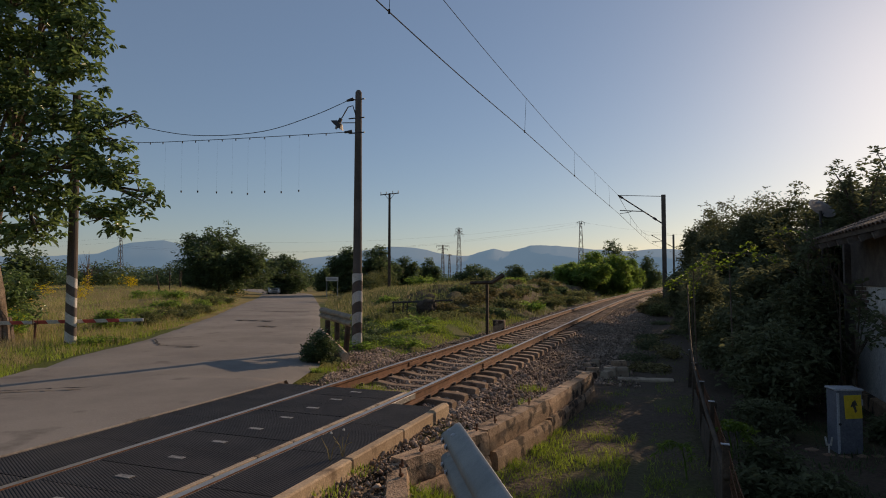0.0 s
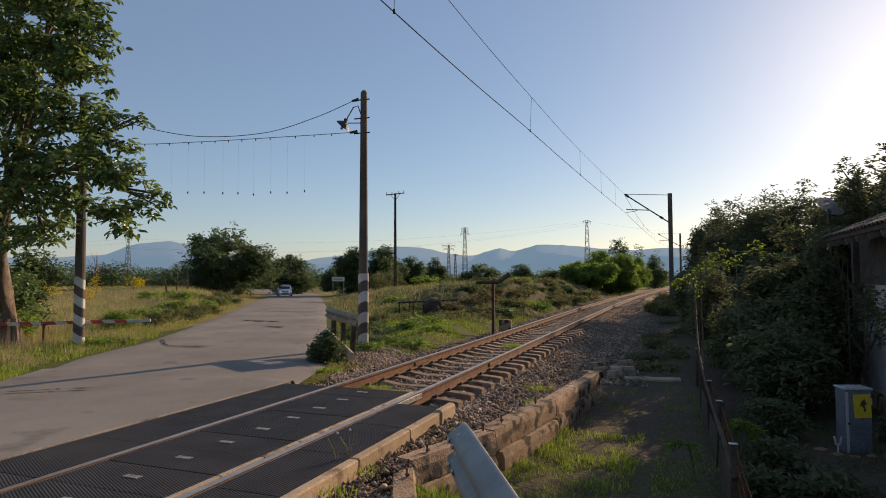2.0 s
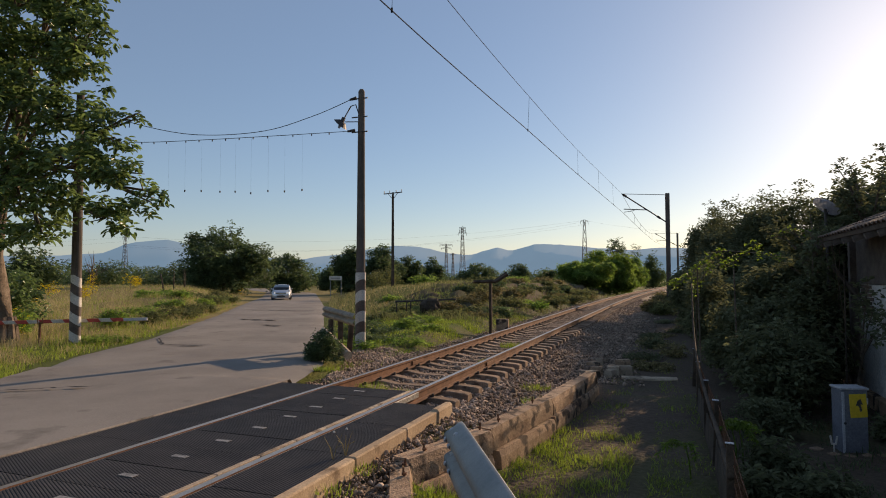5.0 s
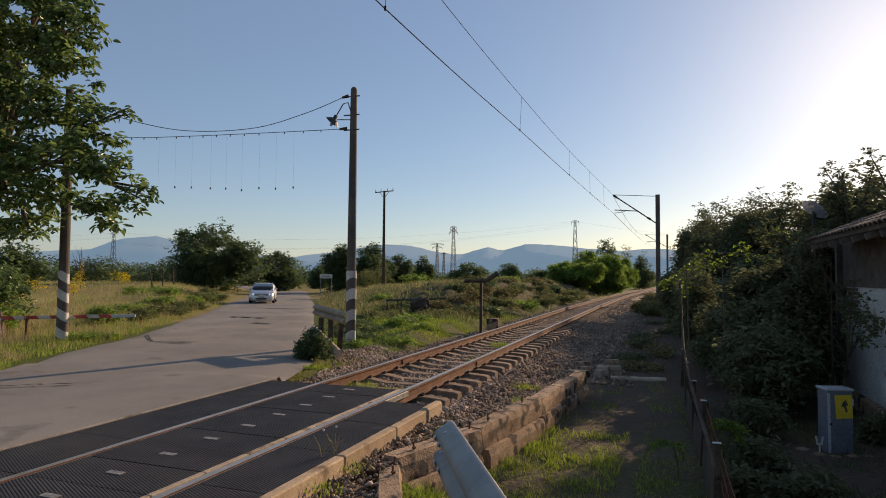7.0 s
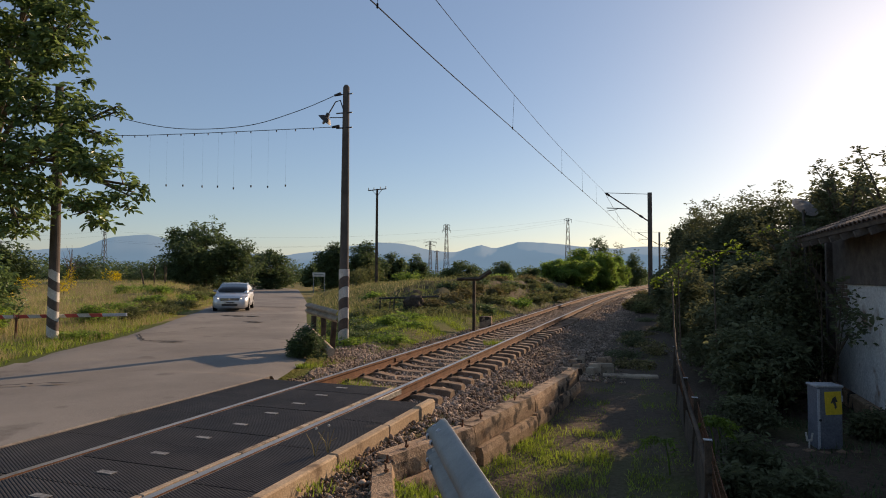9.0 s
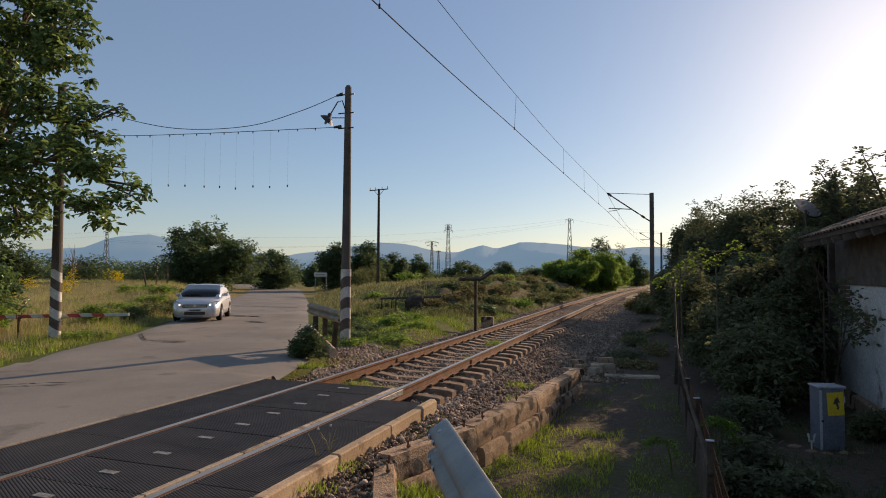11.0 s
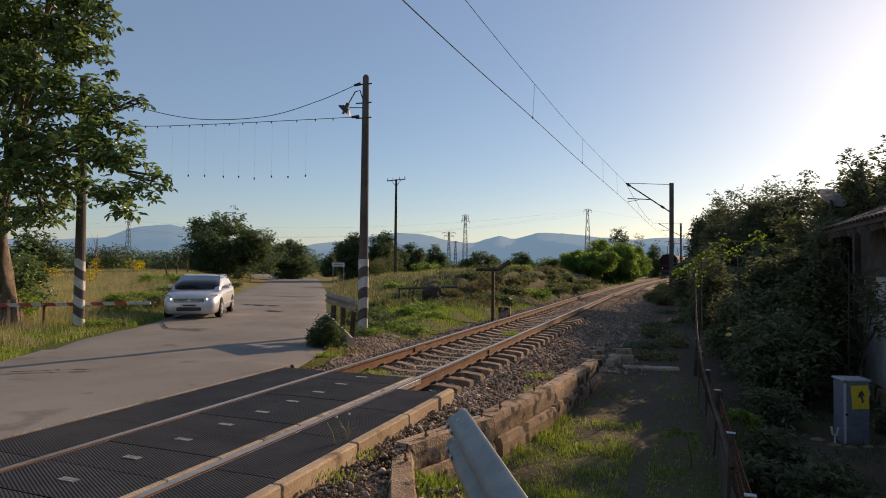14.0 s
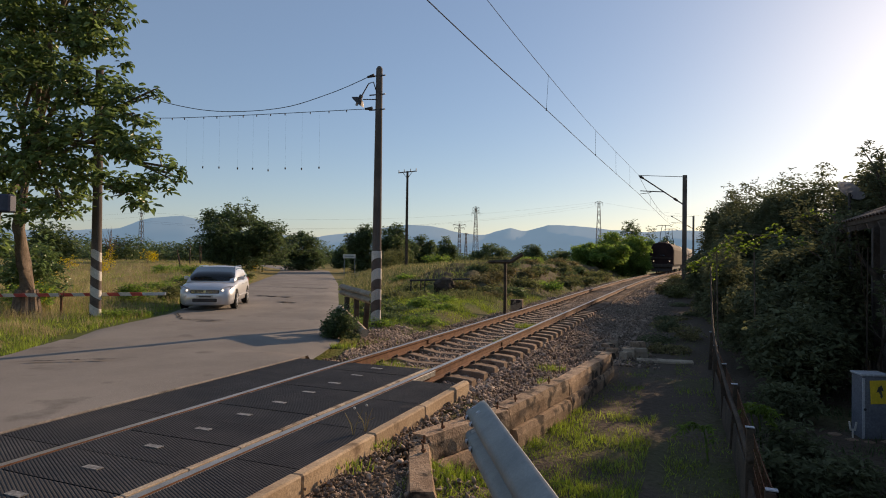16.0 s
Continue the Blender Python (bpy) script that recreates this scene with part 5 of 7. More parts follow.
def far_woods():
    """The belt of trees that closes the meadow."""
    rng = np.random.default_rng(77)
    C = []
    for px in np.arange(-260, 1600, 16):
        d = rng.uniform(150, 230) if px < 560 else rng.uniform(190, 300)
        x, y = from_eye((px - 784) / 1080, d)
        h = rng.uniform(4.0, 7.5) if px < 560 else rng.uniform(3.5, 6.5)
        z = float(ground_z(x, y))
        w = rng.uniform(3.5, 7)
        p = crown_points([(0, 0, h * 0.5, w, w, h * 0.5), (w * 0.5, 0, h * 0.6, w * 0.5, w * 0.5, h * 0.45), (-w * 0.5, 0, h * 0.4, w * 0.6, w * 0.6, h * 0.4)], 230, rng)
        C.append(p + np.array([x, y, z]))
    tagged(new("far_woods", leaf_mesh("far_woods", np.concatenate(C), 0.8, M["leaf_dark"], rng, per=5)), "belt of dark green woods beyond the fields", "woods", kind="stuff")


far_woods()
shrub("weeds", -7.25, 11.75, -0.24, 0.44, 0.42, 0.82, 760, 0.06, "leaf_dark", 61, "dark green weeds at the guard rail foot", "weeds", per=6, tr=0.015)
shrub("weeds", -7.6, 12.2, -0.2, 0.25, 0.3, 0.4, 120, 0.07, "leaf_dark", 62, "dark weeds under the guard rail", "weeds", per=6, tr=0.015)
for i, (px, d, w, h) in enumerate([(760, 24, 0.9, 0.55), (840, 34, 1.2, 0.9), (900, 34, 1.2, 1.0), (945, 36, 1.3, 1.0), (980, 40, 1.2, 0.9), (1010, 46, 1.5, 1.1), (700, 40, 1.1, 0.8), (800, 27, 1.0, 0.5),
                                   (870, 40, 1.4, 1.0), (920, 50, 1.5, 1.0), (690, 75, 2, 2.6), (665, 60, 1.6, 2.0), (760, 70, 2, 1.6), (720, 30, 0.8, 0.5), (1030, 55, 1.8, 1.6)]):
    x, y, z = at_view(px, d)
    shrub("bush", x, y, z - 0.12, w, w, h * (0.62 if d < 56 else 1.0), 300, 0.10 + 0.0015 * d, "leaf_weed" if i % 3 else "leaf_mid", 80 + i, "low green bush on the rough trackside bank", per=5, tr=0.02, group="bushes on the bank")

for i, (px, d, w, h) in enumerate([(300, 40, 1.3, 0.6), (335, 43, 1.2, 0.7), (268, 38, 1.1, 0.5), (360, 47, 1.2, 0.6), (320, 37, 0.9, 0.45), (395, 56, 1.3, 0.8), (290, 45, 1.3, 0.7)]):
    x, y, z = at_view(px, d)
    shrub("weeds", x, y, z - 0.12, w, w, h + 0.15, 260, 0.13, "leaf_weed" if i % 2 else "leaf_mid", 120 + i, "tangled weeds on a low heap in meadow", "weeds", per=5, tr=0.015, group="weeds on the meadow heap")
# weeds on the low bank along the left road edge
rng_w = random.Random(71)
for i in range(16):
    f = 0.06 + i / 16 * 0.9
    y = 16.5 + 30 * f ** 1.3 + rng_w.uniform(-0.5, 0.5)
    x = float(np.interp(y, [p[1] for p in ROAD_L], [p[0] for p in ROAD_L])) - rng_w.uniform(1.2, 3.2)
    w = rng_w.uniform(0.8, 1.3) * (0.8 + 0.3 * f)
    shrub("weeds", x, y, gz(x, y) - 0.1, w, w, rng_w.uniform(0.4, 0.75), 300, 0.09 + 0.05 * f, "leaf_weed" if i % 3 else "leaf_mid", 320 + i, "rank green weeds on the low bank beside road", "weeds", per=5, tr=0.012, group="weeds on the road bank")
for i in range(20):
    y = rng_w.uniform(13.2, 25.0)
    x = -7.2 - 0.28 * (y - 13) - rng_w.uniform(-1.6, 2.4)
    if float(road_dist(np.array(x), np.array(y))) < 1.15 or float(track_x(y)) - x < 2.5:
        continue
    w = rng_w.uniform(0.35, 0.75)
    shrub("weeds", x, y, gz(x, y) - 0.08, w, w, rng_w.uniform(0.22, 0.42), 200, 0.075, "leaf_mid" if i % 3 else "leaf_dark", 420 + i, "leafy green weed clump on the grassy mound", "weeds", per=5, tr=0.01, group="clumps on the mound")
# rough growth on the slope between the terrace and the track
for i in range(34):
    y = 24.5 + 38 * (i / 34) ** 1.2 + rng_w.uniform(-0.7, 0.7)
    x = float(track_x(y)) - rng_w.uniform(3.0, 7.2)
    w = rng_w.uniform(0.7, 1.25)
    shrub("weeds", x, y, gz(x, y) - 0.15, w, w, rng_w.uniform(0.32, 0.62), 260, 0.10 + 0.0015 * y, ("leaf_weed", "dry_weed", "leaf_weed", "dry_weed", "leaf_dark")[i % 5], 360 + i, "low dull green growth on the earth slope", "weeds", per=5, tr=0.015, group="growth on the slope")

for i, (px, d) in enumerate([(165, 17.7), (188, 18.1), (212, 18.6)]):
    x, y, z = at_view(px, d)
    shrub("weeds", x, y, z - 0.1, 0.55, 0.3, 0.30, 200, 0.07, "leaf_mid", 130 + i, "low bright green weeds at the road edge", "weeds", per=5, tr=0.01, group="weeds on the road verge")

for i in range(18):
    y = rng_w.uniform(36, 84)
    x = float(track_x(y)) + rng_w.uniform(3.0, 4.6)
    w = rng_w.uniform(0.6, 1.1)
    shrub("weeds", x, y, gz(x, y) - 0.1, w, w * 1.4, rng_w.uniform(0.4, 0.9), 260, 0.15, ("leaf_weed", "dry_weed")[i % 2], 460 + i, "dull brushwood along the far track side", "weeds", per=5, tr=0.015, group="brushwood by the track")

# brush between the path and the track, in the shade of the hedge
for i in range(12):
    y = 17.0 + 17 * (i / 12) + rng_w.uniform(-0.6, 0.6)
    x = rng_w.uniform(-1.1, 0.35) + 0.02 * (y - 17)
    w = rng_w.uniform(0.35, 0.7)
    shrub("weeds", x, y, gz(x, y) - 0.08, w, w * 1.3, rng_w.uniform(0.2, 0.45), 200, 0.08, ("dry_weed", "leaf_hedge")[i % 2], 500 + i, "dark brushwood in the shade beside the path", "weeds", per=5, tr=0.012, group="brush by the path")

# ---- hedge, house and yard beyond the track ----
HEDGE = [(2.6, 31.0, 1.8, 2.8, 5.05, 51), (4.6, 29.5, 2.2, 2.4, 6.1, 52), (4.0, 34.5, 2.4, 2.6, 6.25, 53), (4.3, 17.6, 1.4, 1.5, 4.75, 54), (2.2, 22.5, 1.3, 2.6, 2.6, 55),
         (2.7, 17.2, 1.2, 1.9, 2.7, 56), (6.6, 27.5, 1.8, 2.0, 5.9, 57), (2.0, 38.5, 1.5, 2.4, 5.75, 30), (2.45, 46.0, 1.6, 2.6, 4.8, 29), (0.95, 26.8, 0.9, 2.0, 2.9, 28), (3.5, 58.0, 2.0, 4.0, 5.2, 27), (5.9, 16.2, 1.6, 1.5, 4.9, 58), (3.9, 24.5, 1.6, 2.2, 3.6, 59)]
for x, y, rx, ry, h, s in HEDGE:
    shrub("hedge_shrub", x, y, gz(x, y), rx, ry, h, 6200, 0.14, "leaf_hedge", s, "tall overgrown dark green hedge beside the path", "hedge", per=6, lobes=12, tr=0.10, group="overgrown hedge")
for x, y, rx, ry, h, s in [(1.35, 14.8, 0.8, 1.4, 1.8, 63), (2.4, 13.8, 0.9, 1.3, 2.2, 64), (1.5, 11.8, 0.7, 1.2, 1.5, 65), (0.85, 18.0, 0.75, 1.8, 2.95, 66), (2.05, 12.4, 0.5, 0.8, 1.3, 67), (2.55, 13.6, 0.5, 0.7, 2.7, 26)]:
    shrub("hedge_shrub", x, y, gz(x, y), rx, ry, h, 1300, 0.11, "leaf_hedge", s, "dense dark shrub in the shade of the hedge", "hedge", per=6, lobes=9, tr=0.05, group="overgrown hedge")
for x, y, w, h, s in [(1.35, 10.2, 0.45, 0.6, 68), (1.1, 8.0, 0.35, 0.5, 69), (0.8, 7.0, 0.22, 0.4, 71), (1.35, 7.1, 0.4, 0.4, 73), (2.9, 10.4, 0.3, 0.4, 74)]:
    shrub("weeds", x, y, gz(x, y), w, w, h, 330, 0.09, "leaf_hedge", s, "leafy weeds growing in the shaded yard", "weeds", per=5, long=2.6, tr=0.012, group="yard weeds")


def sprig_tree(x, y, h, seed, label):
    """An open crown of upright shoots with long leaflets."""
    rng = np.random.default_rng(seed)
    g = gz(x, y)
    root = thing("young_walnut", (x, y, g), label=label, category="tree", group="young walnuts over the hedge")
    tubes, C = [tube([(0, 0, -0.2), (0.05, 0, h * 0.5), (0, 0, h * 0.7)], [0.08, 0.06, 0.04], 7)], []
    for i in range(17):
        a = rng.uniform(0, 6.28)
        s = Vector((0, 0, h * rng.uniform(0.4, 0.7)))
        e = s + Vector((math.cos(a) * rng.uniform(0.3, 1.0), math.sin(a) * rng.uniform(0.3, 1.0), rng.uniform(0.4, 1.0) * h * 0.33))
        tubes.append(tube([s, s.lerp(e, 0.55) + Vector((0, 0, 0.12)), e], [0.03, 0.02, 0.006], 5))
        for f in np.linspace(0.35, 1.05, 9):
            C.append(s.lerp(e, f) + Vector(rng.normal(0, 0.07, 3)))
    v, f = joined(tubes)
    mesh_part("trunk", to_mesh("trunk", v, f, M["bark"]), root)
    mesh_part("crown", leaf_mesh("crown", np.array(C), 0.115, M["leaf_hedge"], rng, 0.1, 2.6, 14, 0.35), root)


sprig_tree(3.85, 15.1, 4.95, 91, "young walnut with long leaflets above the roof")
sprig_tree(4.5, 14.6, 5.05, 92, "young walnut with long leaflets above the roof")
sprig_tree(3.1, 16.4, 4.35, 93, "young walnut with long leaflets in the hedge")


def vines():
    """Sunlit vine on the front of the hedge."""
    rng = np.random.default_rng(17)
    for pts, n in (([(-0.02, 12.9, 1.58), (0.2, 12.95, 1.66), (0.45, 13.0, 1.9), (0.8, 13.0, 2.2), (1.3, 12.6, 2.18), (1.75, 12.2, 2.1)], 150),
                   ([(0.4, 13.3, 1.45), (0.7, 13.2, 1.9), (1.1, 13.0, 2.0), (1.5, 12.7, 2.35)], 100), ([(2.0, 14.6, 2.55), (2.35, 14.3, 2.75), (2.6, 14.0, 2.6)], 26)):
        root = thing("vine", label="sunlit yellow green vine climbing over the hedge", category="vine", group="vines on the hedge")
        line = smooth_path(pts, 24)
        v, f = tube(line, [0.01] * len(line), 5)
        v2, f2 = tube([Vector(pts[2]), Vector((pts[2][0] + 0.05, pts[2][1] + 0.1, -0.6))], [0.012, 0.02], 5)
        mesh_part("stem", to_mesh("stem", *joined([(v, f), (v2, f2)]), M["bark"]), root)
        C = np.array([line[int(rng.integers(0, 24))] + Vector(rng.normal(0, 0.045, 3)) for _ in range(n)])
        mesh_part("leaves", leaf_mesh("leaves", C[::2], 0.05, M["leaf_vine"], rng, 0.3, 1.2, 4, 0.4), root)


vines()


def fronds():
    """Arching compound leaves, lit from behind, on thin stems by the fence."""
    rng = np.random.default_rng(23)
    for x, y, z, ways in ((0.10, 7.75, -0.22, ((-0.30, -0.14), (-0.22, -0.05), (0.12, -0.12))), (0.60, 7.85, 0.0, ((0.2, -0.05), (0.26, -0.16), (0.12, 0.06), (0.25, 0.03), (-0.12, -0.02))), (0.70, 8.2, -0.05, ((0.22, -0.06), (0.15, -0.15), (-0.1, 0.05)))):
        root = thing("seedling", label="young plant with arching yellow green sunlit fronds", category="plant", group="seedlings by the fence")
        tubes, C = [tube([(x + 0.06, y, gz(x, y) - 0.05), (x + 0.04, y, z - 0.2), (x, y, z)], [0.012, 0.01, 0.006], 5)], []
        for k, (dx, dz) in enumerate(ways):
            line = smooth_path([(x, y, z - 0.03), (x + dx * 0.5, y - 0.03 * k, z + 0.06 + dz * 0.3), (x + dx, y - 0.05 * k, z + dz)], 12)
            tubes.append(tube(line, [0.004] * 12, 4))
            C += line[2:]
        mesh_part("stem", to_mesh("stem", *joined(tubes), M["leaf_vine"]), root)
        mesh_part("leaves", leaf_mesh("leaves", np.array(C), 0.07, M["leaf_vine"], rng, 0.7, 3.0, 4, 0.12), root)


fronds()


def house():
    root = thing("house", label="old whitewashed house with peeling plaster and tiled eaves", category="house")
    x0, x1, y0, y1, zb, zt = 3.4, 9.5, -3.0, 14.0, -0.75, 2.62
    part("wall", bx((0.3, y1 - y0, zt - zb), (x0 + 0.15, (y0 + y1) / 2, (zt + zb) / 2), None, 0.01), M["plaster"], root, "peeling whitewashed wall")
    part("wall", bx((x1 - x0 - 0.3, 0.3, zt - zb), ((x0 + x1) / 2 + 0.15, y1 - 0.15, (zt + zb) / 2)), M["plaster"], root)
    part("wall", bx((x1 - x0 - 0.3, 0.3, zt - zb), ((x0 + x1) / 2 + 0.15, y0 + 0.15, (zt + zb) / 2)), M["plaster"], root)
    part("wall", bx((0.3, y1 - y0 - 0.6, zt - zb), (x1 + 0.15, (y0 + y1) / 2, (zt + zb) / 2)), M["plaster"], root)
    part("plinth", bx((0.14, y1 - y0 + 0.1, 0.34), (x0 - 0.09, (y0 + y1) / 2, -0.52), None, 0.02), M["old_concrete"], root)
    part("corner_post", bx((0.14, 0.14, 3.2), (x0 - 0.08, y1 + 0.08, 0.95), None, 0.01), M["mortar"], root)
    part("boarding", bx((0.05, y1 - y0, 1.04), (x0 - 0.022, (y0 + y1) / 2, 2.10), None, 0.008), M["mortar"], root, "dark timber boarding under the eaves")
    part("strut", rd((x0 - 0.06, y1 - 0.25, 1.25), (x0 - 0.5, y1 - 0.25, 1.95), 0.04, seg=6), M["mortar"], root)
    # brick showing where the plaster fell, by the corner
    for i in range(7):
        for j in range(3):
            part("brick", bx((0.02, 0.235, 0.062), (x0 - 0.008, y1 - 0.16 - 0.25 * j - 0.12 * (i % 2), 1.08 + 0.075 * i), None, 0.005), M["tile"], root)
    rise = math.radians(21)
    ex, ez = 2.62, 2.40
    ridge = ((x0 + x1) / 2, ez + math.tan(rise) * ((x0 + x1) / 2 - ex))
    L = (ridge[0] - ex) / math.cos(rise)
    for s in (1, -1):
        c = ((ex + ridge[0]) / 2 if s > 0 else ridge[0] + (ridge[0] - ex) / 2, (y0 + y1) / 2 - 0.55, (ez + ridge[1]) / 2)
        part("roof_deck", bx((L, y1 - y0 - 0.1, 0.06), c, pose(0, 0, 0, 0, -math.degrees(rise) * s, 0)), M["mortar"], root)
    for k in range(22):
        yy = y1 - 0.65 - k * 0.62
        part("rafter", bx((1.0, 0.07, 0.09), (ex + 0.42, yy, ez + 0.07), pose(0, 0, 0, 0, -21, 0)), M["mortar"], root)
    # half-round tiles along the eaves
    tv = []
    for i in range(7):
        a = math.pi * i / 6
        tv.append((math.cos(a) * 0.085, math.sin(a) * 0.05))
    V = [(0.0, a, b) for a, b in tv] + [(0.5, a * 0.9, b * 0.9) for a, b in tv] + [(0.0, a * 0.86, b * 0.8 - 0.004) for a, b in tv]
    Fc = [(i, i + 1, 8 + i, 7 + i) for i in range(6)] + [(14 + i, 15 + i, i + 1, i) for i in range(6)]
    me = to_mesh("roof_tile", V, Fc, M["tile"])
    for r in range(3):
        for k in range(88):
            o = mesh_part("roof_tile", me, root)
            xx = ex - 0.05 + r * 0.40
            o.matrix_basis = pose(xx, y1 - 0.62 - k * 0.19, ez + 0.045 + (xx - ex) * math.tan(rise) + 0.012 * r, 0, -21, 0)


house()


def dish():
    root = thing("satellite_dish", label="grey satellite dish on a pole above the hedge", category="satellite dish")
    c = Vector((3.22, 15.75, 3.24))
    bm = bmesh.new()
    rings = 6
    look_dir = Vector((0.5, 0.3, 0.75)).normalized()
    q = look_dir.to_track_quat("Z", "Y").to_matrix().to_4x4()
    V = [bm.verts.new((0, 0, 0))]
    rows_ = []
    for i in range(1, rings + 1):
        r = 0.27 * i / rings
        rows_.append([bm.verts.new((r * math.cos(t) * 1.0, r * math.sin(t) * 1.15, 0.9 * r * r)) for t in np.linspace(0, 2 * math.pi, 21)[:-1]])
    for k in range(20):
        bm.faces.new((V[0], rows_[0][k], rows_[0][(k + 1) % 20]))
        for i in range(rings - 1):
            bm.faces.new((rows_[i][k], rows_[i + 1][k], rows_[i + 1][(k + 1) % 20], rows_[i][(k + 1) % 20]))
    bmesh.ops.solidify(bm, geom=bm.faces[:], thickness=0.012)
    bmesh.ops.transform(bm, matrix=Matrix.Translation(c) @ q, verts=bm.verts)
    part("reflector", bm, M["dish"], root, smooth=True)
    part("mast", rd((3.3, 15.8, gz(3.3, 15.8) - 0.2), c, 0.03), M["dark_steel"], root)
    part("feed_arm", rd(c + Vector((0, 0, -0.2)), c + look_dir * 0.45, 0.012, seg=5), M["dark_steel"], root)


dish()


def cabinet():
    root = thing("electrical_cabinet", (2.15, 9.75, gz(2.15, 9.75) - 0.05), 17, label="grey electrical cabinet with a yellow warning sign", category="cabinet")
    part("body", bx((0.33, 0.25, 0.89), (0.035, -0.045, 0.445), None, 0.01), M["cabinet"], root)
    part("top_cover", bx((0.36, 0.28, 0.03), (0.035, -0.045, 0.902), None, 0.008), M["cab_edge"], root)
    part("side_edge", bx((0.03, 0.012, 0.84), (-0.117, -0.174, 0.44)), M["cab_edge"], root)
    part("hinge", rd((0.195, -0.172, 0.7), (0.195, -0.172, 0.78), 0.01), M["cab_edge"], root)
    part("lock", rd((-0.1, -0.165, 0.45), (-0.1, -0.185, 0.45), 0.018), M["dark_steel"], root)
    sign = part("warning_sign", bx((0.22, 0.006, 0.31), (0.075, -0.176, 0.68), pose(0, 0, 0, 0, -3, 0), 0.002), M["yellow"], root, "yellow warning sign")
    bolt = [(0.02, 0.09), (0.05, 0.01), (0.02, 0.015), (0.035, -0.05), (0.045, -0.045), (0.02, -0.09), (0.0, -0.05), (0.012, -0.052), (-0.015, 0.0), (-0.045, -0.012), (-0.02, 0.06)]
    V = [(0.082 + a, -0.1815, 0.685 + b) for a, b in bolt]
    mesh_part("bolt_symbol", to_mesh("bolt_symbol", V, [tuple(range(len(V)))[::-1]], M["black"]), sign, "black lightning bolt symbol")
    part("footing", bx((0.42, 0.36, 0.12), (0.03, -0.04, 0.0), None, 0.02), M["old_concrete"], root)
    for i, (x, y) in enumerate([(-0.3, -0.25), (-0.12, -0.33), (0.1, -0.3), (-0.38, 0.0), (0.32, -0.28)]):
        bm = bmesh.new()
        bmesh.ops.create_icosphere(bm, subdivisions=1, radius=0.075)
        for v in bm.verts:
            v.co = Vector((v.co.x * 1.3, v.co.y, v.co.z * 0.6)) * (1 + 0.4 * noise.noise(v.co * 9 + Vector((i, 0, 0))))
        m = root.matrix_basis @ Matrix.Translation((x, y, 0.05))
        bmesh.ops.transform(bm, matrix=m, verts=bm.verts)
        tagged(part("rubble_stone", bm, M["sleeper"]), "pale rubble stone at the cabinet foot", "stone", "rubble round the cabinet")


cabinet()
cup = thing("plastic_holder", (1.96, 9.5, gz(1.96, 9.5)), label="small white plastic holder beside the cabinet", category="plastic holder")
part("stake", rd((0, 0, -0.05), (0, 0, 0.14), 0.010), M["white"], cup)
for s in (-0.045, 0.045):
    part("prong", bx((0.022, 0.02, 0.11), (s * 0.7, 0, 0.18), pose(0, 0, 0, 0, s * 200, 0), 0.004), M["white"], cup)
part("cross_bar", bx((0.07, 0.02, 0.025), (0, 0, 0.13), None, 0.004), M["white"], cup)


def fence():
    root = thing("fence", label="rusty wire fence on short posts along the path", category="fence")
    posts = [(0.40, 14.2), (0.40, 12.0), (0.43, 9.9), (0.47, 8.35), (0.46, 6.25), (0.45, 4.6)]
    for i, (x, y) in enumerate(posts):
        g = gz(x, y)
        part("post", bx((0.07, 0.05, 0.95), (x, y, g + 0.33), pose(0, 0, 0, 2 * (i % 2) - 1, 3 - 2 * (i % 3), 0), 0.006), M["dark_wood"], root)
        part("post_cap", bx((0.075, 0.05, 0.008), (x, y, g + 0.815)), M["cab_edge"], root)
    for z in (0.1, 0.28, 0.46, 0.62, 0.76):
        v, f = joined([tube([(a[0] + 0.03, a[1], gz(*a) + z), ((a[0] + b[0]) / 2 + 0.03, (a[1] + b[1]) / 2, gz(*a) + z - 0.03), (b[0] + 0.03, b[1], gz(*b) + z)], [0.004] * 3, 4) for a, b in zip(posts, posts[1:])])
        mesh_part("wire_strand", to_mesh("wire_strand", v, f, M["rust"]), root)
    t = []
    for a, b in zip(posts[1:], posts[2:]):
        n = int(abs(a[1] - b[1]) / 0.09)
        for i in range(n):
            x, y = a[0] + (b[0] - a[0]) * i / n + 0.03, a[1] + (b[1] - a[1]) * i / n
            g = gz(x, y)
            t.append(tube([(x, y, g + 0.02), (x, y - 0.02, g + 0.4), (x, y, g + 0.76)], [0.003] * 3, 3))
    mesh_part("wire_mesh", to_mesh("wire_mesh", *joined(t), M["rust"]), root)
    for a, b in zip(posts[1:], posts[2:]):
        part("kick_board", bx((0.02, abs(a[1] - b[1]) - 0.1, 0.36), ((a[0] + b[0]) / 2 - 0.01, (a[1] + b[1]) / 2, gz(*a) + 0.17), pose(0, 0, 0, 0, 4, math.degrees(math.atan2(b[0] - a[0], a[1] - b[1]))), 0.004), M["dark_wood"], root)


fence()
bent = smooth_path([(0.34, 12.9, 1.6), (0.33, 11.2, 0.55), (0.40, 9.0, 0.1), (0.44, 7.3, 0.0), (0.46, 6.2, -0.1)], 18)
tagged(mesh_part("bent_pole", to_mesh("bent_pole", *tube(bent, [0.014 + 0.001 * i for i in range(18)], 7), M["dark_wood"], True)), "long bent dark branch leaning along the wire fence", "pole")


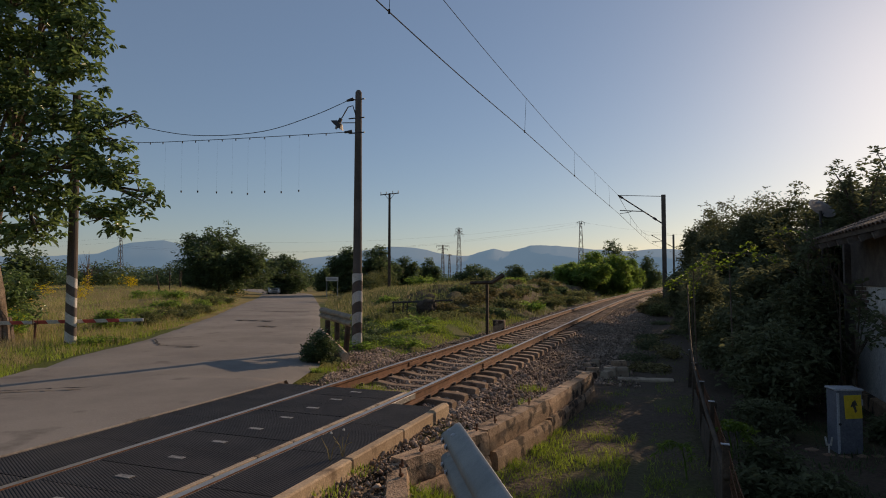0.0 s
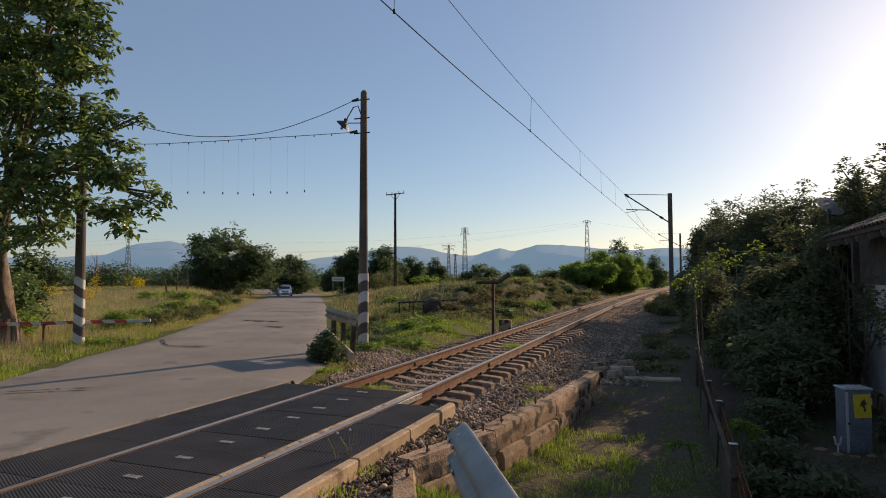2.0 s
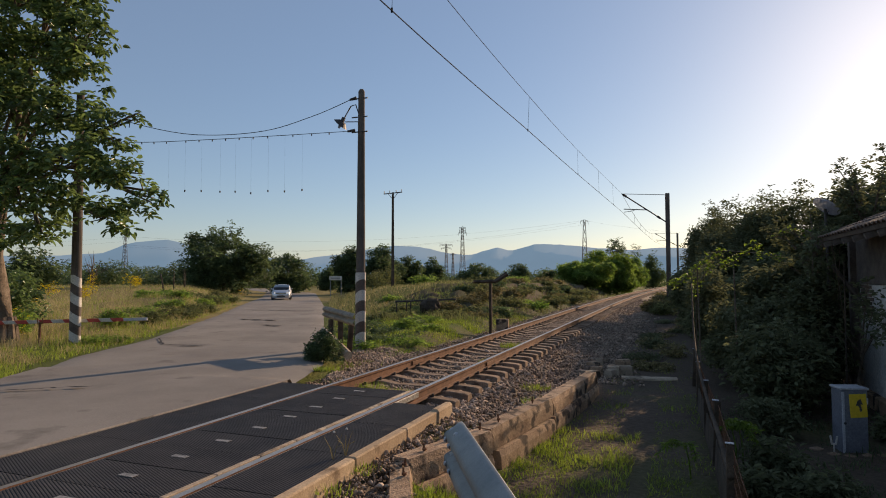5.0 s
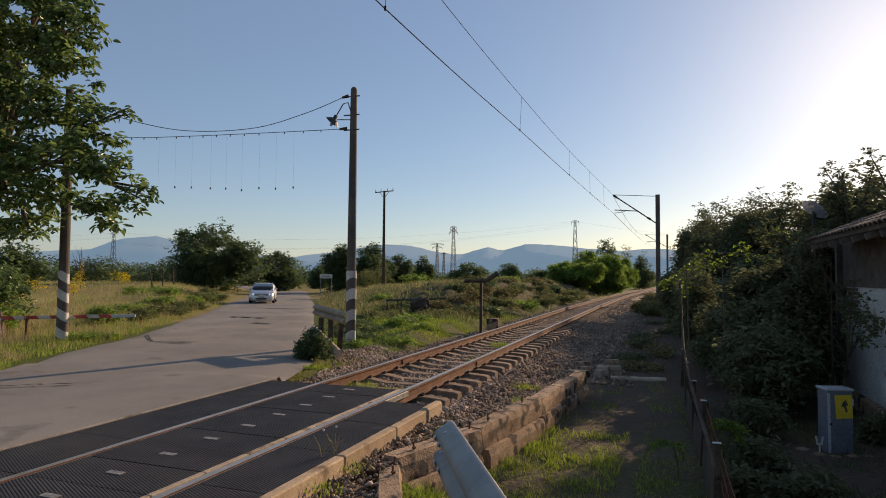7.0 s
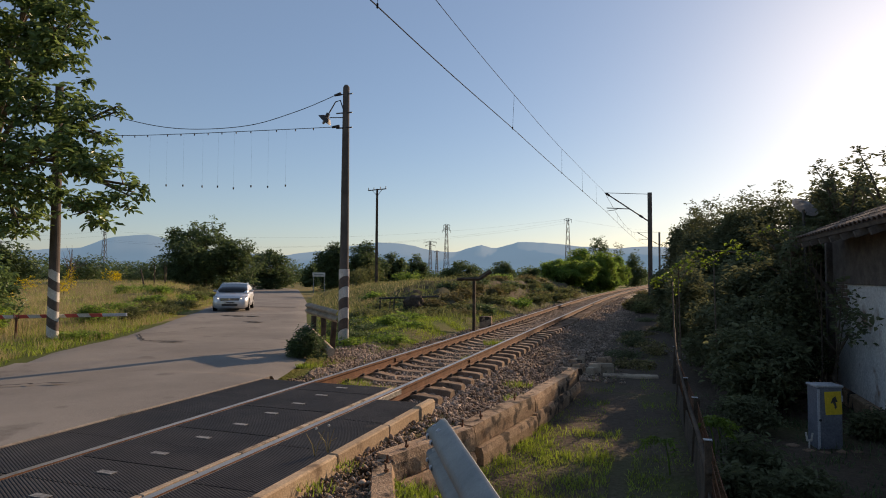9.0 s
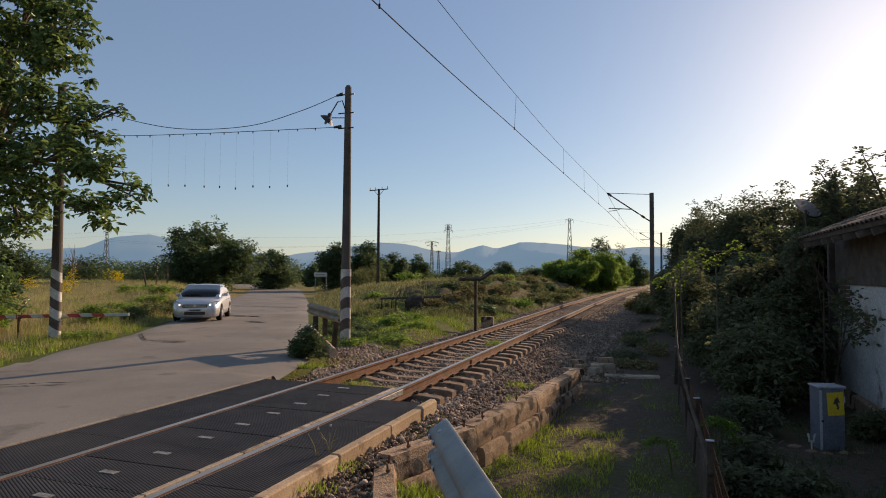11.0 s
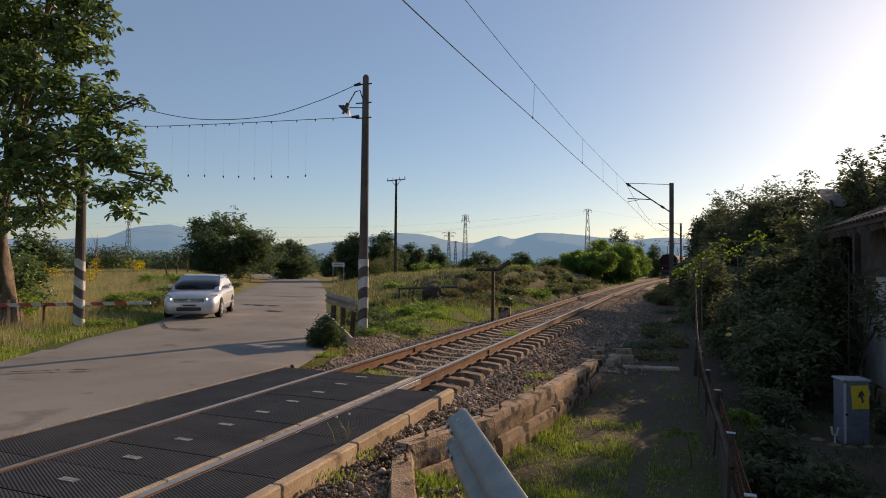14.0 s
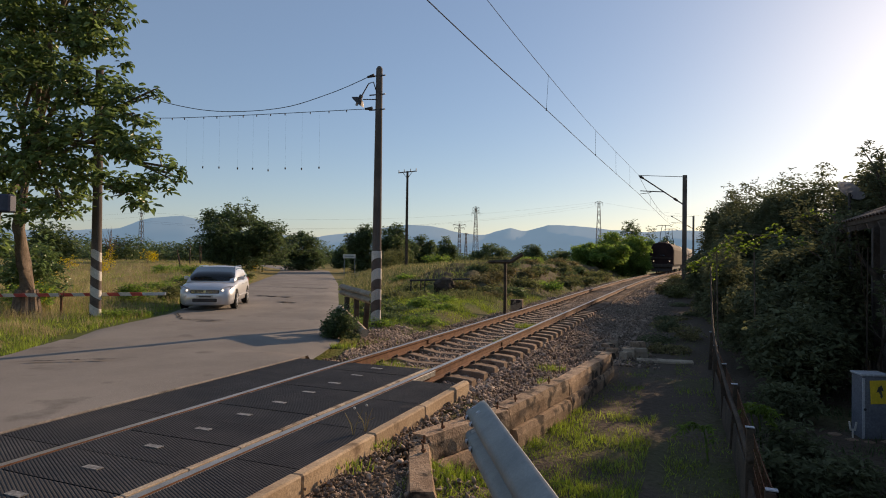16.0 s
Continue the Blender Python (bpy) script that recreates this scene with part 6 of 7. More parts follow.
def rough_block(name, p, q, w, h, z, seed, label, group, mat_=None, chop=0.009):
    """A worn concrete beam lying from p to q, its edges chipped."""
    p, q = Vector((*p, z)), Vector((*q, z))
    d = q - p
    bm = bmesh.new()
    r = bmesh.ops.create_cube(bm, size=1, matrix=Matrix.Diagonal((d.length, w, h, 1)))
    bmesh.ops.subdivide_edges(bm, edges=[e for e in bm.edges if abs((e.verts[0].co - e.verts[1].co).x) > d.length * 0.5], cuts=max(3, int(d.length / 0.12)))
    bmesh.ops.subdivide_edges(bm, edges=[e for e in bm.edges if abs((e.verts[0].co - e.verts[1].co).x) < 1e-4], cuts=2)
    for v in bm.verts:
        # sloped upper shoulders, as on a railway sleeper
        if v.co.z > h * 0.4:
            v.co.y *= 0.78
        n_ = noise.noise_vector(v.co * 8 + Vector((seed * 7.3, 0, 0)))
        edge = (abs(v.co.y) > w * 0.36) + (abs(v.co.z) > h * 0.45) + (abs(v.co.x) > d.length * 0.48)
        v.co += n_ * (chop * (0.2 + 0.35 * edge))
    m = Matrix.Translation((p + q) / 2) @ d.to_track_quat("X", "Z").to_matrix().to_4x4()
    bmesh.ops.transform(bm, matrix=m, verts=bm.verts)
    ob = tagged(part(name, bm, mat_ or M["old_concrete"]), label, "old sleeper", group)
    return ob


def old_sleepers():
    G_ = "old sleepers edging the path"
    lab = "old chipped concrete sleeper edging the path"
    rough_block("old_sleeper", (-2.62, 5.75), (-2.16, 7.15), 0.27, 0.26, -0.24, 1, lab, G_)
    rough_block("old_sleeper", (-2.20, 7.25), (-1.86, 9.35), 0.27, 0.26, -0.25, 2, lab, G_)
    rough_block("old_sleeper", (-1.86, 9.42), (-1.66, 11.4), 0.26, 0.25, -0.27, 3, lab, G_)
    rough_block("old_sleeper", (-1.66, 11.45), (-1.58, 12.7), 0.25, 0.24, -0.30, 4, lab, G_)
    rough_block("old_sleeper", (-2.10, 7.3), (-1.78, 9.2), 0.25, 0.24, -0.51, 5, lab, G_)
    rough_block("old_sleeper", (-1.79, 9.3), (-1.60, 11.3), 0.25, 0.24, -0.50, 6, lab, G_)
    rough_block("old_sleeper", (-1.60, 11.4), (-1.53, 12.6), 0.24, 0.22, -0.53, 7, lab, G_)
    rough_block("old_sleeper", (-2.50, 5.8), (-2.12, 7.1), 0.25, 0.24, -0.50, 8, lab, G_)
    rough_block("old_sleeper", (-2.62, 5.72), (-2.02, 4.45), 0.24, 0.22, -0.26, 9, "old pale concrete sleeper lying askew on the stones", G_)
    for i, (x, y, z) in enumerate([(-2.48, 6.05, -0.1), (-2.38, 6.5, -0.1), (-2.2, 7.1, -0.09), (-2.1, 7.6, -0.09), (-1.95, 8.9, -0.09), (-2.52, 5.62, -0.14), (-2.40, 5.35, -0.14)]):
        b = thing("rusty_bolt", (x, y, z), label="rusty bolt standing out of an old sleeper", category="bolt", group="bolts of the old sleepers")
        part("shank", rd((0, 0, -0.08), (0.01 * (i % 3 - 1), 0, 0.07), 0.011, seg=6), M["rust"], b)
        part("nut", rd((0, 0, 0.0), (0, 0, 0.022), 0.024, seg=6), M["rust"], b)
    rng = random.Random(12)
    for i in range(11):
        x, y = rng.uniform(-1.75, -1.0), rng.uniform(13.6, 16.4)
        if rng.random() < 0.4:
            x -= 0.3
        l = rng.uniform(0.15, 0.36)
        a = rng.uniform(0, 3.14)
        z = gz(x, y) + rng.uniform(0.05, 0.16)
        rough_block("rubble_block", (x, y), (x + l * math.cos(a), y + l * math.sin(a)), rng.uniform(0.14, 0.24), rng.uniform(0.14, 0.24), z, 30 + i, "broken concrete block in a heap beside the path", "broken blocks by the path", M["concrete"] if i % 2 else None)
    rough_block("stone_slab", (-1.15, 14.75), (0.05, 14.9), 0.24, 0.08, -0.60, 60, "flat pale stone slab across the path", "slabs in the path", M["concrete"], 0.015)


old_sleepers()


def wall_sapling():
    """A thin plum sapling whose spreading boughs hide much of the white wall."""
    rng = np.random.default_rng(64)
    x, y = 3.15, 12.95
    g = gz(x, y)
    root = thing("sapling", (x, y, g), label="thin dark plum sapling spreading against the white wall", category="tree")
    tips = [(0.0, 0.1, 1.95), (-0.05, -0.5, 1.85), (-0.1, -1.1, 1.75), (-0.12, -1.7, 1.6), (-0.05, -1.5, 1.45), (-0.45, 0.1, 1.45), (-0.62, -0.1, 1.3), (-0.1, -2.1, 1.75), (0.0, -0.4, 2.2), (-0.2, -1.3, 2.3)]
    stems = [[(0, 0, -0.1), (-0.06, 0.05, 0.5), (0.02, 0, 1.0), (-0.03, -0.1, 1.5)]]
    for e in tips:
        m = Vector((0.0, 0.0, 0.9)).lerp(Vector(e), 0.5) + Vector((0, 0, 0.12))
        stems.append([(0.0, 0.0, 0.75 + 0.03 * len(stems)), m, e])
    mesh_part("trunk", to_mesh("trunk", *tube(stems[0], [0.028, 0.022, 0.016, 0.010], 6), M["bark"]), root)
    for q in stems[1:]:
        mesh_part("bough", to_mesh("bough", *tube(q, [0.014, 0.010, 0.005], 6), M["bark"]), root)
    C = np.array([Vector(q[-1]).lerp(Vector(q[-2]), float(rng.random()) * 0.8) + Vector(rng.normal(0, 0.10, 3)) for q in stems[1:] for _ in range(8)])
    mesh_part("crown", leaf_mesh("crown", C, 0.10, M["leaf_hedge"], rng, 0.3, 1.7, 5, 0.5), root)


def eaves_creeper():
    """Creeper hanging over the end of the eaves."""
    rng = np.random.default_rng(65)
    root = thing("creeper", label="dark green creeper hanging over the tiled eaves", category="vine", group="vines on the hedge")
    tubes, C = [], []
    for i in range(4):
        y = 13.9 - 0.22 * i
        top = Vector((2.75 + 0.1 * (i % 3), y, 2.52))
        line = smooth_path([(3.1, y + 0.2, -0.5), (2.95, y + 0.1, 1.2), top, (2.5, y - 0.05, 2.3), (2.46, y - 0.08, 2.3 - rng.uniform(0.25, 0.75))], 16)
        tubes.append(tube(line, [0.008] * 16, 4))
        C += [p + Vector(rng.normal(0, 0.06, 3)) for p in line[6:] for _ in range(2)]
    mesh_part("stem", to_mesh("stem", *joined(tubes), M["bark"]), root)
    mesh_part("leaves", leaf_mesh("leaves", np.array(C), 0.09, M["leaf_hedge"], rng, 0.6, 1.4, 5, 0.5), root)


eaves_creeper()
wall_sapling()
for x, y, h in ((2.75, 12.3, 2.6), (0.42, 13.4, 2.2)):
    v, f = tube([(x, y, gz(x, y) - 0.2), (x + 0.02, y, gz(x, y) + h)], [0.014, 0.011], 6)
    tagged(mesh_part("vine_stake", to_mesh("vine_stake", v, f, M["dark_wood"])), "thin weathered timber stake holding up vines", "stake", "vine stakes")

# ---- car ----


def loft(sections, close=True):
    """A skin over sections of equal point count."""
    V, Fc = [], []
    k = len(sections[0])
    for i, s in enumerate(sections):
        V += list(s)
        if i:
            o = i * k
            Fc += [(o - k + j, o - k + (j + 1) % k, o + (j + 1) % k, o + j) for j in range(k)]
    if close:
        Fc += [tuple(range(k))[::-1], tuple((len(sections) - 1) * k + j for j in range(k))]
    return V, Fc


def body_section(x, w, zb, zt, crown):
    """Cross section of the lower body at x: half width w, from zb to the shoulder zt."""
    h = zt - zb
    half = [(0.80 * w, zb), (0.95 * w, zb + 0.05), (0.99 * w, zb + 0.3 * h), (w, zb + 0.55 * h), (0.975 * w, zb + 0.80 * h), (0.90 * w, zt), (0.6 * w, zt + crown * 0.7), (0.25 * w, zt + crown)]
    return [(x, y, z) for y, z in half] + [(x, -y, z) for y, z in half[::-1]]


WHEELS = []


def car():
    """Estate car; its front bumper is at the origin and it points to +x."""
    root = thing("car", label="silver estate car with lit headlights on the road", category="car")
    S = [(0.0, 0.58, 0.21, 0.58, 0.02), (-0.06, 0.72, 0.17, 0.66, 0.03), (-0.18, 0.81, 0.15, 0.73, 0.04), (-0.45, 0.88, 0.15, 0.81, 0.06), (-0.8, 0.895, 0.18, 0.85, 0.05), (-1.12, 0.90, 0.18, 0.89, 0.045),
         (-1.35, 0.90, 0.18, 0.96, 0.02), (-2.2, 0.905, 0.18, 0.97, 0.0), (-3.2, 0.905, 0.18, 0.985, 0.0), (-4.0, 0.895, 0.19, 1.0, 0.0), (-4.45, 0.85, 0.24, 1.0, 0.0), (-4.62, 0.78, 0.30, 0.96, 0.0), (-4.68, 0.70, 0.36, 0.9, 0.0)]
    V, Fc = loft([body_section(*s) for s in S])
    body = mesh_part("body", to_mesh("body", V, Fc, M["silver"], True), root)
    # cabin: roof shell over pillars
    C = [(-0.98, 0.80, 0.90, 0.925, 0.78), (-1.40, 0.82, 0.94, 1.14, 0.74), (-1.92, 0.825, 0.96, 1.37, 0.67), (-2.25, 0.825, 0.96, 1.43, 0.64), (-3.0, 0.825, 0.96, 1.455, 0.63), (-3.8, 0.80, 0.97, 1.43, 0.62), (-4.25, 0.77, 0.97, 1.36, 0.61), (-4.5, 0.74, 0.97, 1.12, 0.64), (-4.58, 0.71, 0.96, 0.99, 0.67)]
    secs = []
    for x, wb, zb, zt, wt in C:
        half = [(wb, zb - 0.03), (wb * 0.985, zb + (zt - zb) * 0.35), (wt + (wb - wt) * 0.35, zt - (zt - zb) * 0.22), (wt, zt - 0.035 * min(1, (zt - zb) * 4)), (wt * 0.6, zt), (wt * 0.2, zt + 0.012)]
        secs.append([(x, y, z) for y, z in half] + [(x, -y, z) for y, z in half[::-1]])
    V, Fc = loft(secs)
    cabin = mesh_part("roof", to_mesh("roof", V, Fc, M["silver"], True), root)

    def pane(name, pts, out, thick=0.012):
        """A slightly proud glass pane on the cabin."""
        o = Vector(out)
        v = [Vector(p) + o * 0.014 for p in pts] + [Vector(p) - o * thick for p in pts]
        k = len(pts)
        f = [tuple(range(k)), tuple(range(k, 2 * k))[::-1]] + [(i, k + i, k + (i + 1) % k, (i + 1) % k) for i in range(k)]
        mesh_part(name, to_mesh(name, v, f, M["car_glass"]), cabin, "dark tinted glass")

    # windscreen in a bent strip
    strip = []
    for f, x, z, w in ((0, -1.0, 0.935, 0.775), (0.5, -1.44, 1.165, 0.735), (1, -1.99, 1.40, 0.665)):
        strip.append([(x - 0.10 * abs(t) ** 2, w * t, z - 0.02 * abs(t) ** 2) for t in np.linspace(-1, 1, 9)])
    V = [Vector(p) + Vector((0.028, 0, 0.032)) for r in strip for p in r] + [Vector(p) for r in strip for p in r]
    Fc = [(r * 9 + i, r * 9 + i + 1, r * 9 + i + 10, r * 9 + i + 9) for r in range(2) for i in range(8)]
    Fc += [(a + 27, d_ + 27, c + 27, b + 27) for a, b, c, d_ in Fc]
    rim = list(range(9)) + [17, 26] + list(range(25, 17, -1)) + [9]
    Fc += [(rim[i], rim[i] + 27, rim[(i + 1) % len(rim)] + 27, rim[(i + 1) % len(rim)]) for i in range(len(rim))]
    mesh_part("windscreen", to_mesh("windscreen", V, Fc, M["car_glass"], True), cabin, "dark windscreen")
    for s in (-1, 1):
        y0, y1 = 0.812 * s, 0.668 * s
        n = (0, s, 0.35)
        pane("side_window", [(-1.62, y0, 1.02), (-2.55, y0, 1.02), (-2.55, y1, 1.37), (-2.1, y1, 1.36)], n)
        pane("side_window", [(-2.62, y0, 1.02), (-3.45, y0, 1.03), (-3.42, y1, 1.37), (-2.62, y1, 1.375)], n)
        pane("side_window", [(-3.52, y0 * 0.995, 1.04), (-4.22, y0 * 0.97, 1.07), (-4.05, y1 * 0.99, 1.31), (-3.5, y1, 1.36)], n)
        # roof rail
        v, f = tube([(-2.15, 0.62 * s, 1.41), (-2.3, 0.625 * s, 1.445), (-3.8, 0.615 * s, 1.445), (-4.0, 0.61 * s, 1.39)], [0.016] * 4, 6)
        mesh_part("roof_rail", to_mesh("roof_rail", v, f, M["chrome"]), root)
        # mirror
        bm = bmesh.new()
        box(bm, (0.10, 0.17, 0.12), (-1.72, 0.955 * s, 1.03), pose(0, 0, 0, 0, 0, 8 * s), 0.03)
        rod(bm, (-1.72, 0.80 * s, 0.98), (-1.72, 0.95 * s, 1.0), 0.03)
        part("door_mirror", bm, M["silver"], root)
        # headlamp: swept-back lens with a lit reflector
        pts = [(-0.13, 0.43 * s, 0.63), (-0.20, 0.60 * s, 0.60), (-0.30, 0.74 * s, 0.63), (-0.52, 0.845 * s, 0.78), (-0.40, 0.72 * s, 0.78), (-0.20, 0.50 * s, 0.72)]
        v = [Vector(p) + Vector((0.13, 0.02 * s, 0.02)) for p in pts] + [Vector(p) - Vector((0.03, 0, 0)) for p in pts]
        k = len(pts)
        f = [tuple(range(k)), tuple(range(k, 2 * k))] + [(i, k + i, k + (i + 1) % k, (i + 1) % k) for i in range(k)]
        head = mesh_part("headlight", to_mesh("headlight", v, f, M["lamp_glass"]), root, "lit clear headlight")
        part("bulb", rd((-0.06, 0.57 * s, 0.665), (-0.02, 0.57 * s, 0.665), 0.028, 0.034, 12), M["lamp_on"], head, "glowing lamp")
        part("fog_light", rd((-0.16, 0.66 * s, 0.36), (-0.06, 0.64 * s, 0.36), 0.06, 0.055, 10), M["chrome"], root)
        part("door_handle", bx((0.2, 0.03, 0.03), (-2.35, 0.915 * s, 0.80), None, 0.008), M["silver"], root)
        part("door_handle", bx((0.2, 0.03, 0.03), (-3.2, 0.915 * s, 0.81), None, 0.008), M["silver"], root)
        part("tail_light", bx((0.12, 0.2, 0.22), (-4.52, 0.72 * s, 0.88), pose(0, 0, 0, 0, 0, 20 * s), 0.03), M["red"], root)
        part("side_strip", bx((2.2, 0.02, 0.05), (-2.5, 0.908 * s, 0.42), None, 0.006), M["silver"], root)
        for x in (-0.93, -3.63):
            # arch, then the wheel
            bm = bmesh.new()
            bmesh.ops.create_cone(bm, cap_ends=True, segments=24, radius1=0.355, radius2=0.355, depth=0.03, matrix=Matrix.Translation((x, 0.892 * s, 0.33)) @ Euler((math.pi / 2, 0, 0)).to_matrix().to_4x4())
            part("wheel_arch", bm, M["tyre"], root, "dark wheel arch")
            wheel = thing("wheel")
            wheel.parent = root
            wheel.matrix_basis = pose(x, 0.812 * s, 0.318)
            WHEELS.append((wheel, x, 0.812 * s))
            bm = bmesh.new()
            ring = [(0.318, -0.08), (0.318, 0.08), (0.29, 0.105), (0.225, 0.10), (0.21, 0.06), (0.21, -0.06), (0.225, -0.1), (0.29, -0.105)]
            vs = [[bm.verts.new((r * math.cos(a), t, r * math.sin(a))) for r, t in ring] for a in np.linspace(0, 2 * math.pi, 25)[:-1]]
            for i in range(24):
                for j in range(8):
                    bm.faces.new((vs[i][j], vs[i][(j + 1) % 8], vs[(i + 1) % 24][(j + 1) % 8], vs[(i + 1) % 24][j]))
            part("tyre", bm, M["tyre"], wheel, "black tyre")
            bm = bmesh.new()
            for i in range(7):
                a = 2 * math.pi * i / 7
                box(bm, (0.19, 0.03, 0.05), (0.11 * math.cos(a), 0.098 * s, 0.11 * math.sin(a)), Matrix.Rotation(-a, 4, "Y"))
            rod(bm, (0, 0.06 * s, 0), (0, 0.122 * s, 0), 0.06, 0.05, 12)
            rod(bm, (0, -0.03 * s, 0), (0, 0.07 * s, 0), 0.212, 0.212, 20)
            part("rim", bm, M["alloy"], wheel, "silver alloy rim")
    # front: grille, badge, air intake, plate
    grille = part("grille", bx((0.06, 0.92, 0.13), (-0.025, 0, 0.615), pose(0, 0, 0, 0, -22, 0), 0.02), M["black"], root)
    for z in (0.585, 0.615, 0.645):
        part("slat", bx((0.015, 0.86, 0.016), (0.012 - (z - 0.585) * 0.4, 0, z)), M["chrome"], grille)
    part("badge", rd((-0.005, 0, 0.63), (0.02, 0, 0.63), 0.05, 0.045, 14), M["chrome"], root, "round plain chrome badge")
    part("air_intake", bx((0.08, 0.78, 0.12), (-0.02, 0, 0.33), None, 0.02), M["black"], root)
    part("lower_lip", bx((0.16, 1.25, 0.05), (-0.10, 0, 0.22), None, 0.02), M["silver"], root)
    plate = part("number_plate", bx((0.015, 0.52, 0.115), (0.016, 0, 0.455), None, 0.003), M["white"], root)
    part("character_bar", bx((0.004, 0.38, 0.045), (0.026, 0.01, 0.455)), M["black"], plate)
    part("bonnet_line", bx((0.02, 1.1, 0.006), (-1.07, 0, 0.945), None), M["black"], root)
    for y in (-0.25, 0.3):
        part("wiper", rd((-1.08, y, 0.985), (-1.28, y + 0.42, 1.105), 0.01, seg=5), M["black"], root)
    part("aerial", rd((-3.95, 0, 1.43), (-4.12, 0, 1.52), 0.012, 0.006, 5), M["black"], root)
    return root


CAR = car()

# ---- train ----


def coach_body(L, w, roof, prof_z):
    half = [(w * 0.92, 0.95), (w, 1.15), (w, prof_z), (w * 0.93, prof_z + 0.35), (w * 0.72, roof - 0.18), (w * 0.35, roof)]
    ring = half + [(-a, b) for a, b in half[::-1]]
    return [[(a * k, y, b if b < prof_z else prof_z + (b - prof_z) * kz) for a, b in ring] for y, k, kz in ((0.0, 0.86, 0.86), (0.12, 0.96, 0.97), (0.6, 1, 1), (L - 0.6, 1, 1), (L - 0.1, 0.96, 0.97), (L, 0.9, 0.9))]


def locomotive():
    """Its front buffer beam is at the origin; it runs towards -y."""
    root = thing("locomotive", label="dark red electric locomotive with lit lamps and raised pantographs", category="locomotive")
    V, Fc = loft(coach_body(15.5, 1.5, 3.95, 3.0))
    mesh_part("body", to_mesh("body", V, Fc, M["loco"], False), root)
    for s in (-1, 1):
        V = [(0.12 * s, -0.02, 2.25), (1.12 * s, 0.05, 2.25), (1.05 * s, 0.12, 3.02), (0.12 * s, 0.10, 3.05)]
        V = V + [(x, y + 0.06, z) for x, y, z in V]
        mesh_part("cab_window", to_mesh("cab_window", V, [(0, 1, 2, 3), (7, 6, 5, 4)] + [(i, 4 + i, 4 + (i + 1) % 4, (i + 1) % 4) for i in range(4)], M["car_glass"]), root, "dark cab window")
        part("headlamp", rd((0.98 * s, -0.06, 1.55), (0.98 * s, 0.05, 1.55), 0.065, 0.065, 12), M["loco_lamp"], root, "glowing headlamp")
        part("buffer", rd((0.87 * s, -0.55, 1.05), (0.87 * s, -0.47, 1.05), 0.24, 0.24, 14), M["dark_steel"], root)
        part("buffer_shank", rd((0.87 * s, -0.5, 1.05), (0.87 * s, 0.1, 1.05), 0.10, 0.13, 10), M["dark_steel"], root)
        part("step", bx((0.4, 0.25, 0.05), (1.15 * s, 0.1, 0.45), None, 0.01), M["dark_steel"], root)
        for y in (1.6, 4.2, 11.2, 13.8):
            part("wheel", rd((0.70 * s, y, 0.55), (0.83 * s, y, 0.55), 0.55, 0.55, 20), M["dark_steel"], root)
    part("buffer_beam", bx((2.7, 0.2, 0.45), (0, 0.05, 0.98), None, 0.02), M["dark_steel"], root)
    part("coupling", rd((0, -0.3, 1.0), (0, 0.0, 0.95), 0.06), M["dark_steel"], root)
    part("plough", bx((2.5, 0.12, 0.38), (0, 0.1, 0.40), pose(0, 0, 0, -12, 0, 0), 0.02), M["dark_steel"], root)
    part("waist_band", bx((2.35, 0.03, 0.10), (0, -0.02, 1.95), None, 0.01), M["dark_steel"], root)
    part("underframe", bx((2.5, 14.0, 0.5), (0, 7.8, 0.72), None, 0.03), M["dark_steel"], root)
    for y in (2.2, 12.6):
        pan = joined([tube([(s * 0.5, y + 0.6, 3.95), (s * 0.35, y - 0.6, 5.0), (s * 0.2, y + 0.3, 6.25)], [0.045] * 3, 6) for s in (-1, 1)] + [tube([(-0.98, y + 0.3, 6.1), (-0.65, y + 0.3, 6.3), (0.65, y + 0.3, 6.3), (0.98, y + 0.3, 6.1)], [0.045] * 4, 6)])
        mesh_part("pantograph", to_mesh("pantograph", *pan, M["dark_steel"]), root)
        part("roof_gear", bx((1.2, 1.8, 0.22), (0, y + 0.2, 3.98), None, 0.03), M["dark_steel"], root)
    return root


def coach():
    root = thing("railway_coach", label="pale railway coach behind the locomotive", category="coach")
    V, Fc = loft(coach_body(24.0, 1.42, 3.9, 2.95))
    mesh_part("body", to_mesh("body", V, Fc, M["coach"], False), root)
    for s in (-1, 1):
        for i in range(9):
            part("window", bx((0.03, 1.3, 0.85), (1.425 * s, 3.2 + 2.2 * i, 2.4), None, 0.01), M["black"], root)
        for y in (2.5, 5.0, 19.0, 21.5):
            part("wheel", rd((0.70 * s, y, 0.46), (0.83 * s, y, 0.46), 0.46, 0.46, 18), M["dark_steel"], root)
    part("underframe", bx((2.4, 22.5, 0.4), (0, 12, 0.75), None, 0.03), M["dark_steel"], root)
    return root


LOCO, COACH = locomotive(), coach()

# ---- grass and weeds ----


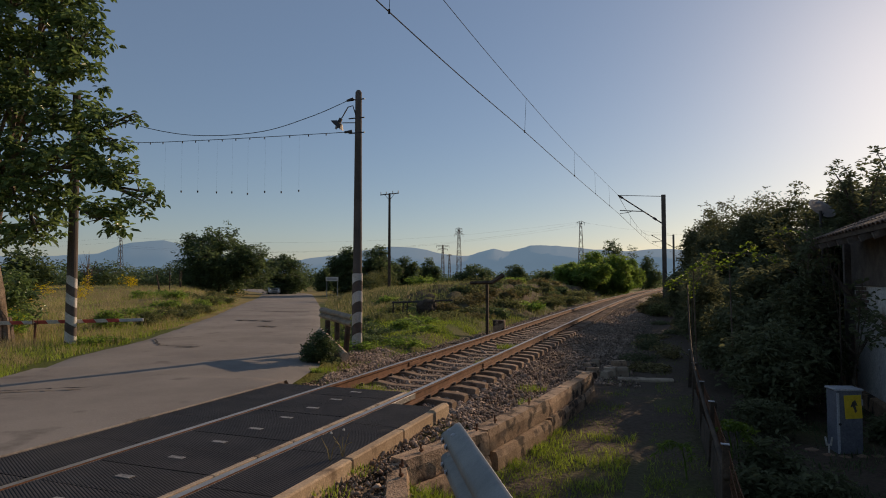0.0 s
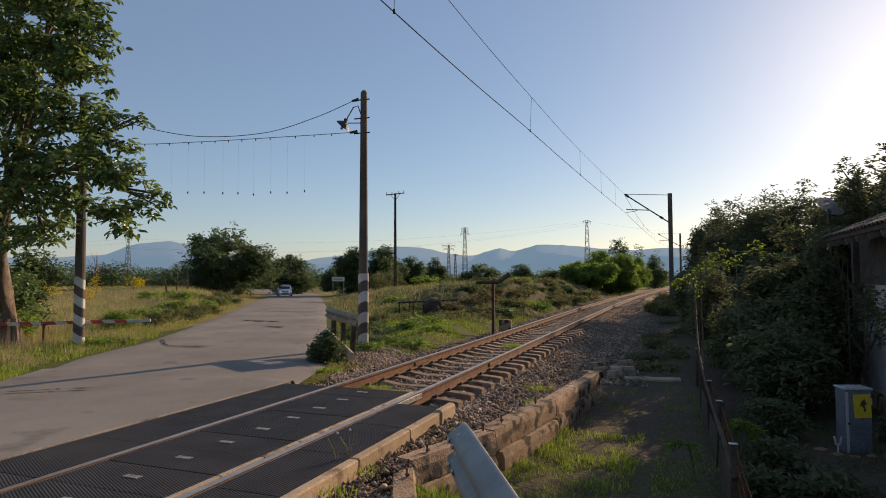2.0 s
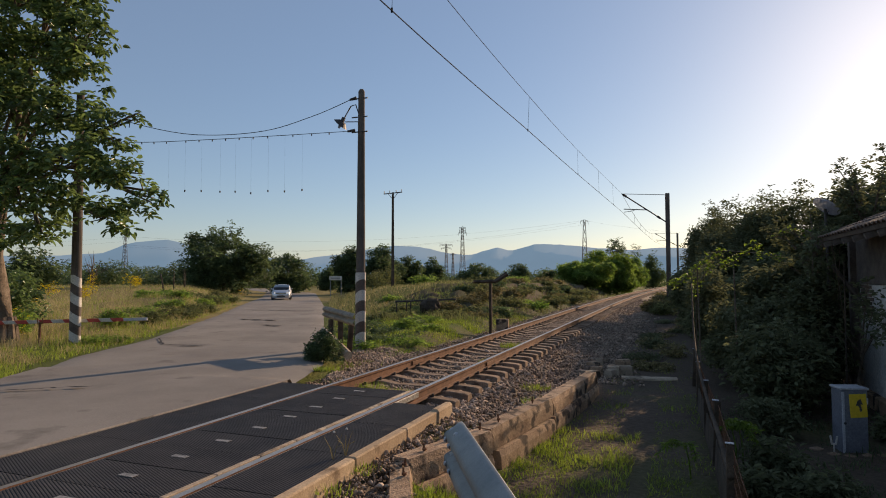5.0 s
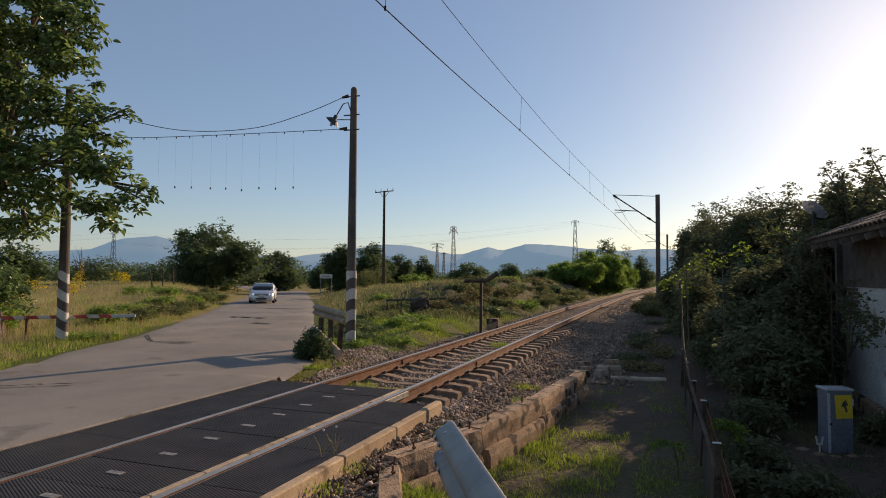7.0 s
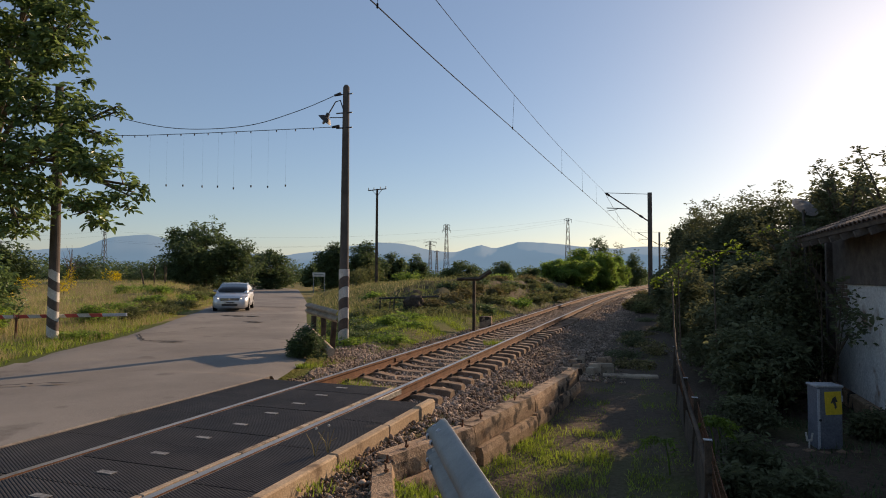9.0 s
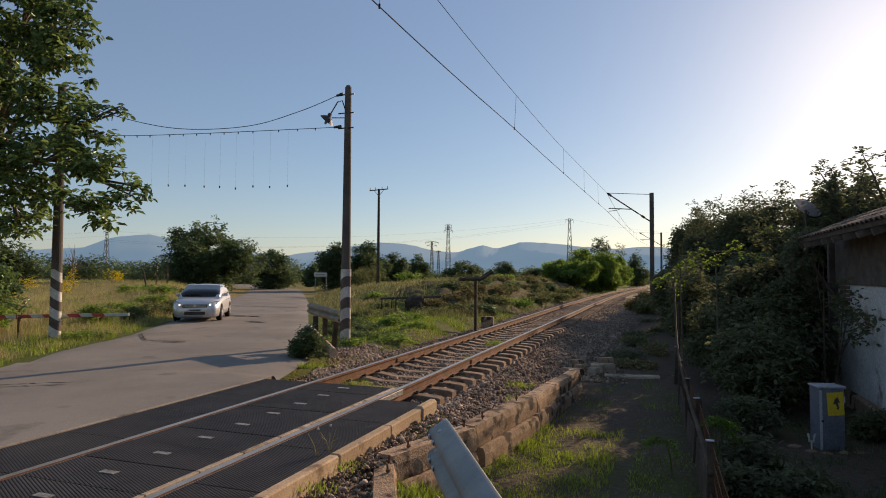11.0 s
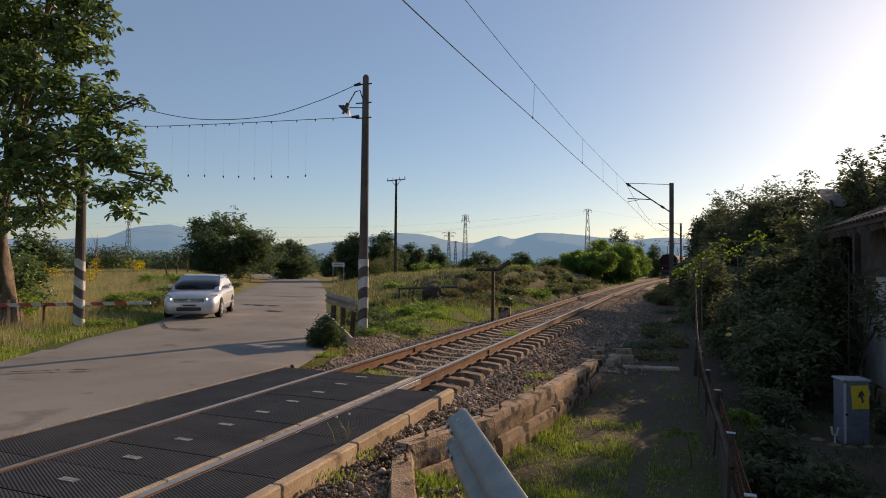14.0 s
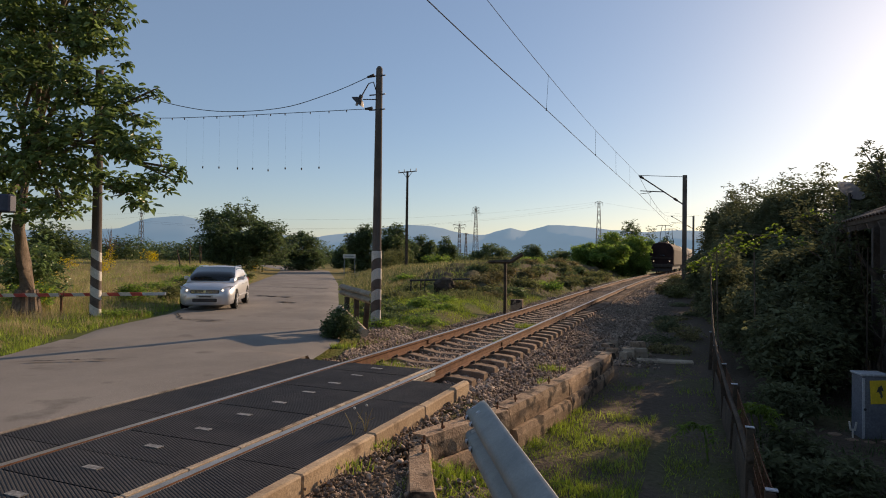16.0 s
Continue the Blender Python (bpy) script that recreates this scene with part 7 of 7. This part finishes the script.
def blades(name, n, region, h, w, material, label, seed, dmin, dmax, b0, b1, grow=0.012, bend=0.35, clump=0.9):
    """Grass blades, denser near by, where region(x, y) holds; bearings b0 to b1 in degrees to the right of +y."""
    rng = np.random.default_rng(seed)
    d = dmin * (dmax / dmin) ** rng.random(n)
    a = np.radians(rng.uniform(b0, b1, n))
    x, y = d * np.sin(a), d * np.cos(a)
    lump = np.array([noise.noise(Vector((p * clump, q * clump, seed))) for p, q in zip(x, y)])
    keep = region(x, y) & (lump > rng.uniform(-0.55, 0.35, n))
    x, y, d, lump = x[keep], y[keep], d[keep], lump[keep]
    n = len(x)
    z = ground_z(x, y) - 0.04
    k = (1 + grow * d)
    H = h * rng.uniform(0.45, 1.25, n) * (0.8 + 0.6 * np.clip(lump, -0.3, 0.6))
    H = H * np.clip((d - 9) / 16, 0.38, 1.0) if h > 0.2 else H
    Wd = w * k * rng.uniform(0.7, 1.3, n)
    t = rng.uniform(0, 2 * np.pi, n)
    sx, sy = np.cos(t) * Wd, np.sin(t) * Wd
    bx_, by_ = rng.normal(0, bend, n) * H, rng.normal(0, bend, n) * H
    P = np.stack([x, y, z], 1)
    o = lambda ax, ay, az: P + np.stack([ax, ay, az], 1)
    V = np.stack([o(-sx, -sy, 0 * x), o(sx, sy, 0 * x), o(sx * 0.7 + bx_ * 0.35, sy * 0.7 + by_ * 0.35, H * 0.6), o(-sx * 0.7 + bx_ * 0.35, -sy * 0.7 + by_ * 0.35, H * 0.6), o(bx_, by_, H)], 1).reshape(-1, 3)
    b = (np.arange(n) * 5)[:, None]
    Fc = np.concatenate([b + [0, 1, 2], b + [0, 2, 3], b + [3, 2, 4]], 1).reshape(-1, 3)
    tagged(new(name, tri_mesh(name, V, Fc, material)), label, "grass", kind="stuff")


def left_meadow(x, y):
    return (x < -9.5 - 0.5 * (y - 8)) & (road_dist(x, y) > 1.02)


def left_verge(x, y):
    return (x < -9.5 - 0.5 * (y - 8)) & (road_dist(x, y) > 0.965) & (road_dist(x, y) < 1.75)


def right_mound(x, y):
    return (x - track_x(y) < -2.2) & (y > 11.3) & (road_dist(x, y) > 1.03) & (x > -8 - 0.72 * (y - 12))


def mound_core(x, y):
    return right_mound(x, y) & (x - track_x(y) < -2.3) & (y < 31)


def bank_far(x, y):
    return right_mound(x, y) & (y > 24) & (x - track_x(y) < -8.5)


def rough_face(x, y):
    return right_mound(x, y) & (y > 22)


def path_grass(x, y):
    return (x > wall_x(y) + 0.25) & (x < 0.45) & (y > 4.4) & (y < 24) & (np.abs(x + 0.55) > 0.25)


def path_sunny(x, y):
    return (x > wall_x(y) + 0.15) & (x < -0.5) & (y > 4.6) & (y < 9.5)


def yard(x, y):
    return (x > 0.6) & (x < 3.2) & (y > 5) & (y < 13)


def shoulder(x, y):
    t = x - track_x(y)
    return (t > 1.55) & (t < 2.6) & (y > 8.8) & (y < 40) | (t < -1.6) & (t > -2.3) & (y > 9)


blades("dry_grass", 130000, left_meadow, 0.42, 0.0042, M["grass_dry"], "tall dry yellow grass of the meadow", 1, 11, 110, -66, -30)
blades("meadow_grass", 60000, left_meadow, 0.34, 0.0048, M["grass_green"], "green grass growing through the dry meadow", 2, 11, 110, -66, -30)
blades("verge_grass", 80000, left_verge, 0.19, 0.007, M["grass_green"], "low green grass on the road verge", 3, 11, 60, -66, -33)
blades("mound_grass", 200000, mound_core, 0.14, 0.0085, M["grass_green"], "bright green grass between road and track", 4, 12.5, 60, -42, -8)
blades("bank_grass", 55000, bank_far, 0.34, 0.008, M["grass_dry"], "dry grass and weeds on the bank", 5, 13, 110, -40, -4)
blades("bank_weeds", 60000, rough_face, 0.36, 0.010, M["leaf_weed"], "green weeds on the bank", 6, 24, 110, -40, -4)
blades("path_grass", 80000, path_grass, 0.085, 0.005, M["grass_green"], "short trodden grass on the path", 7, 4.6, 26, -30, 6, clump=1.5)
blades("path_tufts", 30000, path_sunny, 0.13, 0.005, M["grass_green"], "fresh green grass tufts beside the old sleepers", 8, 4.6, 10, -30, -3, clump=2.2)
blades("yard_grass", 16000, yard, 0.14, 0.007, M["leaf_dark"], "dark grass and weeds in the yard", 9, 5, 14, 2, 32, clump=1.5)
blades("shoulder_weeds", 5000, shoulder, 0.14, 0.006, M["grass_green"], "sparse weeds in the ballast shoulder", 10, 9, 45, -38, -2, clump=1.1)


def tuft(x, y, z, n, h, r, seed, leaf, label):
    rng = np.random.default_rng(seed)
    t = rng.uniform(0, 2 * np.pi, n)
    q = rng.random(n) ** 0.6 * r
    P = np.stack([x + np.cos(t) * q, y + np.sin(t) * q, np.full(n, z)], 1)
    s = rng.uniform(0, 2 * np.pi, n)
    w = 0.006 * np.stack([np.cos(s), np.sin(s), 0 * s], 1)
    tip = np.stack([np.cos(t) * h * 0.5 * rng.random(n), np.sin(t) * h * 0.5 * rng.random(n), h * rng.uniform(0.5, 1.1, n)], 1)
    V = np.stack([P - w, P + w, P + tip], 1).reshape(-1, 3)
    tagged(new("grass_tuft", tri_mesh("grass_tuft", V, (np.arange(n) * 3)[:, None] + np.array([0, 1, 2]), M[leaf])), label, "grass tuft", kind="stuff")


for i, (x, y, z, n, h, r) in enumerate([(-4.2, 16.6, -0.22, 260, 0.16, 0.32), (-4.9, 9.5, -0.22, 200, 0.14, 0.3), (-4.3, 9.2, -0.22, 200, 0.12, 0.28), (-2.45, 11.4, -0.36, 130, 0.09, 0.3), (-2.2, 10.3, -0.40, 110, 0.09, 0.25),
                                        (-2.72, 4.6, -0.10, 60, 0.07, 0.2), (-2.74, 5.2, -0.10, 50, 0.07, 0.15), (-6.45, 10.6, -0.12, 160, 0.12, 0.25), (-3.9, 13.4, -0.22, 150, 0.12, 0.25)]):
    tuft(x, y, z, n, h, r, 200 + i, "grass_green", "small green grass tuft growing between stones")


def crack_weed(x, y, seed):
    rng = random.Random(seed)
    t = []
    for i in range(5):
        a = rng.uniform(0, 6.28)
        t.append(tube([(x, y, -0.03), (x + 0.03 * math.cos(a), y + 0.03 * math.sin(a), 0.1), (x + 0.09 * math.cos(a), y + 0.09 * math.sin(a), rng.uniform(0.12, 0.24))], [0.003, 0.003, 0.002], 4))
    ob = thing("thistle", label="thin dry weed with a pale head by kerb", category="weed", group="weeds on the crossing")
    mesh_part("stem", to_mesh("stem", *joined(t), M["grass_dry"]), ob)
    bm = bmesh.new()
    bmesh.ops.create_icosphere(bm, subdivisions=1, radius=0.014, matrix=Matrix.Translation((x + 0.01, y, 0.25)))
    part("seed_head", bm, M["white"], ob)


crack_weed(-3.05, 5.15, 1)
crack_weed(-3.0, 5.3, 2)


# ---- what moves ----


def motions():
    # the car rolls up to the barrier and stops
    key = [(0.0, -55.1, 76.8), (1.5, -49.0, 68.9), (3.5, -40.6, 57.7), (5.0, -35.1, 49.3), (6.5, -29.5, 40.6), (7.5, -25.5, 34.3), (8.5, -22.1, 28.6), (9.5, -19.6, 24.3), (10.5, -17.9, 21.1),
           (11.5, -16.55, 18.2), (12.2, -15.7, 16.75), (12.8, -15.32, 16.25), (13.4, -15.22, 16.12), (16.0, -15.0, 15.95)]
    rows = []
    for i, (t, x, y) in enumerate(key):
        a, b = key[max(i - 1, 0)], key[min(i + 1, len(key) - 1)]
        if t < 12.5:
            ang = math.degrees(math.atan2(b[2] - a[2], b[1] - a[1]))
        ang = max(ang, -58.0 - 0.0 * t)
        slope = math.degrees(math.atan(0.0063))
        rows.append((t, pose(x, y, float(road_z(x, y)) + 0.012, 0, -slope, ang)))
    walk(CAR, rows)
    # its wheels roll with the way it goes
    T = np.arange(0, 16.001, 0.08)
    px, py = (np.interp(T, [k[0] for k in key], [k[j] for k in key]) for j in (1, 2))
    way = np.concatenate([[0], np.cumsum(np.hypot(np.diff(px), np.diff(py)))])
    for wheel, x, y in WHEELS:
        walk(wheel, [(float(t), pose(x, y, 0.318, 0, math.degrees(d / 0.318), 0)) for t, d in zip(T, way)])
    # the train comes round the bend
    for ob, lag in ((LOCO, 0.0), (COACH, 16.3)):
        rows = []
        for i in range(17):
            t = float(i)
            y = 83.5 + 14.5 * (16.0 - t) + lag
            yb = y + 8
            h = math.degrees(math.atan2(float(track_x(yb) - track_x(y)), 8))
            rows.append((t, pose(float(track_x(y)), y, 0, 0, 0, -h)))
        walk(ob, rows)


motions()
